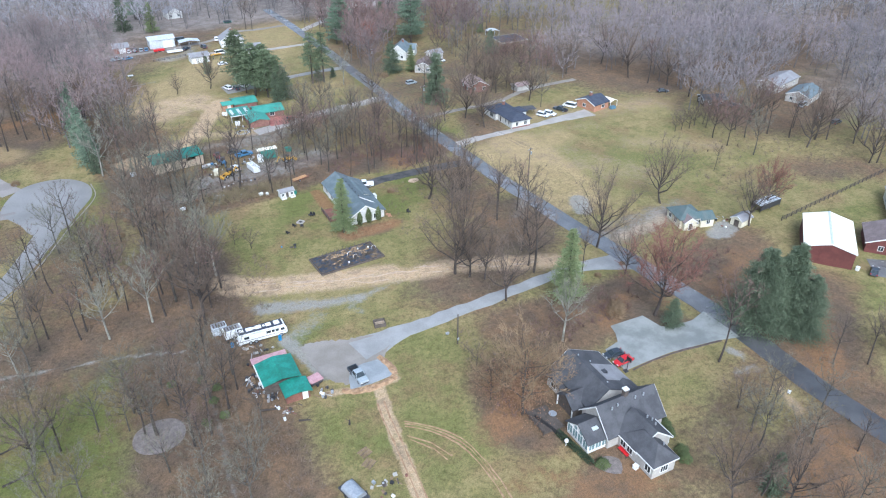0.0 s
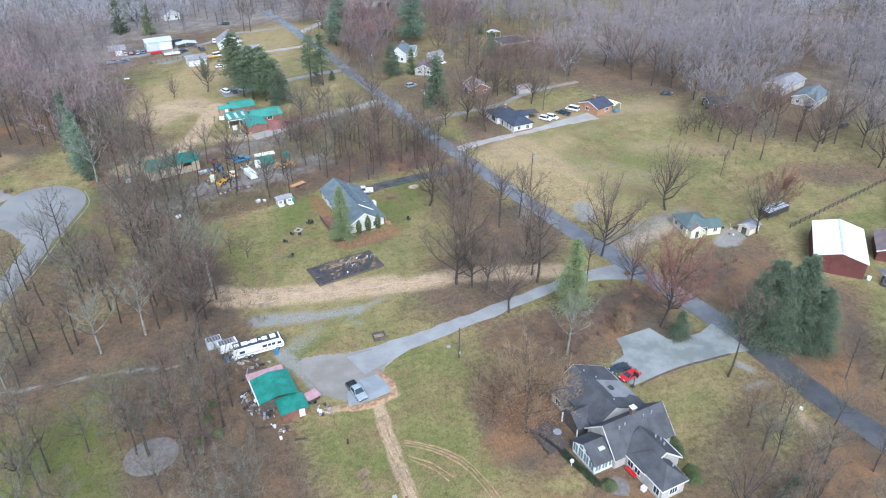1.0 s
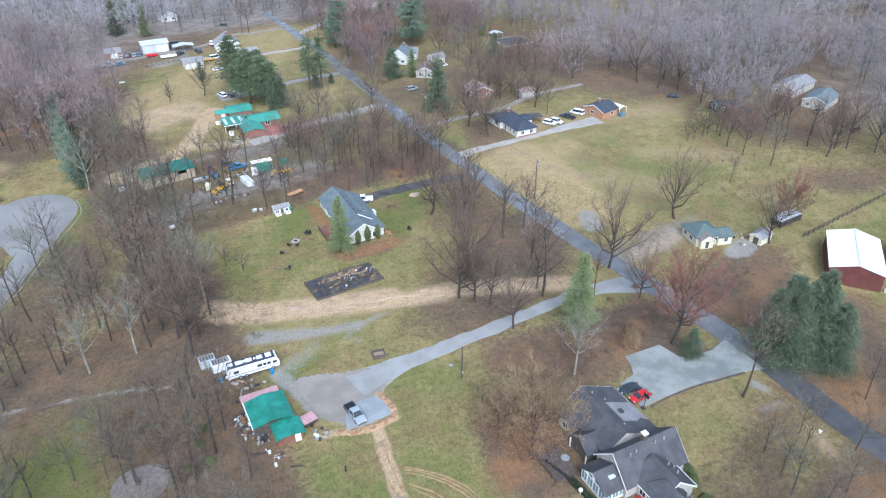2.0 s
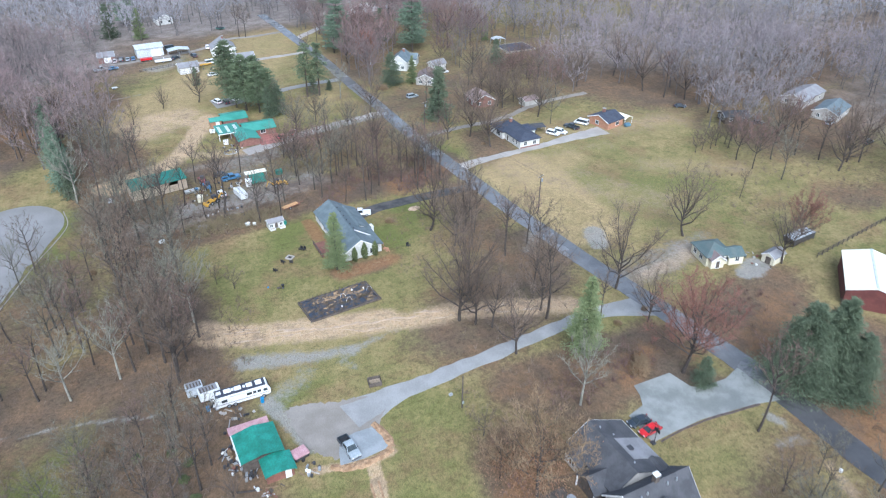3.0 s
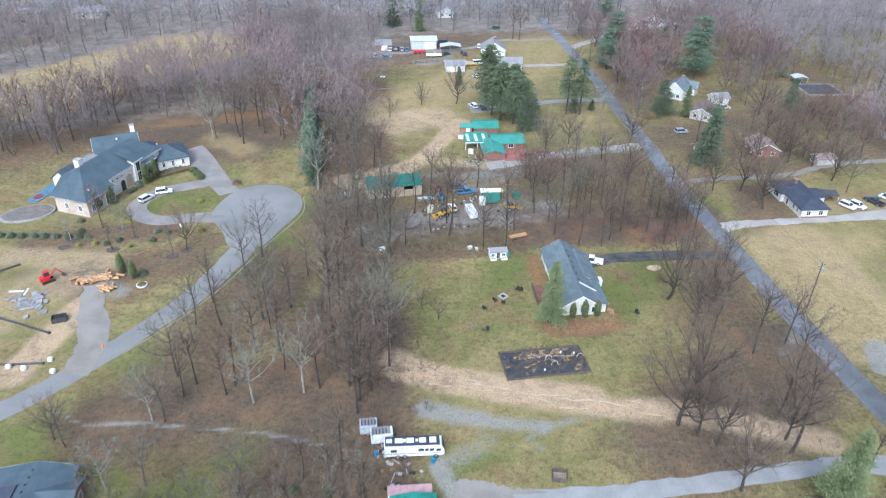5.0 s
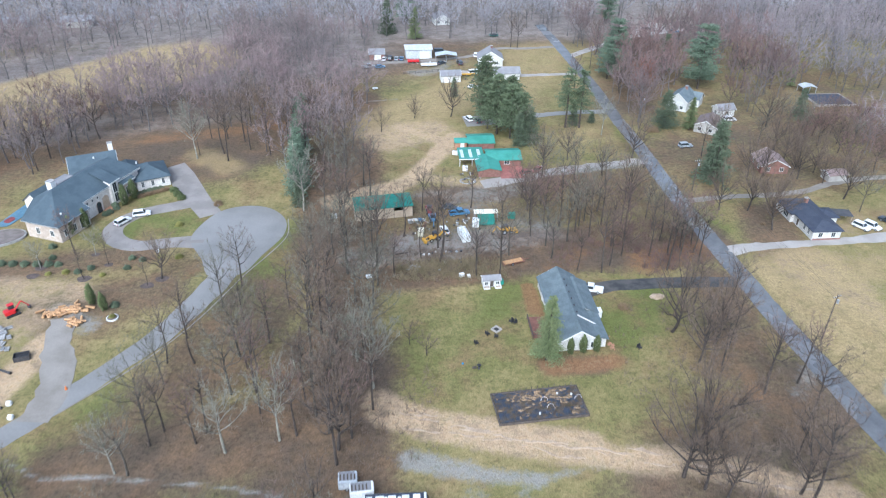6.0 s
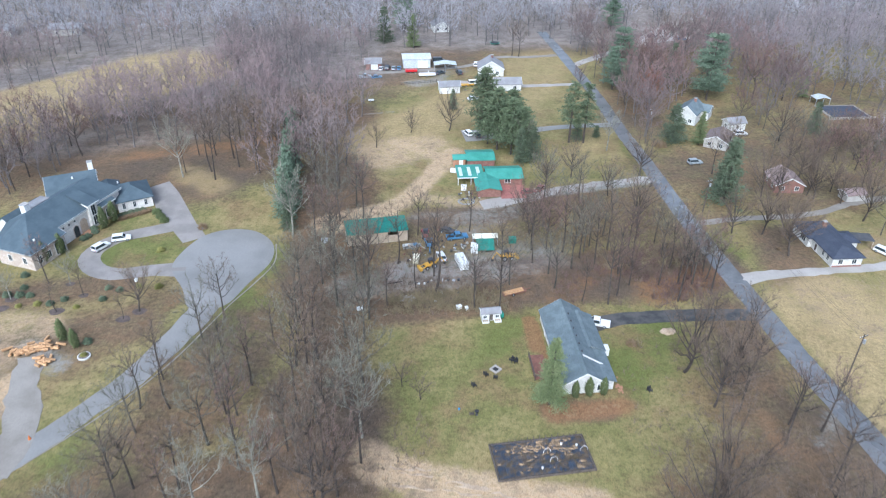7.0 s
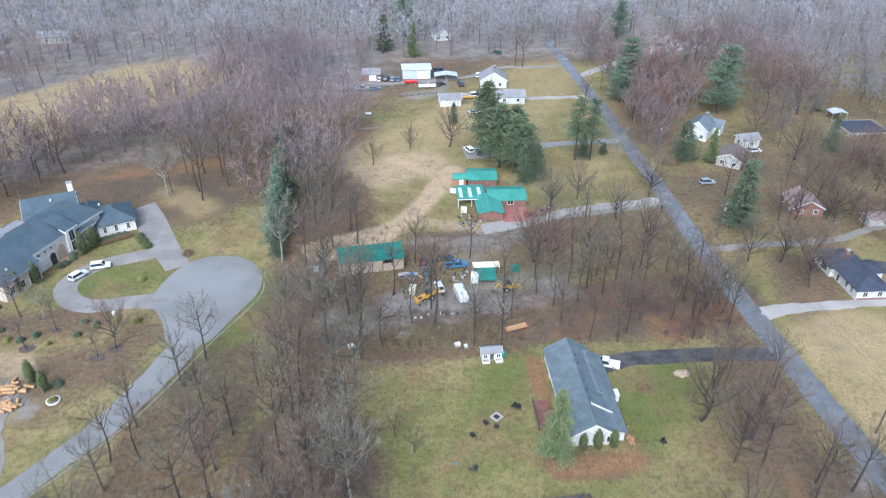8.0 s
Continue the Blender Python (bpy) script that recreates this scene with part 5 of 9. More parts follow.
# ---- buildings ----
def gable(parent, x0, x1, y0, y1, h, rise, axis, wall, roof, over=0.45, z=0.0, trim="white_paint", thick=0.2, left=True, right=True):
    """Walls, a two-slope roof and its bargeboards; the ridge runs along axis."""
    m = Matrix.Identity(4) if axis == "y" else pose(0, 0, 0, 0, 0, 90)
    if axis == "x":
        x0, x1, y0, y1 = y0, y1, -x1, -x0
    c, w = (x0 + x1) / 2, (x1 - x0) / 2
    bm = bmesh.new()
    prism(bm, [(x0, z), (x1, z), (x1, z + h), (c, z + h + rise), (x0, z + h)], y0, y1)
    bm.transform(m)
    body = part("wall", bm, M[wall], parent)
    k = rise / w
    for side in (-1, 1):
        bm = bmesh.new()
        e = w + over
        prism(bm, [(c, z + h + rise + 0.02), (c + side * e, z + h - k * over + 0.02), (c + side * e, z + h - k * over + 0.02 + thick), (c, z + h + rise + 0.02 + thick * 1.1)], y0 - over, y1 + over)
        bm.transform(m)
        part("roof", bm, M[roof], parent)
    if trim:
        for yy, on in ((y0 - over, left), (y1 + over, right)):
            if not on:
                continue
            bm = bmesh.new()
            s = -1 if yy < (y0 + y1) / 2 else 1
            for side in (-1, 1):
                e = w + over
                prism(bm, [(c, z + h + rise - 0.12), (c + side * e, z + h - k * over - 0.12), (c + side * e, z + h - k * over + thick), (c, z + h + rise + thick)], min(yy, yy + s * 0.06), max(yy, yy + s * 0.06))
            bm.transform(m)
            part("bargeboard", bm, M[trim], parent)
    return body


def hip(parent, x0, x1, y0, y1, h, rise, wall, roof, over=0.5, z=0.0, ridge=None, trim="white_paint"):
    """Walls under a roof with four slopes."""
    part("wall", boxes((x0, x1, y0, y1, z, z + h)), M[wall], parent)
    a, b, c, d = x0 - over, x1 + over, y0 - over, y1 + over
    if b - a > d - c:
        q = (d - c) / 2 * 0.95
        r = [(a + q, (c + d) / 2), (b - q, (c + d) / 2)]
    else:
        q = (b - a) / 2 * 0.95
        r = [((a + b) / 2, c + q), ((a + b) / 2, d - q)]
    bm = bmesh.new()
    lo = [bm.verts.new((x, y, z + h - 0.05)) for x, y in ((a, c), (b, c), (b, d), (a, d))]
    ed = [bm.verts.new((x, y, z + h + 0.12)) for x, y in ((a, c), (b, c), (b, d), (a, d))]
    tp = [bm.verts.new((x, y, z + h + rise)) for x, y in r]
    bm.faces.new(lo)
    for i in range(4):
        bm.faces.new((lo[i], lo[(i + 1) % 4], ed[(i + 1) % 4], ed[i]))
    if b - a > d - c:
        fs = ((0, 1, "b", "a"), (1, 2, "b"), (2, 3, "a", "b"), (3, 0, "a"))
    else:
        fs = ((0, 1, "a"), (1, 2, "b", "a"), (2, 3, "b"), (3, 0, "a", "b"))
    for f in fs:
        bm.faces.new([ed[i] if isinstance(i, int) else tp["ab".index(i)] for i in f])
    return part("roof", bm, M[roof], parent)


FACE = {"s": 0, "e": 90, "n": 180, "w": 270}


def opening(parent, x, y, z, w, h, side, name="window", frame_mat="white_paint", pane_mat="glass", bars=1):
    """A window or door set on a wall: frame with mullions and a pane behind it."""
    m = pose(x, y, z, 0, 0, FACE[side])
    t = 0.09
    bm = bmesh.new()
    for r in ((-w / 2 - t, w / 2 + t, -0.09, 0.05, -t, 0), (-w / 2 - t, w / 2 + t, -0.09, 0.05, h, h + t), (-w / 2 - t, -w / 2, -0.09, 0.05, 0, h), (w / 2, w / 2 + t, -0.09, 0.05, 0, h)):
        box(bm, *r)
    for i in range(bars):
        c = -w / 2 + w * (i + 1) / (bars + 1)
        box(bm, c - 0.03, c + 0.03, -0.07, 0.03, 0, h)
    bm.transform(m)
    win = part(name, bm, M[frame_mat], parent)
    bm = boxes((-w / 2, w / 2, -0.03, 0.02, 0, h))
    bm.transform(m)
    part("pane" if pane_mat.startswith("glass") else "leaf", bm, M[pane_mat], win)
    return win


def chimney(parent, x, y, z0, z1, mat="brick", w=0.9):
    c = part("chimney", bevelled(boxes((x - w / 2, x + w / 2, y - w / 2, y + w / 2, z0, z1)), 0.04, 1), M[mat], parent)
    part("cap", boxes((x - w / 2 - 0.1, x + w / 2 + 0.1, y - w / 2 - 0.1, y + w / 2 + 0.1, z1, z1 + 0.15)), M["stone"], c)


def vents(parent, pts, mat="dark_metal", r=0.16):
    for x, y, z in pts:
        part("roof_vent", tubed((x, y, z - 0.3), (x, y, z + 0.3), r, r * 0.9, 8), M[mat], parent)


# Grey-roofed house with a sunroom, beside the concrete drive
def grey_house():
    h = thing("house", 76, 73, 0, 0, "large grey-shingled house with cross gables, sunroom and cream walls", "house")
    # Walls toned down to grey siding for the shadow they lie in
    gable(h, -5.4, 7.3, -3.8, 4.2, 3.0, 4.0, "x", "grey_siding", "shingle_grey")
    bm = bmesh.new()
    prism(bm, [(-4.0, 0), (7.3, 0), (7.3, 2.9), (-0.1, 6.15), (-4.0, 3.2)], 3.4, 16.2)
    part("wall", bm, M["grey_siding"], h)
    for x_, z_ in ((-4.5, 2.84), (7.85, 2.68)):
        bm = bmesh.new()
        prism(bm, [(-0.1, 6.2), (x_, z_), (x_, z_ + 0.2), (-0.1, 6.42)], 3.4, 16.65)
        part("roof", bm, M["shingle_grey"], h)
        bm = bmesh.new()
        prism(bm, [(-0.1, 6.1), (x_, z_ - 0.1), (x_, z_ + 0.2), (-0.1, 6.42)], 16.65, 16.71)
        part("bargeboard", bm, M["white_paint"], h)
    gable(h, 3.8, 7.7, -0.6, 6.0, 3.0, 1.3, "y", "grey_siding", "shingle_grey", left=False, trim=None)
    gable(h, -3.0, 4.7, -8.5, -2.6, 3.0, 2.9, "y", "grey_siding", "shingle_grey", right=False)
    hip(h, -2.95, 2.1, -13.0, -4.6, 3.0, 2.5, "grey_siding", "shingle_grey", over=0.4)
    for x in (-3.4, 2.5):
        part("fascia", boxes((x - 0.04, x + 0.04, -13.4, -8.9, 2.86, 3.1)), M["white_paint"], h)
    part("fascia", boxes((-3.36, 2.46, -13.46, -13.38, 2.86, 3.1)), M["white_paint"], h)
    bm = bmesh.new()
    prism(bm, [(1.7, 5.64), (8.0, 2.83), (8.0, 2.98), (1.7, 5.79)], 6.4, 11.6)
    part("roof", bm, M["shingle_light"], h, "paler low roof panel beside the ridge")
    part("vent_box", boxes((2.6, 3.5, 8.4, 9.4, 4.6, 5.5)), M["dark_metal"], h)
    gable(h, -9.4, -4.8, -3.2, 3.0, 2.7, 1.9, "x", "white_paint", "shingle_grey", right=False)
    # Porch gable: solid walls coloured dark to stand for its shaded opening
    gable(h, -6.6, -1.6, 5.4, 10.0, 2.5, 1.7, "x", "dark_wood", "shingle_grey", left=True, right=False)
    gable(h, -5.4, -3.9, 11.4, 15.6, 2.3, 0.7, "x", "grey_siding", "shingle_grey", left=True, right=False)
    for i in range(4):
        opening(h, -9.42, -2.4 + i * 1.55, 0.7, 1.3, 1.9, "w", pane_mat="glass_teal")
    for y, z, w in ((-0.9, 2.75, 0.9), (0.7, 2.75, 0.9)):
        opening(h, -9.42, y, z, w, 0.8, "w", pane_mat="glass_teal", bars=0)
    for i in range(3):
        opening(h, -8.6 + i * 1.45, -3.22, 0.7, 1.2, 1.8, "s", pane_mat="glass_teal")
    for y in (-5.2, -7.0, -11.8):
        opening(h, -3.02, y, 0.9, 1.3, 1.5, "w")
    opening(h, -0.4, -13.02, 0.9, 1.6, 1.4, "s", bars=2)
    opening(h, -5.42, 13.5, 0.8, 1.4, 1.1, "w")
    for y in (-3.3, -8.7):
        opening(h, 4.72, y + 0.9, 1.0, 1.2, 1.4, "e")
    for y in (10.4, 14.0):
        opening(h, 7.32, y, 0.05, 3.0, 2.3, "e", "garage_door", "white_paint", "white_paint", 0)
    part("skylight", boxes((-7.6, -6.4, -1.9, -1.3, 3.75, 4.1)), M["skylight"], h)
    chimney(h, 0.9, 0.4, 5.5, 8.4, "dark_wood", 0.9)
    part("chimney_cap", boxes((0.35, 1.45, -0.1, 0.9, 8.56, 8.66)), M["white_paint"], h)
    vents(h, [(-3.0, -1.0, 6.5), (-1.6, -0.8, 6.6), (2.6, -0.7, 6.7), (4.5, -0.7, 6.7), (2.4, -4.6, 5.3), (2.9, -5.4, 5.1), (2.6, -6.6, 5.2), (0.9, -10.8, 4.9), (1.2, 5.6, 5.75), (2.4, 12.6, 5.2), (0.9, 14.6, 5.9)], "steel")
    part("gutter", tubed((-3.5, -8.9, 2.86), (-3.5, -4.2, 2.86), 0.08), M["white_paint"], h)
    part("gutter", tubed((5.2, -8.9, 2.86), (5.2, -3.2, 2.86), 0.08), M["white_paint"], h)
    part("gutter", tubed((7.92, 11.7, 2.74), (7.92, 16.6, 2.74), 0.08), M["white_paint"], h)
    part("porch_post", boxes((-6.95, -6.75, 5.2, 5.4, 0, 2.5)), M["white_paint"], h)
    part("porch_post", boxes((-6.95, -6.75, 9.9, 10.1, 0, 2.5)), M["white_paint"], h)


grey_house()


# Blue-roofed bungalow
def bungalow():
    h = thing("house", 63.6, 180, 0, 0, "white bungalow with long blue-grey shingled gable roof", "house")
    gable(h, -5.0, 3.4, -12.4, 11.4, 2.7, 2.6, "y", "white_siding", "shingle_blue")
    gable(h, -0.6, 5.2, -11.6, -2.0, 2.3, 0.8, "y", "white_siding", "shingle_blue", trim=None)
    gable(h, -0.2, 5.5, -2.4, 9.2, 2.4, 1.35, "y", "white_siding", "shingle_blue", trim=None)
    for x, w in ((-2.9, 1.0), (-0.1, 1.1), (2.2, 1.0)):
        opening(h, x, -12.42, 0.7, w, 1.5, "s")
    for y in (-7, -2, 3.5, 8):
        opening(h, -5.02, y, 0.9, 1.4, 1.2, "w")
    opening(h, -5.02, 6.0, 0.1, 1.0, 2.0, "w", "door", "white_paint", "white_paint", 0)
    for y in (-8, -4.5):
        opening(h, 5.02, y, 0.9, 1.3, 1.2, "e")
    opening(h, 5.52, 5.2, 0.05, 4.6, 2.2, "e", "garage_door", "white_paint", "white_siding", 0)
    vents(h, [(-0.2, y, 5.15) for y in (6.6, 4.1, 1.6, -0.9, -3.4, -5.9)] + [(-2.6, -6.0, 4.1)], r=0.2)
    bm = bmesh.new()
    prism(bm, [(-0.4, 5.35), (4.2, 2.5), (4.2, 2.75), (-0.4, 5.6)], -7.4, -7.15)
    part("flashing", bm, M["white_paint"], h)
    for y in (-12.35, 11.35):
        part("corner_board", boxes((-5.05, -4.9, y - 0.05, y + 0.05, 0, 2.7)), M["white_paint"], h)
    d = thing("deck", 55.3, 176.2, 0, 0, "weathered red-brown timber deck against a bungalow", "deck")
    part("floor", boxes((-1.6, 1.5, -4.5, 3.0, 0.3, 0.45)), M["red_wood"], d)
    for i in range(6):
        part("post", boxes((-1.62, -1.5, -4.5 + i * 1.46, -4.38 + i * 1.46, 0, 1.4)), M["dark_wood"], d)
    for z in (0.8, 1.3):
        part("rail", boxes((-1.64, -1.5, -4.5, 3.0, z, z + 0.1)), M["dark_wood"], d)
    part("rail", boxes((-1.6, 1.5, -4.52, -4.42, 1.3, 1.4)), M["dark_wood"], d)
    w = thing("water_tank", 70.2, 179.2, 0, 0, "white box-shaped outdoor unit by a bungalow", "utility box")
    part("body", bevelled(boxes((-0.5, 0.5, -0.9, 0.9, 0, 1.6)), 0.06), M["white_paint"], w)
    part("lid", boxes((-0.55, 0.55, -0.95, 0.95, 1.6, 1.7)), M["white_paint"], w)


bungalow()


# Teal workshop by the gravel yard
def workshop():
    h = thing("workshop", 22.4, 112, 0, 0, "timber workshop with worn teal metal roofs, clutter around it", "workshop")
    part("wall", boxes((-3.6, 3.4, -1.0, 6.0, 0, 2.4)), M["dark_wood"], h)
    bm = bmesh.new()
    prism(bm, [(-4.0, 2.45), (0.0, 3.3), (3.8, 2.7), (3.8, 2.82), (0.0, 3.42), (-4.0, 2.57)], -1.4, 6.2)
    part("roof", bm, M["teal_metal"], h, "worn teal metal roof")
    part("wall", boxes((-0.6, 4.2, -5.2, -1.02, 0, 1.8)), M["red_wood"], h)
    bm = bmesh.new()
    n = 9
    top = [(-0.9 + 5.6 * i / n, 1.75 + 0.75 * math.sin(math.pi * (0.12 + 0.8 * i / n))) for i in range(n + 1)]
    prism(bm, top + [(x, z - 0.1) for x, z in top[::-1]], -5.7, -1.0)
    part("roof", bm, M["teal_metal"], h, "curved teal metal roof")
    part("lean_to_roof", boxes((-4.2, 3.2, 6.3, 8.4, 2.35, 2.5)), M["pink_panel"], h, "faded pink panel roof")
    for x in (-4.0, -0.5, 3.0):
        part("post", boxes((x - 0.08, x + 0.08, 8.1, 8.3, 0, 2.35)), M["dark_wood"], h)
    opening(h, 3.2, -5.22, 0.05, 0.9, 1.7, "s", "door", "white_paint", "white_paint", 0)
    opening(h, 3.42, 2.4, 0.05, 2.6, 2.2, "e", "door", "dark_wood", "dark_wood", 0)
    part("edge_trim", boxes((-4.1, -3.9, -1.4, 6.2, 2.3, 2.62)), M["white_paint"], h)
    t = thing("utility_trailer", 28.6, 110.0, 0, 12, "small trailer with faded pink tarp cover", "trailer")
    part("bed", bevelled(boxes((-1.3, 1.3, -1.0, 1.0, 0.5, 1.2)), 0.05, 1), M["dark_metal"], t)
    part("cover", bevelled(boxes((-1.5, 1.5, -1.1, 1.3, 1.2, 1.5)), 0.1, 2), M["pink_panel"], t, "faded pink cover")
    for s in (-1, 1):
        part("wheel", tubed((0, s * 1.0, 0.34), (0, s * 1.2, 0.34), 0.34, n=12), M["black"], t)


workshop()


# Barn with white roof and its neighbours
def barn_group():
    b = thing("barn", 166.7, 99.6, 0, 40.6, "barn-red metal building with bright white roof", "barn")
    gable(b, -9.0, 9.0, -6.0, 6.0, 4.6, 1.7, "x", "red_siding", "white_metal", 0.3)
    opening(b, -9.02, 0, 0.05, 4.0, 3.4, "w", "barn_door", "red_siding", "red_siding", 1)
    part("ridge_cap", boxes((-9.3, 9.3, -0.3, 0.3, 6.42, 6.56)), M["grey_metal"], b)
    g = thing("garage", 182.0, 93.2, 0, 40.6, "dark red garage with grey shingled roof beside a barn", "garage")
    gable(g, -5.2, 5.2, -5.2, 5.2, 3.0, 2.2, "x", "red_siding", "shingle_brown")
    for y in (-2.2, 1.6):
        opening(g, -5.22, y, 1.0, 1.2, 1.3, "w")
    hs = thing("house", 203.5, 101.5, 0, 40.6, "cream-sided house with grey shingled roof behind a barn", "house")
    gable(hs, -10, 10, -5, 5, 3.6, 2.4, "x", "cream_siding", "shingle_light")
    for x in (-7, -3.5, 0.5, 5):
        opening(hs, x, 5.02, 1.0, 1.3, 1.4, "n")
    for y in (-2, 2):
        opening(hs, -10.02, y, 1.0, 1.2, 1.4, "w")
    plate("barn_apron", [(167, 84.5), (172, 91), (190, 78), (195, 70), (180, 70)], 0.05, M["asphalt"], "grey asphalt apron before a barn and garage")


barn_group()


# White ranch house and the orange-brick house beyond the field
def ranch_pair():
    h = thing("house", 140, 217, 0, 0, "long white ranch house with navy shingled roof", "house")
    hip(h, -3.9, 3.9, -8.9, 9.0, 2.7, 1.7, "white_siding", "shingle_navy")
    hip(h, -5.0, -1.0, 1.0, 9.2, 2.65, 1.0, "white_siding", "shingle_navy")
    hip(h, 2.0, 7.0, -1.4, 3.6, 2.5, 1.2, "white_siding", "shingle_navy")
    for y in (-6.8, -4.6):
        opening(h, -3.92, y, 0.9, 0.9, 1.4, "w")
    opening(h, -5.02, 3.6, 0.7, 2.4, 1.6, "w", bars=2)
    opening(h, -3.92, -1.0, 0.1, 1.0, 2.0, "w", "door", "white_paint", "dark_wood", 0)
    for x in (-1.8, 1.8):
        opening(h, x, -8.92, 0.9, 1.1, 1.3, "s")
    chimney(h, 0.3, 4.4, 3.5, 5.6)
    part("brick_base", boxes((-3.8, 4.0, -9.0, -8.9, 0, 0.5)), M["brick"], h)
    s = thing("carport", 149.8, 218.2, 0, -12, "small open carport with dark roof and timber posts", "carport")
    part("roof", boxes((-2.4, 2.4, -2, 2, 2.3, 2.5)), M["shingle_grey"], s)
    for x in (-2.2, 2.2):
        for y in (-1.8, 1.8):
            part("post", boxes((x - 0.08, x + 0.08, y - 0.08, y + 0.08, 0, 2.3)), M["tan_wood"], s)
    r = thing("house", 176.2, 213.6, 0, 12, "small orange-brick house with dark roof", "house")
    gable(r, -4.0, 4.2, -4.6, 4.4, 2.7, 1.7, "x", "brick_orange", "shingle_navy")
    opening(r, -4.02, 0.5, 0.9, 1.4, 1.2, "w")
    opening(r, 1.0, -4.62, 0.9, 1.6, 1.2, "s")
    chimney(r, 0.5, 1.5, 3.5, 5.4)
    c = thing("carport", 183.2, 212, 0, 12, "white-roofed carport beside a brick house", "carport")
    bm = bmesh.new()
    prism(bm, [(-2.2, 2.2), (0, 3.0), (2.2, 2.2), (2.2, 2.3), (0, 3.1), (-2.2, 2.3)], -2.5, 2.5)
    part("roof", bm, M["white_metal"], c)
    for x in (-2, 2):
        for y in (-2.3, 2.3):
            part("post", boxes((x - 0.06, x + 0.06, y - 0.06, y + 0.06, 0, 2.25)), M["white_paint"], c)
    t = thing("tarp_heap", 182, 208.2, 0, 0, "blue tarp over a heap beside a brick house", "tarp")
    part("cover", bevelled(boxes((-1.3, 1.3, -0.9, 0.9, 0, 1.2)), 0.35, 2), M["tarp_blue"], t)


ranch_pair()


# Cream cottage by the road, its shed and a striped carport
def cottage_group():
    h = thing("house", 143.6, 127.4, 0, -14, "small cream cottage with weathered grey-green roof", "house")
    hip(h, -3.2, 3.0, -3.0, 3.4, 2.6, 2.0, "cream_siding", "shingle_teal", 0.4)
    gable(h, 2.2, 5.8, -3.6, 0.4, 2.3, 1.1, "x", "cream_siding", "shingle_teal", 0.3, left=False)
    gable(h, -2.6, 0.6, -4.2, -2.0, 2.3, 1.1, "y", "cream_siding", "shingle_brown", 0.3, right=False)
    for y in (-0.8, 1.8):
        opening(h, -3.22, y, 0.9, 1.1, 1.2, "w")
    opening(h, -1.0, -4.22, 0.1, 0.9, 1.9, "s", "door", "white_paint", "dark_wood", 0)
    opening(h, 1.8, -3.02, 0.9, 0.9, 1.1, "s")
    opening(h, 4.2, -3.62, 0.9, 0.9, 1.1, "s")
    opening(h, 5.82, -1.6, 0.1, 0.9, 1.9, "e", "door", "white_paint", "dark_wood", 0)
    h.matrix_basis = h.matrix_basis @ Matrix.Diagonal((1.12, 1.12, 1.08, 1))
    s = thing("garden_shed", 156.8, 119.4, 0, 10, "small cream garden shed with grey roof", "shed")
    gable(s, -2.2, 2.6, -1.6, 1.8, 2.1, 1.0, "x", "cream_siding", "shingle_light", 0.25)
    opening(s, -2.22, 0, 0.05, 1.2, 1.8, "w", "door", "dark_wood", "dark_wood", 0)
    c = thing("carport", 171, 123.4, 0, 5, "open dark metal carport with striped pale grey roof", "carport")
    for i in range(7):
        part("roof_panel", boxes((-4.6 + i * 1.32, -3.6 + i * 1.32, -1.6, 1.6, 2.3, 2.38)), M["grey_metal"], c)
    # Dark sheets added on both sides so it reads dark below the roof
    for y in (-1.62, 1.58):
        part("side_sheet", boxes((-4.5, 4.5, y, y + 0.04, 0.6, 2.2)), M["dark_metal"], c)
    part("roof_frame", boxes((-4.7, 4.7, -1.7, 1.7, 2.2, 2.29)), M["dark_metal"], c)
    for x in (-4.4, 0, 4.4):
        for y in (-1.55, 1.55):
            part("post", boxes((x - 0.06, x + 0.06, y - 0.06, y + 0.06, 0, 2.2)), M["dark_metal"], c)


cottage_group()


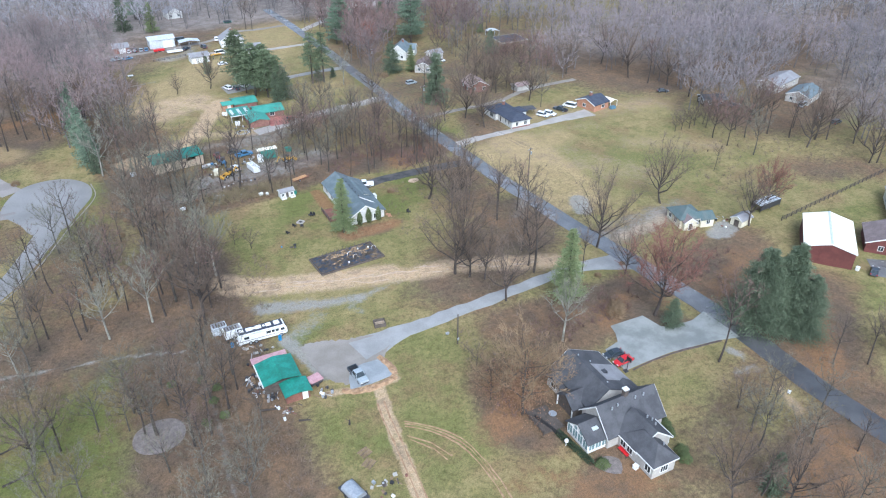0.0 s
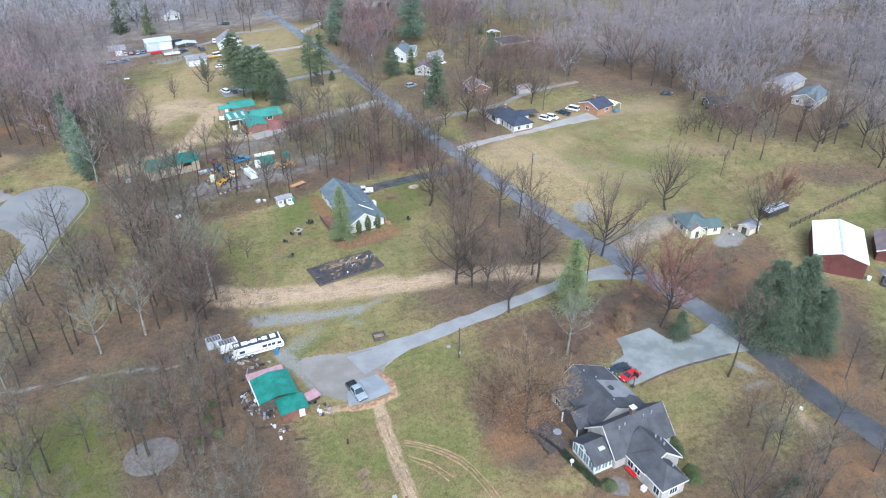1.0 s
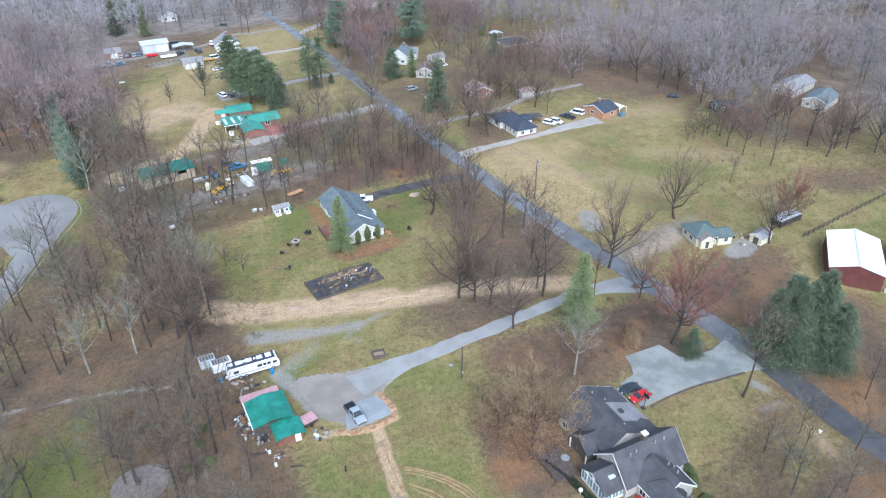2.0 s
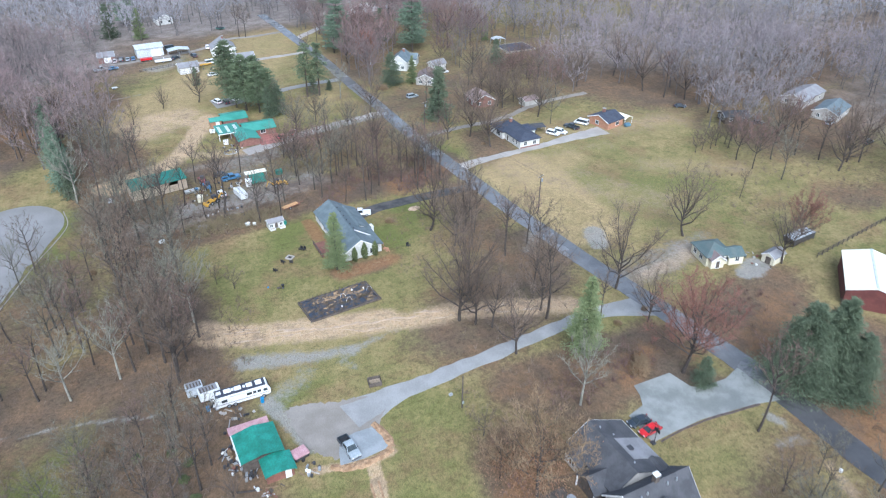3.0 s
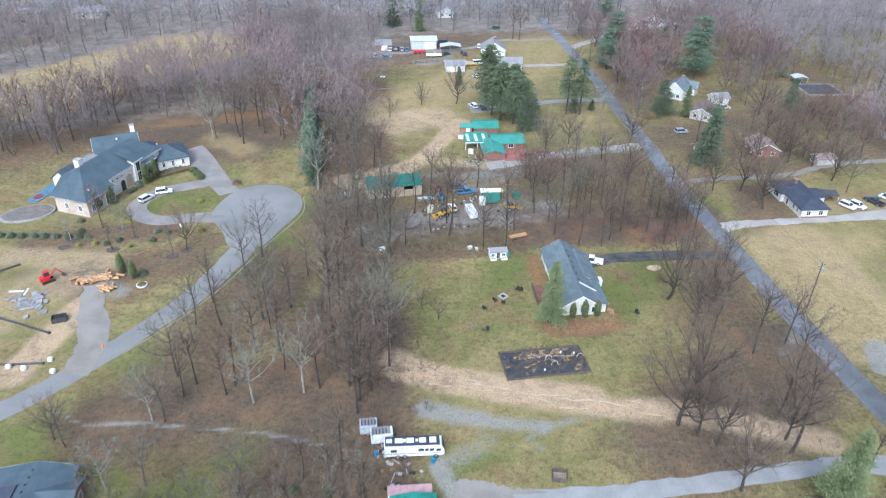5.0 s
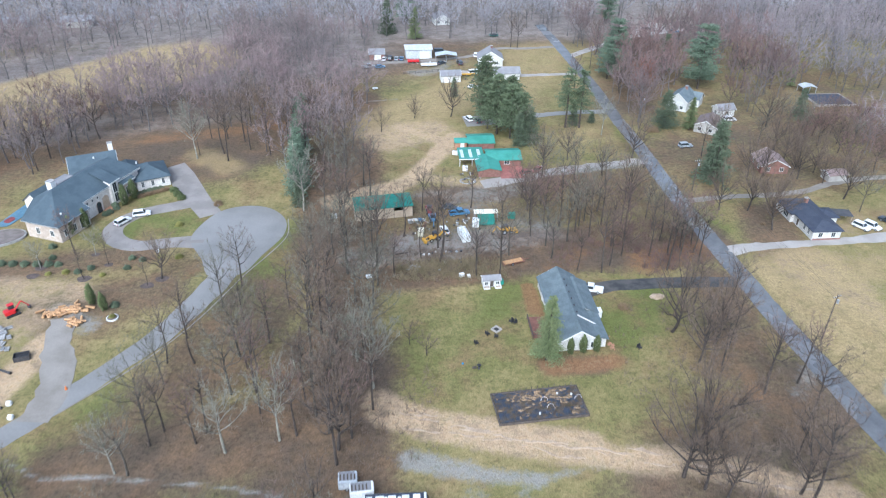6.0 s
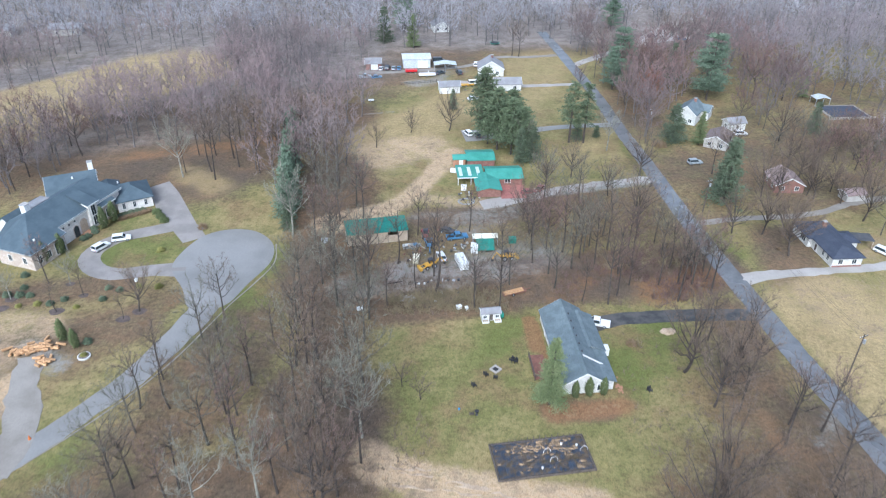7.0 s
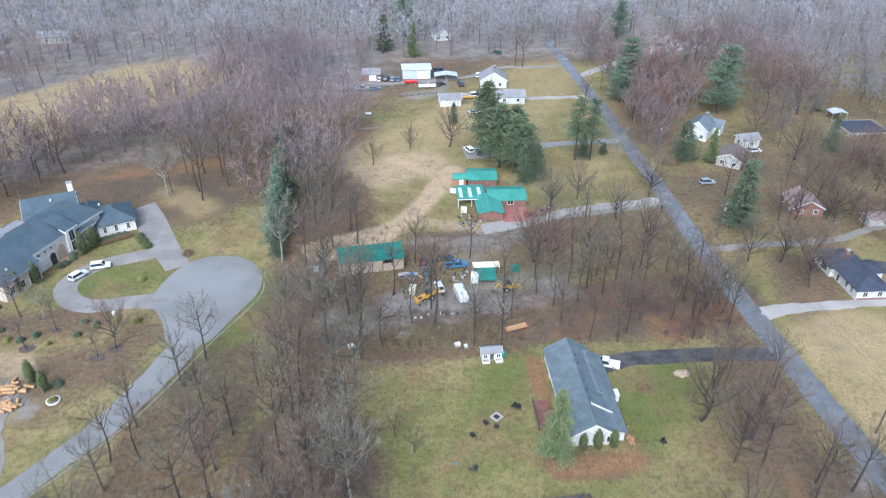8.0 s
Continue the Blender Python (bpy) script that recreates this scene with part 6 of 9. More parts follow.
# Teal-roofed yard: long open shed and the brick house behind
def teal_yard():
    s = thing("long_shed", 22.0, 229.4, 0, 8, "long shed with teal metal roof and pale boarded front", "shed")
    bm = bmesh.new()
    prism(bm, [(-3.3, 3.45), (3.2, 4.3), (3.2, 4.42), (-3.3, 3.57)], -8.1, 8.1)
    bm.transform(pose(0, 0, 0, 0, 0, 90))
    part("roof", bm, M["teal_dark"], s)
    for i in range(17):
        bm = boxes((-0.03, 0.03, -3.32, 3.22, 0, 0.07))
        bm.transform(pose(-8 + i, 0, 3.98, 7.45, 0, 0))
        part("seam", bm, M["teal_dark"], s)
    part("back_wall", boxes((-7.9, 7.9, 2.8, 3.0, 0, 4.1)), M["tan_wood"], s)
    for x in (-7.9, 7.8):
        part("side_wall", boxes((x - 0.1, x + 0.1, -2.95, 2.8, 0, 3.4)), M["tan_wood"], s)
    for i in range(6):
        part("front_panel", boxes((-7.9 + i * 2.63, -5.31 + i * 2.63, -3.05, -2.95, 0.15, 3.3 if i != 4 else 2.3)), M["tan_wood"], s, "pale boarded panel")
    for i in range(7):
        part("post", boxes((-7.95 + i * 2.63, -7.83 + i * 2.63, -3.12, -2.95, 0, 3.4)), M["dark_wood"], s)
    h = thing("house", 55, 263.8, 0, 0, "brick house with several bright teal metal roofs and a covered yard", "house")
    gable(h, -4.2, 4.4, 7.6, 15.2, 2.2, 0.9, "x", "brick", "teal_hazed", 0.3, trim=None)
    gable(h, 0.4, 11.0, -5.8, 2.4, 2.3, 1.2, "x", "brick", "teal_hazed", 0.4, trim=None)
    gable(h, -3.4, 3.4, -13.0, -3.0, 2.2, 0.8, "y", "brick", "teal_hazed", 0.4, trim=None)
    gable(h, -8.6, -4.8, 8.4, 12.0, 2.3, 0.7, "x", "brick_orange", "teal_hazed", 0.3, trim=None)
    bm = bmesh.new()
    prism(bm, [(-8.6, 2.5), (-0.4, 2.5), (-0.4, 2.62), (-8.6, 2.62)], -5.2, 3.8)
    part("canopy_roof", bm, M["teal_hazed"], h, "flat teal canopy with three pale skylights")
    for x in (-7.4, -4.7, -2.0):
        part("skylight", boxes((x - 0.5, x + 0.5, -4.0, 2.0, 2.63, 2.67)), M["skylight"], h)
    part("canopy_trim", boxes((-8.7, -0.3, -5.32, -5.2, 2.42, 2.65)), M["white_paint"], h)
    for x in (-8.4, -4.5, -0.7):
        for y in (-5.0, 3.5):
            part("post", boxes((x - 0.08, x + 0.08, y - 0.08, y + 0.08, 0, 2.5)), M["white_paint"], h)
    opening(h, 6.5, -5.82, 0.9, 1.6, 1.2, "s")
    opening(h, -6.2, 8.38, 0.1, 1.1, 2.0, "s", "door", "white_paint", "white_paint", 0)
    k = thing("market_canopy", 50.2, 222.6, 0, 0, "work shelter with teal side tarp and pale metal roof", "shelter")
    part("roof", boxes((-3.2, 3.4, 0.6, 3.0, 2.6, 2.72)), M["white_metal"], k)
    bm = bmesh.new()
    prism(bm, [(0.7, 2.5), (-2.6, 1.0), (-2.6, 0.9), (0.7, 2.4)], -2.2, 2.4)
    bm.transform(pose(0, 0, 0, 0, 0, 90))
    part("side_tarp", bm, M["teal_dark"], k)
    for x in (-3.0, 0.2, 3.2):
        for y in (0.7, 2.9):
            part("post", boxes((x - 0.06, x + 0.06, y - 0.06, y + 0.06, 0, 2.6)), M["steel"], k)


teal_yard()


# Far yard with a white warehouse
def simple_house(x, y, turn, w, l, h, rise, axis, wall, roof, label, name="house", category="house", wins=2, chim=False):
    t = thing(name, x, y, 0, turn, label, category)
    gable(t, -w / 2, w / 2, -l / 2, l / 2, h, rise, axis, wall, roof, 0.35)
    for i in range(wins):
        opening(t, -w / 2 + w * (i + 0.5) / wins, -l / 2 - 0.02, 0.9, 1.1, 1.2, "s")
        opening(t, -w / 2 - 0.02, -l / 2 + l * (i + 0.5) / wins, 0.9, 1.1, 1.2, "w")
    if chim:
        chimney(t, 0.6, l * 0.2, h, h + rise + 0.9)
    return t


w_h = simple_house(39.4, 374.4, 2, 11.6, 7.6, 4.0, 1.0, "x", "grey_metal", "grey_metal", "pale grey metal warehouse in a far yard", "warehouse", "warehouse", 0)
opening(w_h, 2.6, -3.82, 0.05, 4.0, 3.0, "s", "roller_door", "white_paint", "white_paint", 0)
g_h = simple_house(20.8, 372.6, 0, 6.6, 6.4, 2.6, 1.4, "x", "brick", "shingle_light", "small far garage with grey roof and white door", "garage", "garage", 0)
opening(g_h, 0.4, -3.22, 0.05, 2.8, 2.2, "s", "garage_door", "white_paint", "white_paint", 0)
s_h = simple_house(50.9, 341.3, 3, 8.0, 6.0, 2.8, 1.3, "x", "white_siding", "shingle_light", "white far shed with pale grey roof", "shed", "shed", 0)
opening(s_h, -1.6, -3.02, 0.05, 2.2, 2.1, "s", "door", "white_paint", "white_paint", 0)
simple_house(70.4, 362.5, -4, 10.5, 8.6, 3.2, 3.2, "y", "white_siding", "shingle_light", "white far house with steep grey roof", chim=True)
simple_house(74.5, 343.0, 0, 10.5, 6.0, 2.8, 1.8, "x", "white_siding", "shingle_light", "white far cottage half hidden by pines")
simple_house(136.4, 307.0, -38, 7.4, 10.6, 3.9, 2.8, "y", "white_siding", "shingle_blue", "two-storey white house with slate-grey roof", chim=True)
simple_house(142.2, 308.8, -38, 5.2, 5.2, 3.2, 1.8, "x", "white_siding", "shingle_blue", "white side wing of a slate-roofed house", "house_wing")
simple_house(149.2, 297.6, 10, 6.4, 4.6, 2.8, 1.4, "x", "white_siding", "shingle_light", "small white outbuilding with grey roof", "outbuilding", "outbuilding", 1)
simple_house(138.0, 284.4, -35, 7.5, 9.5, 2.8, 1.8, "y", "grey_siding", "shingle_brown", "low house with brown-grey shingled roof")
simple_house(145.4, 252.4, -6, 8.5, 9.0, 2.6, 2.2, "y", "brick", "shingle_pink", "brick cottage with faded pinkish roof")
simple_house(162, 243.5, 5, 6, 4, 2.2, 0.8, "x", "grey_siding", "shingle_pink", "small pinkish shed under bare trees", "shed", "shed", 0)
simple_house(258, 183, 20, 14, 9, 3.0, 1.8, "x", "grey_siding", "shingle_blue", "pale grey-roofed far house among trees")
simple_house(262, 199, 15, 18, 9, 3.0, 1.6, "x", "grey_siding", "shingle_light", "long far outbuilding with pale grey roof", "outbuilding", "outbuilding", 2)
simple_house(220.9, 195.5, -20, 9, 6, 2.6, 1.2, "x", "dark_wood", "shingle_grey", "far grey-roofed house behind trees")
simple_house(54, 430, 8, 8, 8, 3.0, 2.2, "y", "white_siding", "shingle_light", "far white house in winter woods")
simple_house(-128, 432, 10, 14, 9, 3.0, 1.8, "x", "grey_siding", "shingle_light", "far pale grey building in winter woods")
simple_house(-158, 430, 4, 12, 8, 3.0, 1.8, "x", "grey_siding", "shingle_light", "far pale grey building in winter woods")

# Open roof on posts in the far yard
for cx, cy, cw, cl, rf, lb in ((51.5, 368.5, 9.6, 5.0, "grey_metal", "open vehicle shelter with pale metal roof"), (193.5, 320, 6, 4.5, "grey_metal", "pale-topped garden pavilion on lawn")):
    c = thing("shelter", cx, cy, 0, 0, lb, "shelter")
    bm = bmesh.new()
    prism(bm, [(-cw / 2, 2.5), (0, 3.2), (cw / 2, 2.5), (cw / 2, 2.62), (0, 3.32), (-cw / 2, 2.62)], -cl / 2, cl / 2)
    part("roof", bm, M[rf], c)
    for x in (-cw / 2 + 0.2, 0, cw / 2 - 0.2):
        for y in (-cl / 2 + 0.2, cl / 2 - 0.2):
            part("post", boxes((x - 0.07, x + 0.07, y - 0.07, y + 0.07, 0, 2.5)), M["steel"], c)


# Large hipped house by the cul-de-sac
def board(p, q, up, out=0.07):
    """A level or sloping board from p to q, as tall as up, hanging below the line."""
    p, q = Vector(p), Vector(q)
    n = (q - p).cross(Vector((0, 0, 1))).normalized() * out
    bm = bmesh.new()
    a = [bm.verts.new(v) for v in (p, q, q - Vector((0, 0, up)), p - Vector((0, 0, up)))]
    b = [bm.verts.new(v.co + n) for v in a]
    bm.faces.new(a), bm.faces.new(b[::-1])
    for k in range(4):
        bm.faces.new((a[k], b[k], b[(k + 1) % 4], a[(k + 1) % 4]))
    bmesh.ops.recalc_face_normals(bm, faces=bm.faces[:])
    return bm


def roof_shell(corners, tops, faces, thick=0.2):
    """Sloping roof planes with a closed underside."""
    bm = bmesh.new()
    up = [bm.verts.new(v) for v in corners + tops]
    dn = [bm.verts.new((x, y, z - thick)) for x, y, z in corners + tops]
    n = len(corners)
    for f in faces:
        bm.faces.new([up[k] for k in f])
        bm.faces.new([dn[k] for k in reversed(f)])
    for k in range(n):
        bm.faces.new((up[k], dn[k], dn[(k + 1) % n], up[(k + 1) % n]))
    bmesh.ops.recalc_face_normals(bm, faces=bm.faces[:])
    return bm


def lean_to(parent, x0, x1, y0, z0, y1, z1, trim=0.35):
    bm = bmesh.new()
    prism(bm, [(y0, z0), (y1, z1), (y1, z1 + 0.2), (y0, z0 + 0.2)], -x1, -x0)
    bm.transform(pose(0, 0, 0, 0, 0, 90))
    part("roof", bm, M["shingle_slate"], parent)
    part("fascia", boxes((x0, x1, y0 - 0.08, y0, z0 + 0.22 - trim, z0 + 0.22)), M["white_paint"], parent)


def mansion():
    h = thing("mansion", -60, 236, 0, 67, "large cream stucco house with sprawling blue-grey shingled roofs", "house")
    # One long roof, hipped at both ends, running lower over the stone end
    corners = [(-16.9, -6.3, 4.9), (-5.2, -6.3, 4.9), (-5.2, -4.1, 6.0), (18.4, -4.1, 6.0), (18.4, 10.5, 6.0), (-7.2, 10.5, 6.0), (-16.9, 5.8, 4.9)]
    part("roof", roof_shell(corners, [(-7.2, 3.2, 9.7), (14.4, 3.2, 9.7)], [(0, 1, 2, 3, 8, 7), (3, 4, 8), (4, 5, 7, 8), (5, 6, 7), (6, 0, 7)]), M["shingle_slate"], h)
    part("fascia", board((-5.2, -6.3, 4.92), (-16.9, -6.3, 4.92), 0.25), M["white_paint"], h)
    part("fascia", board((-16.9, -6.3, 4.92), (-16.9, 5.8, 4.92), 0.25), M["white_paint"], h)
    part("fascia", board((-5.2, -4.1, 6.02), (-5.2, -6.3, 4.92), 0.3), M["white_paint"], h)
    part("fascia", board((5.0, -4.1, 6.04), (-5.2, -4.1, 6.04), 0.5), M["white_paint"], h)
    part("fascia", board((18.4, -4.1, 6.04), (8.4, -4.1, 6.04), 0.55, 0.1), M["white_paint"], h)
    part("fascia", board((18.4, 10.5, 6.02), (18.4, -4.1, 6.02), 0.3), M["white_paint"], h)
    part("wall", boxes((-16.2, -5.6, -5.6, 5.2, 0, 4.85)), M["tan_stone"], h)
    part("wall", boxes((-5.6, 17.6, -3.5, 9.6, 0, 6.0)), M["stucco"], h)
    # Entrance tower with a tall window, and a stone bay
    part("tower", boxes((5.2, 8.2, -4.4, -0.5, 0, 7.0)), M["stucco"], h)
    lean_to(h, 4.7, 8.7, -4.95, 6.95, 1.6, 9.1)
    part("bay", boxes((9.0, 13.6, -4.7, -3.4, 0, 4.7)), M["tan_stone"], h)
    lean_to(h, 8.6, 14.2, -5.3, 4.7, -3.5, 5.5)
    opening(h, 6.7, -4.42, 0.7, 1.5, 2.6, "s", bars=1)
    opening(h, 6.7, -4.42, 3.6, 1.5, 2.8, "s", bars=1)
    opening(h, 11.3, -4.72, 0.9, 1.8, 2.4, "s", bars=2)

    def arch(x, y, w, hh, mat_in):
        """A round-headed opening with a stone surround."""
        for k, m_, d in ((0.22, "tan_stone", 0.1), (0.0, mat_in, 0.16)):
            r_ = w / 2 + k
            outline = [(x - r_, 0.05), (x + r_, 0.05)] + [(x + r_ * math.cos(t_), hh - w / 2 + r_ * math.sin(t_)) for t_ in [math.pi * i_ / 10 for i_ in range(11)]]
            bm_ = bmesh.new()
            prism(bm_, outline, y - d, y)
            part("arch_surround" if k else "arch_door", bm_, M[m_], h)

    arch(0.4, -3.5, 1.6, 3.2, "glass")
    arch(3.2, -3.5, 2.2, 3.8, "tan_wood")
    for x in (-3.4, -1.4, 0.6):
        opening(h, x, -3.52, 4.3, 0.6, 0.6, "s", bars=0)
    part("porch_step", boxes((1.6, 5.0, -6.2, -3.7, 0, 0.25)), M["brick_orange"], h)
    # Openings of the stone end
    for x in (-14.2, -11.2):
        opening(h, x, -5.62, 1.2, 1.1, 1.8, "s")
    opening(h, -7.6, -5.62, 0.5, 3.0, 3.2, "s", bars=2)
    for y in (-3, 1.5):
        opening(h, -16.22, y, 1.6, 1.0, 1.6, "w")
    chimney(h, -4.4, 6.0, 7.0, 10.4, "white_paint", 1.7)
    vents(h, [(-12.5, -3.6, 6.3)], "white_paint", 0.28)
    part("dormer", boxes((-1.5, 4.0, 6.6, 9.6, 5.6, 8.1)), M["shingle_light"], h)
    gable(h, -7.6, 3.0, 8.0, 13.6, 4.9, 2.4, "x", "stucco", "shingle_slate", right=False)
    g = thing("garage_wing", -47.4, 254.6, 0, 24, "cream stucco garage wing with blue-grey roof", "house wing")
    hip(g, -5.0, 4.3, -5.6, 5.2, 3.1, 2.7, "stucco", "shingle_slate")
    hip(g, -8.6, -3.0, -1.5, 7.5, 3.6, 2.6, "stucco", "shingle_slate")
    for x in (-3.4, -0.6, 2.4):
        opening(g, x, -5.62, 0.9, 0.7, 1.7, "s")
    vents(g, [(-3.2, 3.6, 5.0)], "white_paint", 0.22)
    b = thing("rear_wing", -63.6, 254.8, 0, 20, "rear wing of a stucco house with blue-grey roof", "house wing")
    gable(b, -6.2, 6.4, -5.0, 5.4, 5.4, 3.4, "x", "stucco", "shingle_slate")
    chimney(b, 5.6, 2.4, 6.0, 10.6, "white_paint", 1.3)
    vents(b, [(0.6, -1.6, 8.3)], "white_paint", 0.25)
    c = thing("ground_tarpaulin", -78.4, 235.6, 0, 72, "faded blue tarpaulin spread on a patio, with a red mat", "tarpaulin")
    bm = slab(closed_curve([(-7, -1.6), (-2, -2.1), (4, -1.7), (7.4, -0.9), (7, 1.6), (2, 2.0), (-4, 1.6), (-7.2, 1.2)], 1.0), 0.05, 0.22)
    part("sheet", bm, M["tarp_blue"], c)
    part("mat", slab(closed_curve([(-5.6, -0.9), (-3.2, -1.1), (-2.6, 0.6), (-5.2, 0.9)], 0.5), 0.225, 0.32), M["maroon_paint"], c, "red mat")
    p = thing("pool_cover", -78.5, 221.5, 0, 20, "dark covered swimming pool with curved stone wall", "pool")
    n = 20
    ring = [(6.5 * math.cos(2 * math.pi * i / n), 4.0 * math.sin(2 * math.pi * i / n)) for i in range(n)]
    part("wall", slab([(x * 1.08, y * 1.08) for x, y in ring], 0, 0.6), M["stone"], p)
    part("cover", slab(ring, 0.6, 0.68), M["mulch"], p)


mansion()


# Brick house with blue-grey roof on the near lawn
def brick_house():
    h = thing("house", -38.3, 117, 0, 0, "red-brick house with slate-blue shingled roof on a lawn", "house")
    gable(h, -7.2, 4.8, -12.0, 10.2, 3.3, 1.1, "y", "brick", "shingle_slate", 0.5)
    gable(h, 0.5, 6.4, 1.5, 7.5, 3.2, 1.0, "x", "brick", "shingle_slate", 0.45, left=False)
    gable(h, 1.0, 7.4, -7.6, -1.0, 3.1, 1.0, "x", "brick", "shingle_slate", 0.45, left=False)
    for y, x in ((3.4, 6.42), (5.6, 6.42), (-4.2, 7.42)):
        opening(h, x, y, 0.9, 1.1, 1.4, "e")
    for x in (-3.5, 0.5, 4.0):
        opening(h, x, 10.22, 0.9, 1.3, 1.4, "n")
    vents(h, [(-1.5, 8.8 - 1.5 * i, 4.55) for i in range(7)], "dark_metal", 0.2)
    bm = boxes((-1.6, 1.6, -4.0, 4.0, 0, 0.08))
    bm.transform(pose(-4.4, 2.0, 4.26, 0, -10.4, 0))
    part("solar_panel", bm, M["shingle_navy"], h, "dark solar panel on the roof")


brick_house()


# Small playhouse shed at the wood's edge
def playhouse():
    h = thing("playhouse", 47.5, 193.0, 0, 4, "white play shed with grey roof and small porches", "shed")
    gable(h, -2.3, 2.3, -0.9, 1.5, 1.9, 0.7, "x", "white_siding", "shingle_light", 0.2)
    opening(h, 0, -0.92, 0.05, 0.9, 1.7, "s", "door", "white_paint", "dark_wood", 0)
    for x in (-1.5, 1.5):
        opening(h, x, -0.92, 0.7, 0.8, 0.8, "s")
        part("porch_floor", boxes((x - 0.8, x + 0.8, -2.3, -1.0, 0.1, 0.2)), M["tan_wood"], h)
        part("porch_rail", boxes((x - 0.8, x + 0.8, -2.35, -2.25, 0.2, 0.7), (x - 0.85, x - 0.75, -2.3, -1.0, 0.2, 0.7), (x + 0.75, x + 0.85, -2.3, -1.0, 0.2, 0.7)), M["white_paint"], h)
    part("side_tarp", bevelled(boxes((2.4, 3.3, -0.9, 1.0, 0, 1.5)), 0.3, 2), M["teal_metal"], h)
    h.matrix_basis = h.matrix_basis @ Matrix.Diagonal((0.92, 0.92, 0.95, 1))


playhouse()


# ---- vehicles ----
def wheel(parent, x, y, r=0.36, w=0.24):
    s = 1 if y > 0 else -1
    t = part("wheel", tubed((x, y - s * w, r), (x, y, r), r, n=14), M["black"], parent)
    part("rim", tubed((x, y - s * 0.05, r), (x, y + s * 0.015, r), r * 0.58, n=10), M["steel"], t)


def frustum(x0, x1, y0, y1, z0, a0, a1, b0, b1, z1):
    bm = bmesh.new()
    lo = [bm.verts.new(v) for v in ((x0, y0, z0), (x1, y0, z0), (x1, y1, z0), (x0, y1, z0))]
    hi = [bm.verts.new(v) for v in ((a0, b0, z1), (a1, b0, z1), (a1, b1, z1), (a0, b1, z1))]
    bm.faces.new(lo[::-1])
    bm.faces.new(hi)
    for i in range(4):
        bm.faces.new((lo[i], lo[(i + 1) % 4], hi[(i + 1) % 4], hi[i]))
    return bm


def vehicle(kind, x, y, turn, paint, label, bed=None):
    """A parked vehicle whose front points along its own x."""
    L, W, belt, top, c0, c1, t0, t1 = {"sedan": (4.6, 1.8, 0.92, 1.42, -1.75, 1.15, -1.1, 0.35), "suv": (4.8, 1.9, 1.08, 1.75, -2.25, 1.1, -2.0, 0.5),
                                       "pickup": (5.8, 2.0, 1.12, 1.85, -0.75, 1.45, -0.55, 0.75), "van": (5.4, 2.0, 1.15, 2.05, -2.6, 1.9, -2.5, 1.2)}[kind]
    name = {"sedan": "car", "suv": "car", "pickup": "pickup_truck", "van": "van"}[kind]
    v = thing(name, x, y, 0, turn, label, {"car": "car", "pickup_truck": "pickup", "van": "van"}[name])
    h = L / 2
    bm = bmesh.new()
    if kind == "pickup":
        prism(bm, [(c0, 0.42), (h - 0.1, 0.42), (h, 0.7), (h - 0.05, 1.0), (c1 + 0.1, belt), (c0, belt)], -W / 2, W / 2)
        bevelled(bm, 0.06, 1)
        part("body", bm, M[paint], v)
        tray = part("bed", boxes((-h, c0 - 0.03, -W / 2, W / 2, 0.45, 0.6), (-h, c0 - 0.03, -W / 2, -W / 2 + 0.12, 0.6, belt), (-h, c0 - 0.03, W / 2 - 0.12, W / 2, 0.6, belt), (-h, -h + 0.1, -W / 2 + 0.12, W / 2 - 0.12, 0.6, belt)), M[paint if bed in (None, "covered") else bed], v)
        if bed == "covered":
            part("bed_cover", bevelled(boxes((-h + 0.02, c0 - 0.04, -W / 2 + 0.05, W / 2 - 0.05, belt, belt + 0.08)), 0.03, 1), M[paint], tray)
        part("bed_liner", boxes((-h + 0.11, c0 - 0.05, -W / 2 + 0.13, W / 2 - 0.13, 0.6, 0.64)), M["black"], tray)
    else:
        tail = -h + (0.25 if kind == "sedan" else 0.05)
        prism(bm, [(-h, 0.4), (h - 0.1, 0.4), (h, 0.62), (h - 0.08, belt - 0.2), (c1, belt), (c0, belt), (tail, belt - 0.08), (-h, 0.65)], -W / 2, W / 2)
        bevelled(bm, 0.06, 1)
        part("body", bm, M[paint], v)
    cab = part("cabin_glass", frustum(c0, c1, -W / 2 + 0.04, W / 2 - 0.04, belt, t0, t1, -W / 2 + 0.2, W / 2 - 0.2, top), M["glass"], v)
    part("roof", bevelled(boxes((t0 - 0.04, t1 + 0.04, -W / 2 + 0.17, W / 2 - 0.17, top - 0.02, top + 0.06)), 0.03, 1), M[paint], v)
    for s in (-1, 1):
        part("pillar", tubed((c0 + 0.03, s * (W / 2 - 0.05), belt), (t0, s * (W / 2 - 0.19), top), 0.06, n=5), M[paint], v)
        part("pillar", tubed((c1 - 0.05, s * (W / 2 - 0.05), belt), (t1, s * (W / 2 - 0.19), top), 0.05, n=5), M[paint], v)
        for px_ in (h * 0.62, -h * 0.6):
            wheel(v, px_, s * (W / 2 + 0.01), 0.4 if kind == "pickup" else 0.35)
        part("headlight", boxes((h - 0.12, h + 0.01, s * W * 0.36 - 0.2, s * W * 0.36 + 0.2, 0.66, 0.84)), M["lamp_clear"], v)
        part("taillight", boxes((-h - 0.01, -h + 0.08, s * W * 0.4 - 0.13, s * W * 0.4 + 0.13, 0.68, 0.95)), M["lamp_red"], v)
        part("mirror", boxes((c1 - 0.35, c1 - 0.2, s * (W / 2 + 0.09) - 0.09, s * (W / 2 + 0.09) + 0.09, belt, belt + 0.16)), M["black"], v)
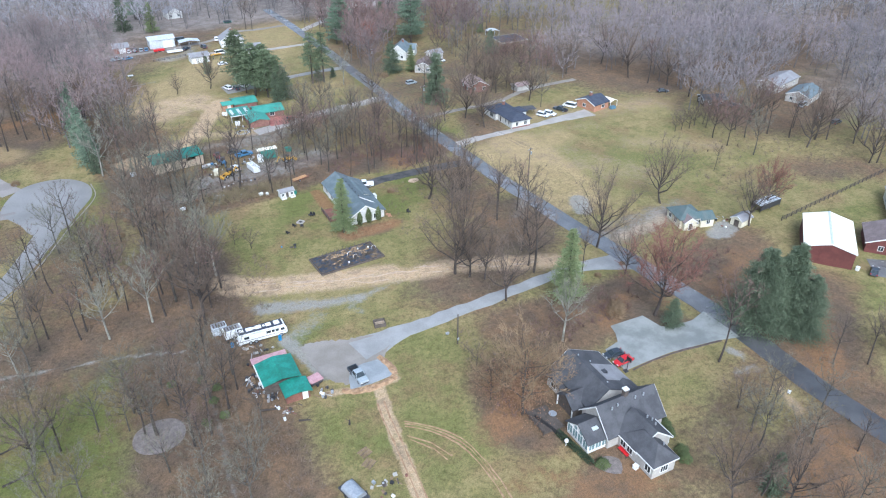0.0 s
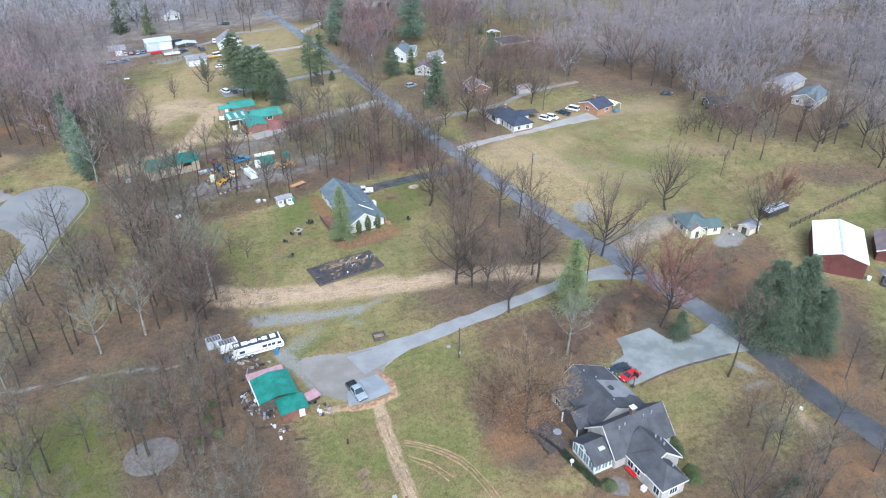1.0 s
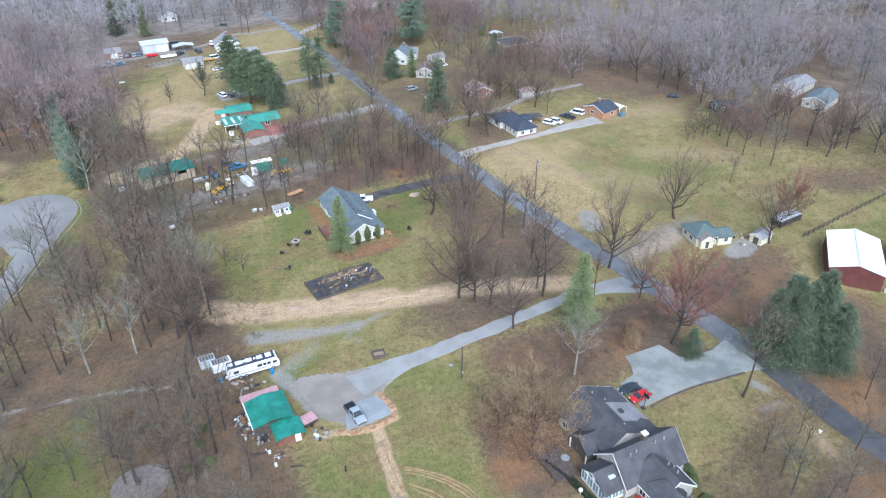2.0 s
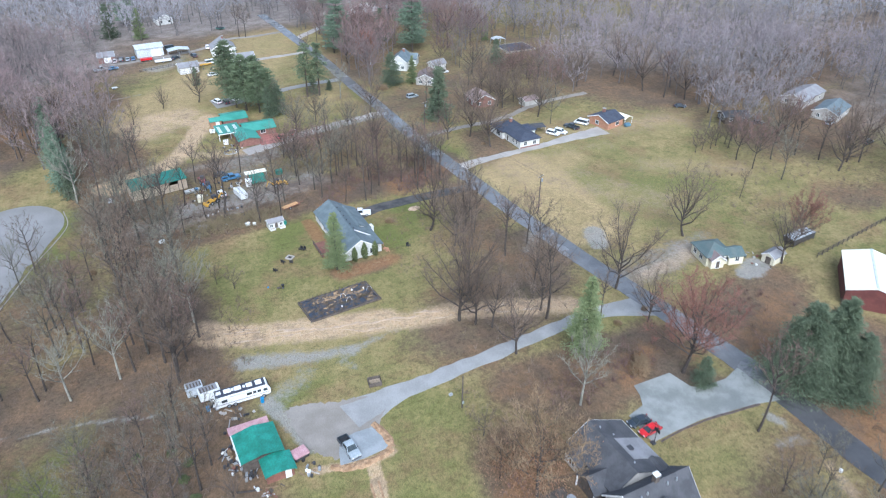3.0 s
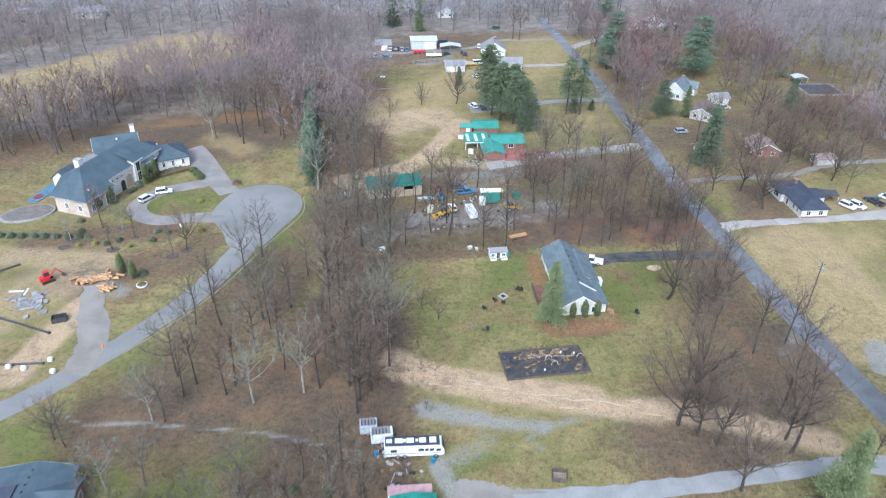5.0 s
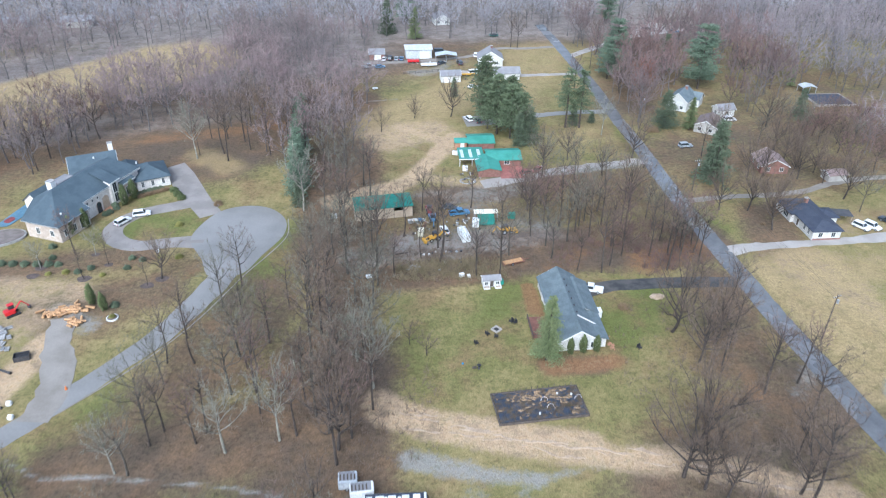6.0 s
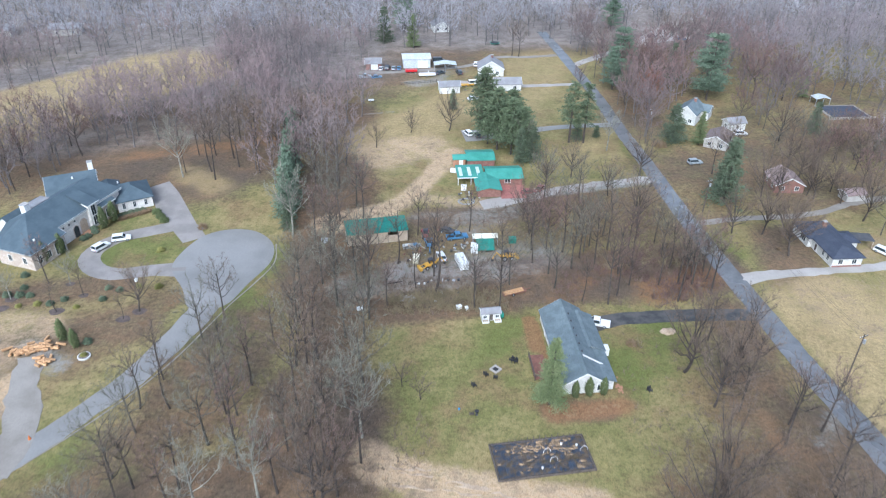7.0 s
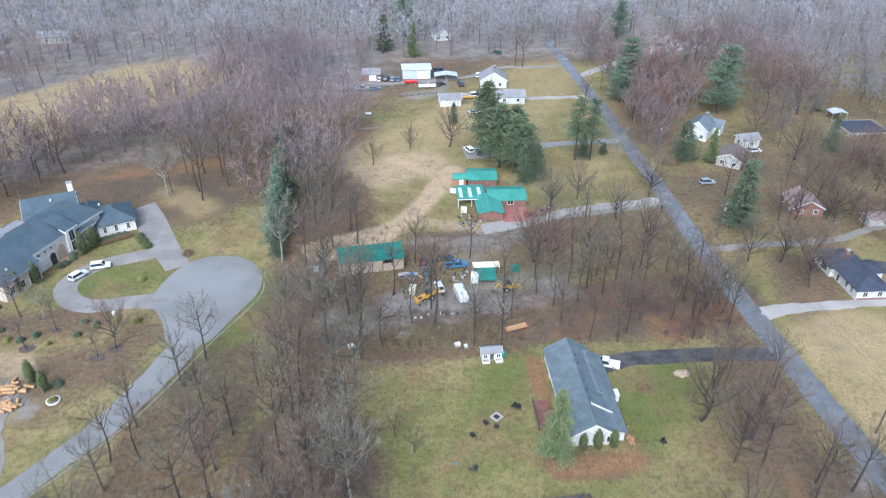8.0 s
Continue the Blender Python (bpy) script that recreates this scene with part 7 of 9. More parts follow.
    part("bumper", bevelled(boxes((h - 0.05, h + 0.08, -W / 2 + 0.08, W / 2 - 0.08, 0.4, 0.58)), 0.03, 1), M["dark_metal"], v)
    part("bumper", bevelled(boxes((-h - 0.08, -h + 0.05, -W / 2 + 0.08, W / 2 - 0.08, 0.4, 0.58)), 0.03, 1), M["dark_metal"], v)
    return v


PARKED_A = (("pickup", 37.1, 107.9, -83, "silver_paint", "silver-blue pickup truck with dark open bed on gravel", "dark_paint"), ("sedan", 88.3, 89.6, 176, "dark_paint", "dark sedan parked on a concrete driveway"), ("sedan", 88.7, 86.9, 184, "red_paint", "bright red car parked on a concrete driveway"), ("pickup", 70.9, 188.9, 160, "white_car", "white pickup truck with covered bed beside a bungalow", "covered"), ("suv", -44.7, 232.5, 13, "white_car", "white off-road car with dark roof on a paved drive"), ("suv", -48.6, 228.4, 57, "white_car", "white estate car on a paved loop drive"),
            ("suv", 53.7, 297, 110, "white_car", "white car parked under tall pines"), ("sedan", 56.9, 295.4, 95, "dark_paint", "dark car parked under tall pines"), ("suv", 60.3, 297.1, 110, "white_car", "white car parked under tall pines"), ("suv", 153.2, 213.4, -60, "white_car", "white car parked behind a ranch house"), ("suv", 156.3, 213.4, -60, "white_car", "white car parked behind a ranch house"), ("pickup", 162.7, 215.6, 115, "dark_paint", "dark pickup parked near a brick house"),
            ("van", 168.2, 217.2, 120, "white_car", "white van parked near a brick house"), ("sedan", 167.6, 85.6, 30, "dark_paint", "dark car parked before a red barn"), ("pickup", 43.3, 227.8, 8, "blue_paint", "faded blue pickup truck in a cluttered yard"), ("sedan", 41.0, 231.2, -20, "dark_metal", "rusting dark car in a cluttered yard"), ("sedan", 24.0, 369, 80, "white_car", "white car in a far yard"), ("suv", 26.7, 369.6, 80, "dark_paint", "dark car in a far yard"),
            ("sedan", 29.4, 369.3, 85, "silver_paint", "silver car in a far yard"), ("sedan", 31.7, 369.2, 85, "blue_paint", "blue-grey car in a far yard"), ("pickup", 17.2, 358.6, 10, "silver_paint", "silver pickup in a far yard"), ("sedan", 22.0, 358.2, 10, "blue_paint", "blue car in a far yard"), ("van", 49.5, 379.0, 2, "dark_paint", "dark van behind a far warehouse"), ("sedan", 49, 362.5, 40, "dark_paint", "dark car under a far shelter"),
            ("suv", 57, 362.0, 100, "dark_paint", "dark car in a far yard"),)
PARKED_B = (("suv", 65.4, 372.5, 80, "white_car", "white car behind a far house"), ("van", 62.0, 348.2, 10, "white_car", "white van near a far white shed"), ("sedan", 59.4, 331, 5, "white_car", "white car on far grass"), ("suv", 124.3, 269.5, 5, "silver_paint", "silver car parked on grass below spruces"), ("sedan", 67.0, 252.4, 15, "maroon_paint", "maroon car beside a teal-roofed house"), ("sedan", 70.8, 254.4, 60, "maroon_paint", "old maroon car beside a teal-roofed house"),
            ("suv", 157.4, 412.5, 20, "dark_paint", "dark car in a far clearing"), ("suv", 169.9, 407.4, 0, "blue_paint", "blue car in a far clearing"), ("van", 250.7, 177.1, 20, "silver_paint", "silver van among far trees"), ("suv", 247.1, 158.9, 10, "dark_paint", "dark car among far trees"), ("sedan", 212.9, 214.5, -30, "dark_paint", "dark car beside a far hedgerow"), ("suv", 246.3, 165.7, 40, "silver_paint", "silver car among far trees"),
            ("sedan", 226.7, 189, -25, "dark_paint", "dark car among far trees"), ("suv", 149.2, 291.6, 0, "white_car", "white car beside an outbuilding"), ("sedan", 38.4, 218.4, 100, "white_car", "stripped white car shell in a cluttered yard"),)
for row in PARKED_A + PARKED_B:
    vehicle(*row[:6], *(row[6:]))


def motorhome():
    v = thing("motorhome", 23.1, 129.4, 0, -1, "long white motorhome with dark roof and white roof units", "motorhome")
    bm = bmesh.new()
    prism(bm, [(-5.3, 0.55), (5.0, 0.55), (5.35, 0.9), (5.3, 1.9), (4.8, 3.0), (-5.3, 3.05)], -1.25, 1.25)
    part("body", bevelled(bm, 0.08, 1), M["white_paint"], v)
    part("roof", boxes((-5.1, 4.5, -1.1, 1.1, 3.05, 3.12)), M["shingle_navy"], v, "dark blue-grey roof membrane")
    for x, w, d in ((-4.4, 0.5, 0.4), (-2.7, 0.7, 0.5), (-0.7, 0.65, 0.5), (1.5, 0.6, 0.5), (3.3, 0.6, 0.6), (-1.7, 0.25, 0.3), (0.5, 0.25, 0.25)):
        part("roof_unit", bevelled(boxes((x - w, x + w, -d, d, 3.12, 3.4)), 0.06, 1), M["white_paint"], v)
    part("windscreen", frustum(4.9, 5.42, -1.1, 1.1, 1.75, 4.75, 5.05, -1.05, 1.05, 2.75), M["glass"], v)
    for x, w, z in ((-3.6, 0.55, 1.7), (1.2, 0.5, 1.8), (2.2, 0.3, 1.8), (3.1, 0.35, 1.8), (4.3, 0.4, 1.7)):
        part("window", boxes((x - w, x + w, -1.29, -1.22, z, z + 0.6)), M["glass"], v)
    part("door", boxes((2.5, 3.2, -1.28, -1.23, 0.6, 2.5)), M["white_siding"], v)
    for x in (3.8, -1.7, -2.9):
        for y in (-1.27, 1.27):
            wheel(v, x, y, 0.46)
    part("awning", tubed((-2.5, -1.32, 2.8), (2.3, -1.32, 2.8), 0.1), M["grey_metal"], v)
    part("side_stripe", boxes((-5.2, 4.9, -1.275, -1.24, 1.2, 1.35)), M["shingle_light"], v)
    b = thing("barrel", 26.3, 127.0, 0, 0, "blue plastic barrel beside a motorhome", "barrel")
    part("drum", tubed((0, 0, 0), (0, 0, 1.0), 0.36, 0.36, 14), M["barrel_blue"], b)
    part("lid", tubed((0, 0, 1.0), (0, 0, 1.06), 0.39, n=14), M["barrel_blue"], b)
    b2 = thing("barrel", 16.4, 129.3, 0, 0, "blue plastic barrel beside a motorhome", "barrel")
    part("drum", tubed((0, 0, 0), (0, 0, 1.0), 0.36, 0.36, 14), M["barrel_blue"], b2)
    for x, y, l, w, hh, tn, mt, lb in ((17.4, 132.8, 4.0, 2.3, 2.4, 4, "white_paint", "derelict white camper with debris on its roof"), (15.0, 135.2, 3.2, 2.4, 2.3, 2, "grey_metal", "derelict grey camper with torn roof")):
        c = thing("camper", x, y, 0, tn, lb, "camper")
        part("body", bevelled(boxes((-l / 2, l / 2, -w / 2, w / 2, 0.4, hh)), 0.12, 2), M[mt], c)
        part("torn_cover", bevelled(boxes((-l / 2 + 0.2, l / 2 - 0.4, -w / 2 + 0.3, w / 2 - 0.2, hh, hh + 0.12)), 0.05, 1), M["shingle_light"], c)
        for i in range(5):
            part("board", boxes((-l / 2 + 0.3 + i * 0.6, -l / 2 + 0.55 + i * 0.6, -w / 2 + 0.4, 0.4, hh + 0.12, hh + 0.2)), M["dark_wood"], c)
        for s in (-1, 1):
            wheel(c, -0.2, s * w / 2, 0.34)


motorhome()


# ---- old foundation with tarps ----
def foundation():
    f = thing("foundation", 51.2, 151.8, 0, 4.5, "old rectangular foundation covered with dark tarps and brown debris", "foundation")
    for r in ((-8.8, 8.8, -4.2, -3.9, 0, 0.5), (-8.8, 8.8, 3.9, 4.2, 0, 0.5), (-8.8, -8.5, -3.9, 3.9, 0, 0.5), (8.5, 8.8, -3.9, 3.9, 0, 0.5)):
        part("kerb_wall", boxes(r), M["dark_wood"], f)
    rng = random.Random(4)
    for i in range(6):
        for j in range(3):
            x, y = -8.4 + i * 2.82, -3.8 + j * 2.6
            bm = bmesh.new()
            n = 4
            g = [[bm.verts.new((x + 2.78 * a / n, y + 2.55 * b / n, 0.32 + rng.uniform(0, 0.16))) for b in range(n + 1)] for a in range(n + 1)]
            for a in range(n):
                for b in range(n):
                    bm.faces.new((g[a][b], g[a + 1][b], g[a + 1][b + 1], g[a][b + 1]))
            bmesh.ops.solidify(bm, geom=bm.faces[:], thickness=0.05)
            part("tarp", bm, M["tarp_black"], f)
    for i in range(100):
        x, y = rng.uniform(-8.2, 8.2), rng.uniform(-3.5, 3.6)
        if i % 3:
            x, y = rng.gauss(1.0, 3.4), rng.gauss(2.3, 1.0)
        x, y = max(-8.0, min(8.0, x)), max(-3.5, min(3.5, y))
        bm = bmesh.new()
        n, sx, sy, tn = 11, rng.uniform(0.2, 1.1), rng.uniform(0.15, 0.6), rng.uniform(-0.5, 0.5)
        rim = []
        for k in range(n):
            a_ = 2 * math.pi * k / n
            r_ = rng.uniform(0.55, 1.15)
            u_, v_ = sx * r_ * math.cos(a_), sy * r_ * math.sin(a_)
            rim.append(bm.verts.new((max(-8.3, min(8.3, x + u_ * math.cos(tn) - v_ * math.sin(tn))), max(-3.8, min(3.8, y + u_ * math.sin(tn) + v_ * math.cos(tn))), 0.36)))
        mid = bm.verts.new((x, y, 0.52 + rng.uniform(0, 0.06)))
        for k in range(n):
            bm.faces.new((rim[k], rim[(k + 1) % n], mid))
        part("leaf_drift", bm, M["debris"], f)
    for x, y in ((1.2, 0.8), (1.9, -1.2), (7.9, 0.4)):
        bm = bmesh.new()
        pts = [(x + 0.7 * math.cos(a), y + 0.05 * math.sin(a), 0.4 + 1.0 * math.sin(a)) for a in [math.pi * k / 8 for k in range(9)]]
        for a, b in zip(pts, pts[1:]):
            tube(bm, a, b, 0.035, n=6)
        part("hoop", bm, M["white_paint"], f, "white plastic hoop")
    for x, y in ((-0.6, -2.6), (4.2, 2.2), (6.9, 1.6)):
        part("bucket", tubed((x, y, 0.4), (x, y, 0.75), 0.16, 0.2, 10), M["white_paint"], f)
    for i in range(12):
        x = -5 + i * 1.15
        part("stake", boxes((x - 0.05, x + 0.05, 4.25, 4.35, 0, rng.uniform(0.7, 1.3))), M["dark_wood"], f)


foundation()


# ---- poles, wires and fences ----
def pole(x, y, h, arms=True, lean=0.0):
    p = thing("utility_pole", x, y, 0, 20, "weathered timber utility pole beside the road" if arms else "plain timber pole on grass beside a drive", "utility pole")
    part("post", tubed((0, 0, -0.2), (lean, 0, h), 0.17, 0.12, 9), M["dark_wood"], p)
    if arms:
        part("crossarm", boxes((lean - 1.1, lean + 1.1, -0.07, 0.07, h - 0.7, h - 0.55)), M["dark_wood"], p)
        for a in (-1.0, -0.4, 0.4, 1.0):
            part("insulator", tubed((lean + a, 0, h - 0.55), (lean + a, 0, h - 0.35), 0.06, 0.04, 7), M["white_paint"], p)
        part("transformer", tubed((lean + 0.35, -0.25, h - 2.2), (lean + 0.35, -0.25, h - 1.3), 0.24, n=12), M["steel"], p)
    else:
        part("meter_box", boxes((-0.2, 0.2, -0.3, -0.14, 1.2, 1.8)), M["steel"], p)


POLES = [(116.4, 167, 12.5), (114.6, 238, 10.5), (116.6, 294.4, 9.5), (113, 353.3, 10)]
for x, y, h in POLES:
    pole(x, y, h)
pole(60.4, 108.2, 8.0, False)
for (x0, y0, h0), (x1, y1, h1) in zip(POLES, POLES[1:]):
    w = thing("power_line", x0, y0, 0, 0, "thin dark overhead power lines between timber poles", "power line")
    for off in (-0.9, 0.4, 0.9):
        bm = bmesh.new()
        pts = [(off + (x1 - x0) * k / 10, (y1 - y0) * k / 10, h0 - 0.35 + (h1 - h0) * k / 10 - 1.1 * 4 * (k / 10) * (1 - k / 10)) for k in range(11)]
        rings = [[bm.verts.new((px_ + dx, py_, pz_ + dz)) for dx, dz in ((0.022, 0), (0, 0.022), (-0.022, 0), (0, -0.022))] for px_, py_, pz_ in pts]
        for a, b in zip(rings, rings[1:]):
            for i in range(4):
                bm.faces.new((a[i], a[(i + 1) % 4], b[(i + 1) % 4], b[i]))
        part("cable", bm, M["black"], w)


def rail_fence(name, p0, p1, h, step, rails, mat, label):
    L = math.hypot(p1[0] - p0[0], p1[1] - p0[1])
    f = thing(name, *p0, 0, math.degrees(math.atan2(p1[1] - p0[1], p1[0] - p0[0])), label, "fence")
    for i in range(int(L / step) + 1):
        part("post", boxes((i * step - 0.08, i * step + 0.08, -0.08, 0.08, 0, h)), M[mat], f)
    for k in range(rails):
        z = h * (k + 0.6) / (rails + 0.2)
        part("rail", boxes((0, L, 0.08, 0.13, z, z + 0.14)), M[mat], f)


rail_fence("rail_fence", (168.5, 115.3), (262, 128.5), 1.5, 2.4, 3, "dark_wood", "dark timber rail fence across a field")
rail_fence("garden_fence", (64.9, 74.6), (63.0, 81.6), 1.2, 1.4, 4, "black", "black rail fence beside a house")
rail_fence("pool_fence", (188, 303), (206, 303.5), 1.1, 2.0, 2, "grey_siding", "low grey fence round a far pool")
rail_fence("yard_fence", (32, 349), (47, 352), 1.2, 2.5, 2, "dark_wood", "low timber fence in a far yard")

# ---- planting beds, bushes and columns ----
COL = [shrub_mesh("foliage", 300 + i, 0.75, 2.2, 800, "cypress", 0.35, 0.08, True) for i in range(2)]
BALL = [shrub_mesh("foliage", 310 + i, 0.8, 0.9, 380, "spruce", 0.3, 0.09) for i in range(2)]
YEL = [shrub_mesh("foliage", 320 + i, 0.75, 0.8, 260, "shrub", 0.35, 0.08) for i in range(2)]
DRY = [shrub_mesh("foliage", 330 + i, 0.9, 0.9, 220, "twig_orange", 0.7, 0.05) for i in range(2)]
GRN = [shrub_mesh("foliage", 340 + i, 1.3, 1.5, 600, "cypress", 0.45, 0.1) for i in range(2)]


def plant(bank, name, x, y, s, label, group):
    t = thing(name, x, y, 0, trng.uniform(0, 360), label, "shrub", group)
    part("foliage", bank[int(trng.integers(len(bank)))], None, t)
    t.matrix_basis = t.matrix_basis @ Matrix.Diagonal((s, s, s, 1))
    return t


for x, y, s in ((60.7, 166.5, 1.0), (63.4, 166.7, 1.12), (66.4, 166.9, 1.05)):
    plant(COL, "column_evergreen", x, y, s, "narrow green arborvitae against a white gable wall", "gable evergreens")
for x, y, s in ((-51.1, 239.3, 1.5), (-49.4, 242.4, 1.5), (-60.2, 222.6, 1.4), (-57.6, 226.4, 1.4), (-44.8, 191, 1.35), (-41.3, 188.3, 1.2)):
    plant(COL, "column_evergreen", x, y, s, "narrow green evergreen column in a planting bed", "column evergreens")
for x, y in ((-48.6, 244.6), (-47.4, 245.8), (-46.2, 246.7), (-44.8, 247.4), (-43.4, 248.1), (-53.6, 238.4), (-52.9, 236.8), (-53.8, 234.4), (-54.6, 233.2), (-62.9, 216.6), (-39.5, 190)):
    plant(BALL, "round_bush", x, y, 1.25, "clipped dark green round bush in a bed", "round bushes")
for x, y in ((-39.2, 246.6), (-37.6, 244.2), (-36.0, 241.8), (67.4, 66.4), (84.6, 71), (83.2, 67.0), (84, 69), (82.2, 62.5), (81.4, 60.8)):
    plant(GRN, "garden_bush", x, y, 0.95, "rounded green garden bush beside a house", "garden bushes")
for x, y in ((-59.4, 204.1), (-55.4, 204.6), (-46.3, 202.9), (-29.6, 210), (-34.3, 210.3), (-33.2, 226.4)):
    plant(YEL, "low_shrub", x, y, trng.uniform(0.9, 1.3), "low yellow-green shrub in bare soil", "low shrubs")
for x, y in ((-52.6, 204.4), (-49.9, 206), (-41.2, 205.5), (-38.3, 209.1), (-41.1, 210), (-61, 211.3), (-58.4, 208.1)):
    plant(BALL, "dark_shrub", x, y, 1.1, "small dark green shrub in bare soil", "dark shrubs")
for x, y, r in ((-31.6, 200.5, 1.6), (-50.2, 201.7, 1.7), (-46.2, 207.7, 1.1), (-34.4, 197.9, 1.6), (-50.9, 212.6, 1.1), (-62.3, 207.2, 1.5), (-62.9, 203.6, 1.5)):
    plate("mulch_ring", [(x + r * math.cos(a) * (1 + 0.12 * math.sin(3 * a + x)), y + 0.8 * r * math.sin(a)) for a in [2 * math.pi * k / 18 for k in range(18)]], 0.04, M["dark_mulch"], "dark mulch ring round a young tree", "bed")
for i in range(9):
    plant(BALL, "hedge_bush", -84 + i * 2.9, 210.2 - 0.25 * i, 1.3, "dark green hedge bush in a row on lawn", "hedge row")
for i in range(8):
    plant(DRY, "ornamental_grass", -48.2 + 0.95 * i, 243.4 + 0.6 * i, 0.9, "tan clump of ornamental grass along a wall", "ornamental grasses")
for x, y, s in ((76.6, 181.5, 1.1), (2.9, 198.2, 0.9), (2.2, 204.9, 0.9), (113.3, 117.5, 0.8), (104.3, 115.8, 0.9), (0.5, 190, 1.0), (98, 101, 2.2), (99.8, 103, 1.8), (-24.8, 237.3, 1.3), (-2.4, 127, 1.1), (10, 120, 1.0), (126.9, 217, 0.7), (116.6, 284.2, 2.0), (118, 283, 1.6), (60.5, 94.5, 1.6), (66.5, 95, 1.8)):
    plant(DRY, "dry_bush", x, y, s, "brown leafless bush on grass", "dry bushes")
for x, y in ((8.3, 121), (9.2, 114), (6.6, 108.5), (10.2, 109), (2.6, 122.5), (10.5, 117.5)):
    plant(GRN, "evergreen_bush", x, y, 0.7, "low green evergreen bush beside a woodland track", "track bushes")


def spot(name, x, y, label, category, group="", turn=0.0):
    return thing(name, x, y, 0, turn, label, category, group)


# Clipped dark hedge along the sunroom
hr = np.random.default_rng(55)
hu = hr.uniform(0, 1, (3200, 1))
hp = np.array([[64.7, 76.2, 0.0]]) + hu * np.array([[1.1, -8.8, 0.0]])
hd = unit(hr.normal(0, 1, (3200, 3)))
hd[:, 2] = np.abs(hd[:, 2])
hp = hp + hd * np.array([0.62, 0.55, 1.25]) * hr.uniform(0.6, 1.0, (3200, 1)) ** 0.5
he = hp + unit(hd + hr.normal(0, 0.5, (3200, 3)) + [0, 0, 0.3]) * hr.uniform(0.15, 0.34, (3200, 1))
hb = thing("hedge", 0, 0, 0, 0, "clipped dark green hedge along a sunroom wall", "hedge")
part("foliage", tri_mesh("foliage", *blades(hp, he, 0.07), M["hedge_green"]), None, hb)
dk = thing("deck", 64.4, 80.4, 0, 0, "dark stained timber deck with rails beside a house", "deck")
for i in range(14):
    part("board", boxes((-2.3 + i * 0.33, -2.0 + i * 0.33, -3.4, 3.0, 0.35, 0.42)), M["dark_wood"], dk)
for i in range(5):
    part("post", boxes((-2.45, -2.33, -3.4 + i * 1.57, -3.28 + i * 1.57, 0, 1.4)), M["dark_wood"], dk)
for z in (0.75, 1.05, 1.34):
    part("rail", boxes((-2.47, -2.33, -3.4, 3.0, z, z + 0.07)), M["dark_wood"], dk)
# Round white planter
p = spot("ring_planter", -38.7, 185.3, "round white-rimmed planter with green shrub", "planter")
part("rim", tubed((0, 0, 0), (0, 0, 0.35), 1.25, 1.3, 20), M["white_paint"], p)
part("soil", tubed((0, 0, 0.3), (0, 0, 0.4), 1.1, n=20), M["mulch"], p)
sh = part("foliage", YEL[0], None, p)
sh.location = (0, 0, 0.3)

# Cut logs on the building site
lr = random.Random(8)
LOGS = []
for k in range(4):
    bm = tubed((-0.6 - 0.15 * k, 0, 0), (0.6 + 0.15 * k, 0, 0), 0.3, 0.26, 9)
    LOGS.append(mesh_of("log", bm, M["log_wood"]))
for cx, cy, sx, sy, n in ((-48.6, 188.6, 3.2, 1.5, 34), (-53.0, 187.4, 2.4, 0.8, 16), (-46.0, 184.2, 1.7, 1.1, 18)):
    g = spot("log_heap", cx, cy, "loose heap of freshly cut tan logs on bare soil", "log pile", "log heaps")
    for i in range(n):
        o = part("log", LOGS[i % 4], None, g)
        o.matrix_basis = pose(lr.gauss(0, sx * 0.55), lr.gauss(0, sy * 0.55), 0.28 + lr.uniform(0, 0.45), 0, lr.uniform(-12, 12), lr.uniform(0, 180))
# Rubble, pipes and plant on the site
STONES = []
for k in range(3):
    bm = bmesh.new()
    box(bm, -0.7, 0.7, -0.45, 0.45, 0, 0.25 + 0.1 * k)
    STONES.append(mesh_of("slab_piece", bevelled(bm, 0.06, 1), M["stone"]))
for cx, cy, s, n in ((-62, 180.5, 3.0, 30), (-66, 164, 2.0, 12), (-60, 178, 2.0, 14)):
    g = spot("rubble_heap", cx, cy, "scattered grey concrete slabs and rubble on bare soil", "rubble", "rubble heaps")
    for i in range(n):
        o = part("slab_piece", STONES[i % 3], None, g)
        o.matrix_basis = pose(lr.gauss(0, s * 0.6), lr.gauss(0, s * 0.6), 0.02 + lr.uniform(0, 0.25), lr.uniform(-12, 12), lr.uniform(-12, 12), lr.uniform(0, 180))
for p0, p1 in (((-69.5, 175.5), (-53.4, 167.9)), ((-77, 191), (-70.6, 195.9)), ((-63, 158.2), (-51, 158.0))):
    t = spot("site_pipe", *p0, "long dark pipe lying on bare soil", "pipe", "site pipes")
    q = (p1[0] - p0[0], p1[1] - p0[1])
    part("barrel", tubed((0, 0, 0.25), (*q, 0.25), 0.22, n=10), M["dark_metal"], t)
    part("collar", tubed((q[0] * 0.97, q[1] * 0.97, 0.25), (*q, 0.25), 0.32, n=10), M["dark_metal"], t)
for x, y in ((-54.3, 156.5), (-50.0, 158.9), (-57.5, 157.2), (-48.2, 155.2)):
    t = spot("bulk_bag", x, y, "white bulk bag standing on tan soil", "bag", "bulk bags")
    part("sack", bevelled(boxes((-0.5, 0.5, -0.5, 0.5, 0, 0.9)), 0.18, 2), M["white_paint"], t)
    part("handle", boxes((-0.45, 0.45, -0.03, 0.03, 0.88, 1.05)), M["white_paint"], t)
t = spot("skip_bin", -53, 172.6, "dark open steel skip on a building site", "skip", turn=15)
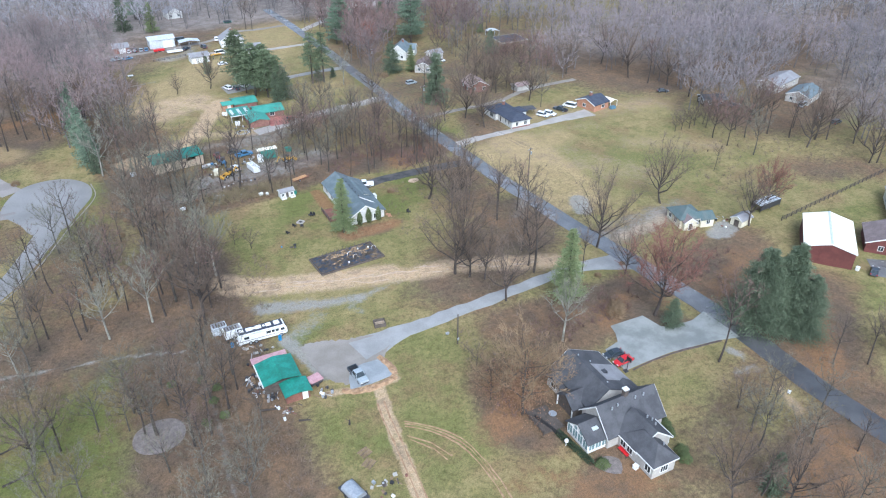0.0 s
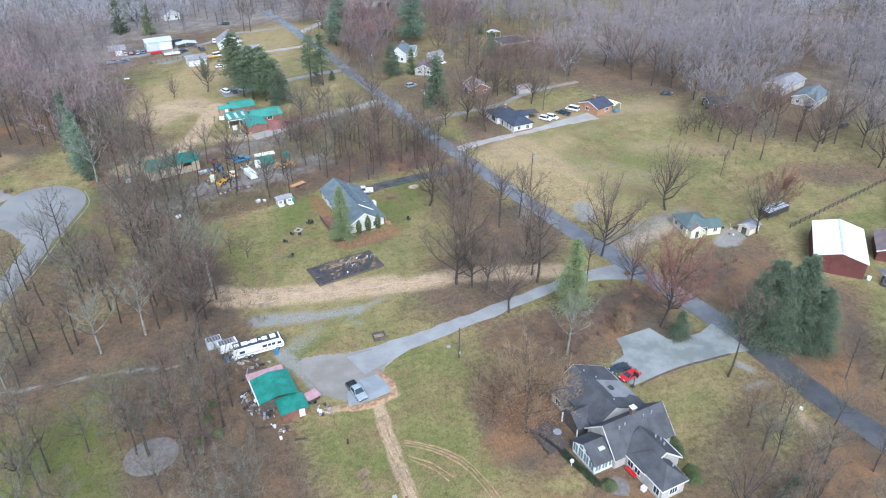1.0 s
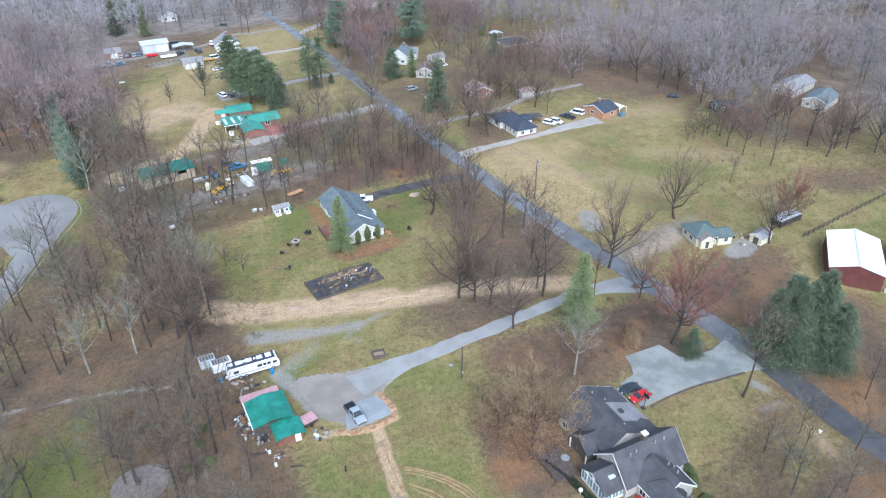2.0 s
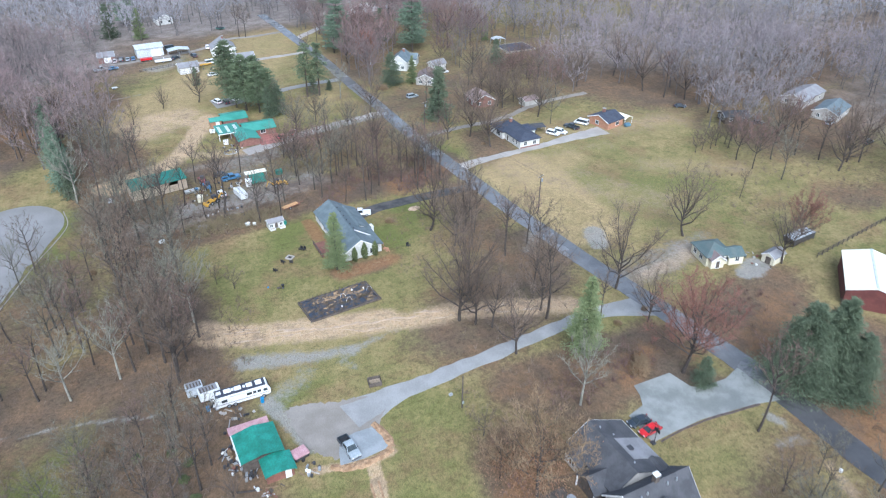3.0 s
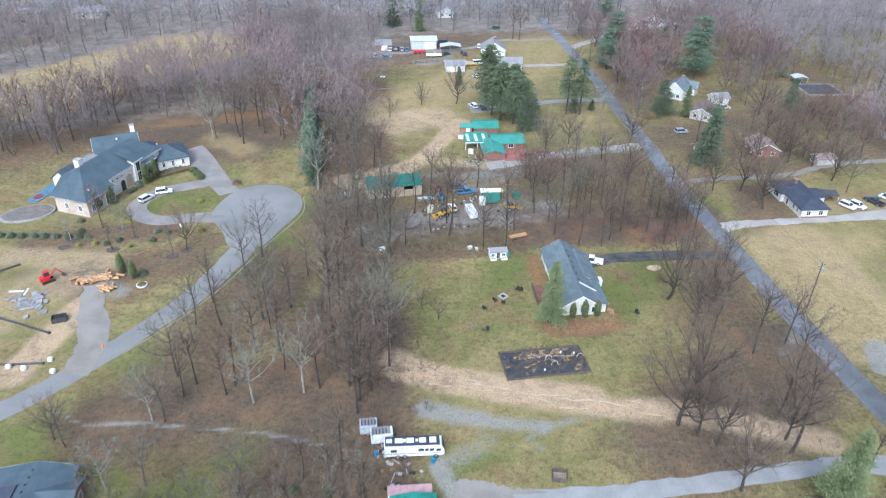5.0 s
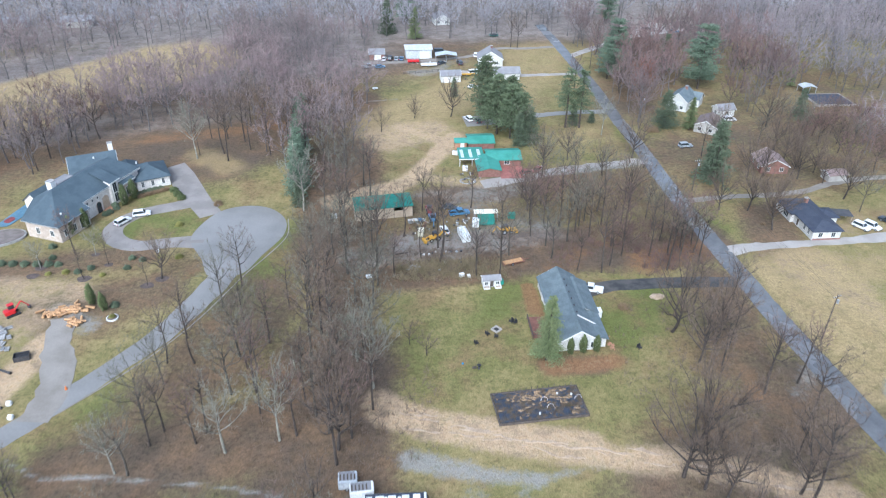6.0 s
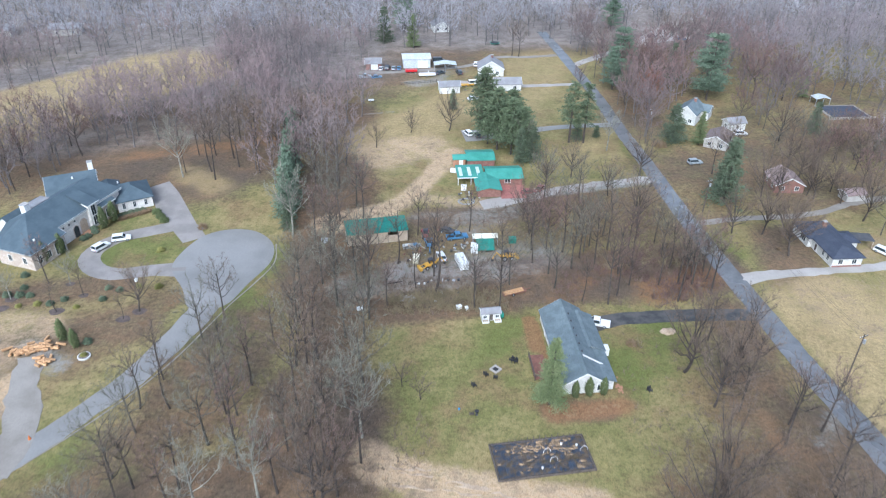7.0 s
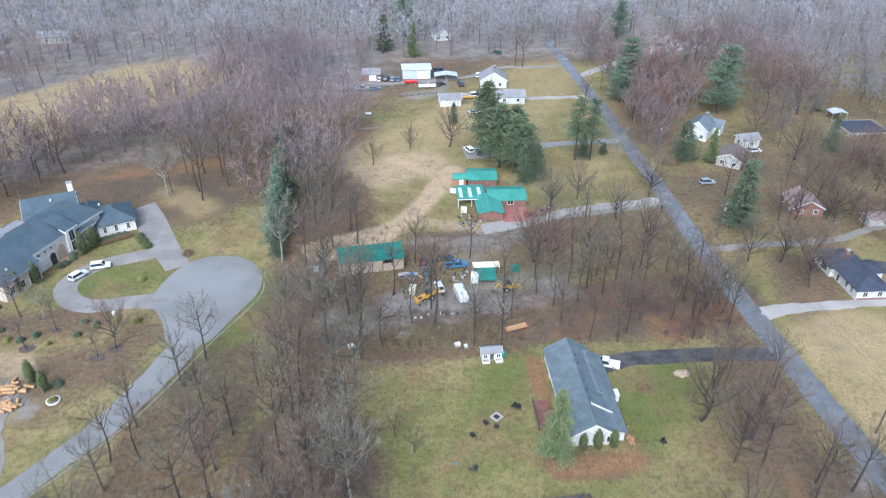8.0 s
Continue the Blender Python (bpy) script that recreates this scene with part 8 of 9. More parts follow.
part("shell", boxes((-1.5, 1.5, -0.9, -0.82, 0, 1.2), (-1.5, 1.5, 0.82, 0.9, 0, 1.2), (-1.5, -1.42, -0.82, 0.82, 0, 1.2), (1.42, 1.5, -0.82, 0.82, 0, 1.2), (-1.42, 1.42, -0.82, 0.82, 0, 0.1)), M["dark_metal"], t)
part("contents", bevelled(boxes((-1.4, 1.4, -0.8, 0.8, 0.1, 0.8)), 0.15, 1), M["black"], t)
t = spot("white_plank", -66.3, 184.2, "white boards lying on bare soil", "boards")
part("board", boxes((-2.2, 1.0, 0, 0.5, 0, 0.12), ), M["white_paint"], t)
part("board", boxes((1.5, 1.9, -1.4, 1.3, 0, 0.12)), M["white_paint"], t)
t = spot("traffic_cone", -40.8, 162.6, "orange traffic cone at the lane's edge", "cone")
part("cone", tubed((0, 0, 0.05), (0, 0, 0.9), 0.28, 0.06, 12), M["orange"], t)
part("foot", boxes((-0.35, 0.35, -0.35, 0.35, 0, 0.05)), M["black"], t)


def digger(x, y, turn, mat, label, reach=3.0):
    d = thing("digger", x, y, 0, turn, label, "digger")
    for s in (-1, 1):
        part("track", bevelled(boxes((-1.5, 1.5, s * 0.85 - 0.22, s * 0.85 + 0.22, 0, 0.6)), 0.15, 2), M["black"], d)
    part("body", bevelled(boxes((-1.6, 0.6, -0.9, 0.9, 0.6, 1.5)), 0.12, 2), M[mat], d)
    c = part("cab", bevelled(boxes((-0.5, 0.7, -0.1, 0.85, 1.5, 2.5)), 0.08, 1), M["glass"], d)
    part("cab_roof", boxes((-0.6, 0.8, -0.2, 0.95, 2.5, 2.6)), M[mat], c)
    part("boom", tubed((0.6, -0.3, 1.2), (reach * 0.75, -0.3, 2.9), 0.2, 0.15, 6), M[mat], d)
    part("stick", tubed((reach * 0.75, -0.3, 2.9), (reach * 1.2, -0.3, 1.0), 0.15, 0.12, 6), M[mat], d)
    part("bucket", bevelled(boxes((reach * 1.2 - 0.4, reach * 1.2 + 0.3, -0.7, 0.1, 0.4, 1.0)), 0.1, 1), M["dark_metal"], d)


def loader(x, y, turn, mat, label):
    d = thing("loader", x, y, 0, turn, label, "loader")
    part("body", bevelled(boxes((-1.5, 1.3, -0.6, 0.6, 0.7, 1.5)), 0.12, 2), M[mat], d)
    part("seat_frame", boxes((-0.9, -0.8, -0.6, 0.6, 1.5, 2.4), (0.2, 0.3, -0.6, 0.6, 1.5, 2.4), (-0.9, 0.3, -0.65, 0.65, 2.4, 2.5)), M["dark_metal"], d)
    for s in (-1, 1):
        for wx, r in ((-0.9, 0.7), (1.0, 0.5)):
            wheel(d, wx, s * 0.95, r, 0.35)
        part("lift_arm", tubed((-0.4, s * 0.7, 1.5), (2.4, s * 0.7, 0.6), 0.12, n=6), M[mat], d)
        part("rear_arm", tubed((-1.5, s * 0.15, 1.0), (-2.9, s * 0.15, 2.5), 0.13, n=6), M[mat], d)
    part("front_bucket", bevelled(boxes((2.3, 3.0, -1.1, 1.1, 0.1, 0.9)), 0.12, 1), M[mat], d)
    part("dipper", tubed((-2.9, 0, 2.5), (-3.9, 0, 0.8), 0.14, n=6), M[mat], d)
    part("rear_bucket", bevelled(boxes((-4.3, -3.7, -0.4, 0.4, 0.2, 0.8)), 0.08, 1), M["dark_metal"], d)


digger(-61.2, 188.2, 40, "red_paint", "small red digger on a building site")
loader(55.0, 217.0, 12, "yellow", "yellow backhoe loader with long arms in a yard")
loader(35.2, 214.4, 200, "yellow", "rusty yellow loader in a cluttered yard")
loader(35.0, 229.2, 90, "maroon_paint", "old red tractor in a cluttered yard")
loader(35.6, 224.4, 90, "blue_paint", "small blue tractor in a cluttered yard")


def box_trailer(x, y, turn, l, w, h, mat, label, cat="trailer"):
    t = thing("box_trailer", x, y, 0, turn, label, cat)
    part("box", bevelled(boxes((-l / 2, l / 2, -w / 2, w / 2, 0.55, h)), 0.08, 2), M[mat], t)
    part("roof_seam", boxes((-l / 2 + 0.1, l / 2 - 0.1, -0.05, 0.05, h, h + 0.04)), M["steel"], t)
    part("drawbar", boxes((l / 2, l / 2 + 1.0, -0.06, 0.06, 0.5, 0.62)), M["dark_metal"], t)
    for s in (-1, 1):
        wheel(t, -0.3, s * (w / 2 + 0.02), 0.36)


box_trailer(43.2, 214.6, 100, 5.6, 2.2, 2.3, "white_paint", "white box trailer in a cluttered yard")
box_trailer(43.3, 359.8, 2, 7.0, 2.3, 1.2, "white_paint", "low white trailer in a far yard")
box_trailer(58.5, 346.5, 4, 6.5, 1.6, 1.0, "yellow", "low yellow trailer in a far yard")
box_trailer(36.8, 364.8, 3, 5.0, 2.0, 1.4, "red_paint", "red boat trailer in a far yard")
box_trailer(20.0, 331, 0, 2.2, 1.2, 0.9, "white_paint", "small white cart on far grass")

# White boat and boxes in the yard
t = spot("boat", 31.2, 223.8, "small white boat on bare ground in a yard", "boat", turn=10)
bm = bmesh.new()
rows = []
for k in range(9):
    u = k / 8
    w = 1.0 * math.sin(math.pi * (0.5 + 0.5 * (1 - u))) if u > 0.45 else 0.95
    w = 0.95 * (1 - max(0, (u - 0.45) / 0.55) ** 2) + 0.03
    rows.append([bm.verts.new((-2.4 + 4.8 * u, s * w * f, z)) for s, f, z in ((-1, 1, 1.0), (-1, 0.6, 0.35), (1, 0.6, 0.35), (1, 1, 1.0))])
for a, b in zip(rows, rows[1:]):
    for i in range(3):
        bm.faces.new((a[i], a[i + 1], b[i + 1], b[i]))
bm.faces.new(rows[0])
bmesh.ops.solidify(bm, geom=bm.faces[:], thickness=0.08)
part("hull", bm, M["white_paint"], t)
part("bench", boxes((-1.0, -0.6, -0.85, 0.85, 0.7, 0.78)), M["tan_wood"], t)
part("cuddy", bevelled(boxes((0.4, 1.4, -0.5, 0.5, 0.8, 1.3)), 0.1, 1), M["blue_paint"], t)
for x, y, sx, sy, sz, mt, lb in ((32.0, 217.3, 0.7, 1.2, 1.6, "cream_siding", "cream metal cabinet in a cluttered yard"), (47.2, 221.4, 0.9, 1.2, 1.8, "white_paint", "white tank in a cluttered yard"), (18.2, 198, 0.7, 0.4, 0.6, "white_paint", "white box at the wood's edge"),
                                 (40.8, 197.0, 0.6, 0.42, 0.75, "white_paint", "white storage box at the wood's edge"), (42.5, 196.4, 0.34, 0.34, 0.7, "white_paint", "white storage box at the wood's edge"), (57.7, 225.2, 1.0, 0.8, 1.3, "teal_dark", "teal metal bin in a yard"),
                                 (164.9, 88.4, 0.4, 0.4, 1.0, "white_paint", "white wheeled bin beside a barn"), (105.0, 254.6, 0.3, 0.3, 1.1, "black", "black mailbox post at the road's edge"), (60.0, 112.2, 0.35, 0.25, 0.35, "steel", "grey utility box in grass"),
                                 (112.5, 64.5, 0.25, 0.25, 0.5, "white_paint", "small white marker on grass"), (72.2, 63.2, 0.42, 0.42, 0.75, "white_paint", "white air conditioning unit beside a house"), (20.5, 227.8, 0.6, 0.6, 0.9, "steel", "steel drum under a shed"),
                                 (8.4, 228.2, 0.8, 0.6, 0.9, "steel", "grey machine part beside a shed"), (48.0, 256.0, 0.8, 0.8, 1.2, "white_paint", "white appliance under a canopy"), (46.0, 268, 0.9, 0.6, 1.0, "white_paint", "white appliance beside a house"), (-35.6, 212.8, 0.3, 0.3, 0.7, "white_paint", "small white ornament in a bed")):
    t = spot("storage_box", x, y, lb, "box", turn=lr.uniform(-20, 20))
    part("case", bevelled(boxes((-sx, sx, -sy, sy, 0, sz)), 0.06, 1), M[mt], t)
    part("lid", boxes((-sx - 0.04, sx + 0.04, -sy - 0.04, sy + 0.04, sz, sz + 0.07)), M[mt], t)
# Pale heap of stones and sticks at the wood's edge
g = spot("stick_heap", 29.4, 201.3, "heap of pale stones and broken sticks under trees", "heap")
for i in range(30):
    o = part("slab_piece", STONES[i % 3], None, g)
    o.matrix_basis = pose(lr.gauss(0, 0.9), lr.gauss(0, 0.7), lr.uniform(0, 0.3), 0, 0, lr.uniform(0, 180)) @ Matrix.Diagonal((0.45, 0.3, 0.6, 1))
for i in range(18):
    o = part("stick", tubed((-0.8, 0, 0.1), (0.8, 0, 0.3), 0.05, 0.03, 6), M["bark_pale"], g)
    o.matrix_basis = pose(lr.gauss(0, 0.8), lr.gauss(0, 0.6), lr.uniform(0, 0.3), 0, 0, lr.uniform(0, 180))
# Clutter beside the workshop and in the yard
cl = random.Random(21)
for cx, cy, s, n, lb in ((17.6, 116.5, 1.3, 22, "jumble of white and rusty scrap along a workshop"), (19.6, 110.0, 1.2, 20, "jumble of white tubs and rusty scrap along a workshop"), (17.6, 130.6, 1.6, 20, "broken panels and tubs heaped by campers"), (21.5, 105.4, 2.2, 16, "pale branches and boards strewn on grass"), (18.0, 113.5, 1.5, 22, "jumble of white and rusty scrap along a workshop"), (20.6, 125.8, 2.4, 24, "jumble of tyres, tubs and scrap behind a motorhome"), (29.5, 106.6, 1.6, 14, "scrap timber and tubs beside a workshop"), (30.9, 79.8, 2.4, 20, "mixed scrap heap on bare soil"), (44.5, 224.2, 4.2, 26, "scattered scrap in a cluttered yard"),
                         (30.5, 220.5, 3.6, 22, "scattered scrap in a cluttered yard"), (49.5, 251.5, 2.6, 22, "scattered household scrap on a yard"), (38, 207, 6, 24, "scattered timber scrap under trees"), (45, 366.8, 8, 24, "scattered far yard clutter"), (61, 342, 4, 14, "scattered far yard clutter"), (20, 121.5, 1.6, 14, "tubs and barrels behind a workshop"), (153.5, 122.8, 3.0, 12, "scattered yard clutter by a cottage")):
    g = spot("scrap_heap", cx, cy, lb, "scrap", "scrap heaps")
    for i in range(n):
        k = cl.random()
        x, y = cl.gauss(0, s * 0.6), cl.gauss(0, s * 0.6)
        mt = cl.choice(("white_paint", "dark_metal", "dark_metal", "steel", "dark_wood", "red_wood", "black", "grey_siding", "debris", "debris", "stone"))
        if k < 0.45:
            bm = boxes((-cl.uniform(0.12, 0.42), cl.uniform(0.12, 0.42), -cl.uniform(0.1, 0.35), cl.uniform(0.1, 0.35), 0, cl.uniform(0.15, 0.6)))
            nm = "crate"
        elif k < 0.7:
            l = cl.uniform(0.8, 2.4)
            bm = boxes((-l / 2, l / 2, -0.1, 0.1, 0, 0.1))
            nm = "plank"
        else:
            r = cl.uniform(0.18, 0.32)
            bm = tubed((0, 0, 0), (0, 0, cl.uniform(0.2, 0.6)), r, r * 0.95, 10)
            nm = "tub"
        o = part(nm, bm, M[mt], g)
        o.matrix_basis = pose(x, y, 0, 0, 0, cl.uniform(0, 180))

# Garden chairs round a fire pit, grill, small lawn things
t = spot("fire_pit", 46.3, 175.6, "square stone fire pit with dark ash on lawn", "fire pit", turn=40)
for r in ((-0.9, 0.9, -0.9, -0.6, 0, 0.35), (-0.9, 0.9, 0.6, 0.9, 0, 0.35), (-0.9, -0.6, -0.6, 0.6, 0, 0.35), (0.6, 0.9, -0.6, 0.6, 0, 0.35)):
    part("edging", boxes(r), M["gravel_light"], t)
part("ash", boxes((-0.6, 0.6, -0.6, 0.6, 0, 0.1)), M["black"], t)


def garden_chair(x, y, turn):
    c = thing("garden_chair", x, y, 0, turn, "dark low garden chair on lawn", "chair", "chairs round the fire pit")
    part("seat", bevelled(boxes((-0.4, 0.4, -0.4, 0.4, 0.35, 0.45)), 0.04, 1), M["black"], c)
    bm = boxes((-0.42, 0.42, 0.34, 0.44, 0.4, 1.15))
    part("backrest", bm, M["black"], c)
    for sx in (-0.38, 0.38):
        part("armrest", boxes((sx - 0.05, sx + 0.05, -0.4, 0.4, 0.62, 0.68)), M["black"], c)
        for sy in (-0.36, 0.36):
            part("leg", boxes((sx - 0.04, sx + 0.04, sy - 0.04, sy + 0.04, 0, 0.62)), M["black"], c)


for x, y, a in ((44.1, 174.0, 120), (45.9, 173.0, 165), (50.0, 178.0, 300), (50.7, 177.6, 290), (41.3, 171.0, 110), (75.9, 167.2, 20)):
    garden_chair(x, y, a)
t = spot("barbecue", 40.9, 163.2, "dark kettle barbecue and bench on lawn", "barbecue")
part("bowl", tubed((0, 0, 0.6), (0, 0, 1.0), 0.25, 0.45, 12), M["black"], t)
part("stand", tubed((0, 0, 0), (0, 0, 0.6), 0.3, 0.1, 8), M["dark_metal"], t)
part("table", boxes((-1.4, -0.5, -0.3, 0.3, 0.3, 0.45)), M["dark_wood"], t)
t = spot("blue_ball", 37.7, 164.8, "small bright blue ball on lawn", "ball")
bm = bmesh.new()
bmesh.ops.create_icosphere(bm, subdivisions=2, radius=0.22)
bm.transform(Matrix.Translation((0, 0, 0.2)))
part("shell", bm, M["barrel_blue"], t)
t = spot("timber_frame", 47.9, 122.2, "weathered brown timber frame on grass beside a drive", "frame", turn=-10)
for r in ((-1.3, 1.3, -1.1, -0.95, 0, 0.9), (-1.3, 1.3, 0.95, 1.1, 0, 0.9), (-1.3, -1.15, -0.95, 0.95, 0, 0.9), (1.15, 1.3, -0.95, 0.95, 0, 0.9)):
    part("side", boxes(r), M["dark_wood"], t)
for i in range(5):
    part("slat", boxes((-1.15, 1.15, -0.85 + i * 0.36, -0.7 + i * 0.36, 0.3, 0.4)), M["tan_wood"], t)
for x, y, a in ((30.7, 88.3, 20), (30.4, 85.6, 35)):
    t = spot("pallet", x, y, "weathered wooden pallet on grass", "pallet", "pallets", a)
    for i in range(7):
        part("slat", boxes((-1.1, 1.1, -0.9 + i * 0.28, -0.72 + i * 0.28, 0.12, 0.16)), M["debris"], t)
    for y_ in (-0.85, 0, 0.85):
        part("bearer", boxes((-1.1, 1.1, y_ - 0.06, y_ + 0.06, 0, 0.12)), M["dark_wood"], t)
t = spot("covered_trailer", 25.6, 80.4, "pale grey tarpaulin cover stretched over a trailer", "trailer", turn=15)
n = 10
bm = bmesh.new()
arc = [(1.4 * math.cos(math.pi * i / n), 0.7 + 1.0 * math.sin(math.pi * i / n)) for i in range(n + 1)]
prism(bm, arc, -1.9, 1.9)
part("cover", bm, M["steel"], t)
part("bed", boxes((-1.5, 1.5, -2.6, 2.6, 0.45, 0.7)), M["dark_metal"], t)
for s in (-1, 1):
    for yy in (-0.6, 0.6):
        part("wheel", tubed((s * 1.5, yy, 0.36), (s * 1.25, yy, 0.36), 0.36, n=12), M["black"], t)
t = spot("yard_light", 64.3, 73.2, "white globe yard light on a short post", "lamp")
part("post", tubed((0, 0, 0), (0, 0, 1.1), 0.05, n=8), M["white_paint"], t)
bm = bmesh.new()
bmesh.ops.create_uvsphere(bm, u_segments=12, v_segments=8, radius=0.4)
bm.transform(Matrix.Translation((0, 0, 1.3)))
part("globe", bm, M["white_paint"], t)
t = spot("ramp_bench", 72.5, 67.0, "bright red bench against a cream wall", "bench", turn=90)
part("seat", boxes((-1.25, 1.25, -0.25, 0.25, 0.4, 0.5)), M["red_paint"], t)
part("back", boxes((-1.25, 1.25, -0.25, -0.18, 0.5, 0.85)), M["red_paint"], t)
for x in (-1.1, 0, 1.1):
    part("leg", boxes((x - 0.06, x + 0.06, -0.25, 0.25, 0, 0.4)), M["dark_metal"], t)
t = spot("patio_table", 66.4, 80.6, "dark round patio table beside a house", "table")
part("top", tubed((0, 0, 0.7), (0, 0, 0.76), 0.8, n=16), M["steel"], t)
part("stem", tubed((0, 0, 0), (0, 0, 0.7), 0.08, 0.06, 8), M["dark_metal"], t)
t = spot("basketball_stand", 87.7, 84.5, "dark basketball stand at the driveway's edge", "basketball stand")
part("post", tubed((0, 0, 0), (0, 0, 3.0), 0.07, n=8), M["black"], t)
part("board", boxes((0.1, 0.16, -0.7, 0.7, 2.7, 3.5)), M["black"], t)
part("foot", bevelled(boxes((-0.7, 0.2, -0.5, 0.5, 0, 0.25)), 0.08, 1), M["dark_metal"], t)
t = spot("trampoline", 78.1, 404.5, "round green trampoline on far grass", "trampoline")
part("mat", tubed((0, 0, 0.8), (0, 0, 0.85), 2.0, n=20), M["black"], t)
part("pad_ring", tubed((0, 0, 0.7), (0, 0, 0.8), 2.3, n=20), M["teal_metal"], t)
for i in range(6):
    a = i * math.pi / 3
    part("leg", tubed((2.1 * math.cos(a), 2.1 * math.sin(a), 0), (2.1 * math.cos(a), 2.1 * math.sin(a), 0.75), 0.05, n=6), M["steel"], t)
t = spot("far_pool", 198, 311, "dark covered swimming pool with pale rim", "pool")
part("rim", boxes((-8, 8, -6.5, 6.5, 0, 0.25)), M["gravel"], t)
part("cover", boxes((-7, 7, -5.5, 5.5, 0.25, 0.3)), M["shingle_navy"], t)
t = spot("log_trailer", 54.3, 201.9, "rusty flat trailer carrying cut timber at the wood's edge", "trailer", turn=18)
part("deck", boxes((-3.0, 3.0, -0.9, 0.9, 0.5, 0.65)), M["red_wood"], t)
part("drawbar", boxes((3.0, 4.6, -0.08, 0.08, 0.5, 0.6)), M["red_wood"], t)
for i in range(4):
    part("timber", tubed((-2.6, -0.6 + 0.38 * i, 0.8), (2.4, -0.55 + 0.36 * i, 0.8), 0.16, n=8), M["log_wood"], t)
for s in (-1, 1):
    wheel(t, -0.5, s * 0.98, 0.36)
t = spot("stone_ring", 48.0, 248.2, "low ring of brown edging stones on a yard", "stone ring")
for i in range(18):
    a = 2 * math.pi * i / 18
    o = part("stone", STONES[i % 3], None, t)
    o.matrix_basis = pose(2.3 * math.cos(a), 1.7 * math.sin(a), 0, 0, 0, math.degrees(a) + 90) @ Matrix.Diagonal((0.5, 0.5, 0.8, 1))
t = spot("soil_heap", 86.0, 185.4, "low heap of pale tan soil beside a drive", "soil heap")
bm = bmesh.new()
bmesh.ops.create_icosphere(bm, subdivisions=3, radius=1.0)
for v in bm.verts:
    k = 1 + 0.3 * noise.noise(v.co * 2.2)
    v.co = Vector((v.co.x * 1.7 * k, v.co.y * 1.1 * k, max(0, v.co.z) * 0.7 * k))
part("mound", bm, M["sand_pale"], t)
# Orange blocks stand in for a tan stack of stones
t = spot("brick_heap", 70.3, 167.8, "heap of orange blocks at a bungalow's corner", "brick heap")
for i in range(26):
    o = part("brick_block", STONES[i % 3].copy() if i < 3 else t.children[i % 3].data, None, t)
    if i < 3:
        o.data.materials[0] = M["brick_orange"]
    o.matrix_basis = pose(lr.gauss(0, 0.35), lr.gauss(0.6, 1.6), lr.uniform(0, 0.15), 0, 0, lr.uniform(0, 180)) @ Matrix.Diagonal((0.3, 0.3, 0.4, 1))
# Bank of orange clay along the fresh gravel pad
for pts, lb in (([(32.8, 105.6), (35, 104.2), (38, 103.7), (41.5, 103.9), (44, 104.8)], "low bank of orange clay along a gravel pad"), ([(44.2, 105), (44.4, 107.5), (44.0, 110), (43.4, 112)], "low bank of orange clay along a gravel pad")):
    t = spot("clay_bank", 0, 0, lb, "soil bank", "clay banks")
    c = smooth_line(pts, 0.35)
    bm = bmesh.new()
    prev = None
    for i, q in enumerate(c):
        d = unit(c[min(i + 1, len(c) - 1)] - c[max(i - 1, 0)])
        nn = np.array([-d[1], d[0]])
        ring = []
        for k in range(7):
            u = (k - 3) / 3
            hh = max(0.0, (1 - u * u)) * (0.28 + 0.3 * noise.noise(Vector((q[0] * 1.5, q[1] * 1.5, k * 0.6))))
            w = 0.85 + 0.5 * noise.noise(Vector((q[0], q[1], 7.0)))
            ring.append(bm.verts.new((*(q + nn * u * w), max(0.0, hh) + (0.02 if 0 < k < 6 else -0.03))))
        if prev:
            for k in range(6):
                bm.faces.new((prev[k], prev[k + 1], ring[k + 1], ring[k]))
        prev = ring
    part("bank", bm, M["clay"], t)

# Fallen timber on the near lawn
for x, y, a, l in ((-27.5, 117.5, 15, 5.5), (-25.5, 109.5, 12, 4.5), (18.6, 106.5, -20, 4.2), (23.5, 100.8, -25, 2.4), (-20, 122, 30, 2.0), (26.5, 208, 10, 3.4), (31, 96.5, 60, 1.2)):
    t = spot("fallen_log", x, y, "grey fallen tree limb lying on grass", "log", "fallen limbs", a)
    part("limb", tubed((-l / 2, 0, 0.2), (l / 2, 0.2, 0.16), 0.22, 0.12, 8), M["bark"], t)
    part("branch", tubed((l * 0.1, 0, 0.25), (l * 0.35, 0.9, 0.5), 0.08, 0.03, 6), M["bark"], t)

# Undergrowth in the woods and along the banks: thin stems beyond counting
ur = np.random.default_rng(77)
a0, a1 = [], []
for x0, x1, y0, y1, n in ((2, 22, 84, 262, 900), (-24, 2, 145, 205, 260), (22, 104, 194, 250, 1000), (70, 106, 122, 188, 260), (84, 118, 36, 68, 300), (60, 112, 98, 114, 160), (165, 235, 126, 172, 320), (62, 70, 80, 96, 90), (124, 152, 40, 72, 160), (-35, 5, 60, 128, 160), (14, 32, 138, 165, 160), (-30, 20, 84, 130, 420), (24, 56, 198, 210, 300)):
    m_ = 0
    while m_ < n:
        m_ += 1
        x, y = ur.uniform(x0, x1), ur.uniform(y0, y1)
        if not free(x, y, 3.4):
            continue
        k = int(ur.integers(4, 9))
        s = ur.uniform(0.8, 2.6)
        b = np.repeat([[x, y, 0.0]], k, 0) + ur.normal(0, 0.25, (k, 3)) * [1, 1, 0]
        a0.append(b)
        a1.append(b + unit(ur.normal(0, 0.55, (k, 3)) * [1, 1, 0.3] + [0, 0, 0.9]) * s * ur.uniform(0.6, 1.2, (k, 1)))
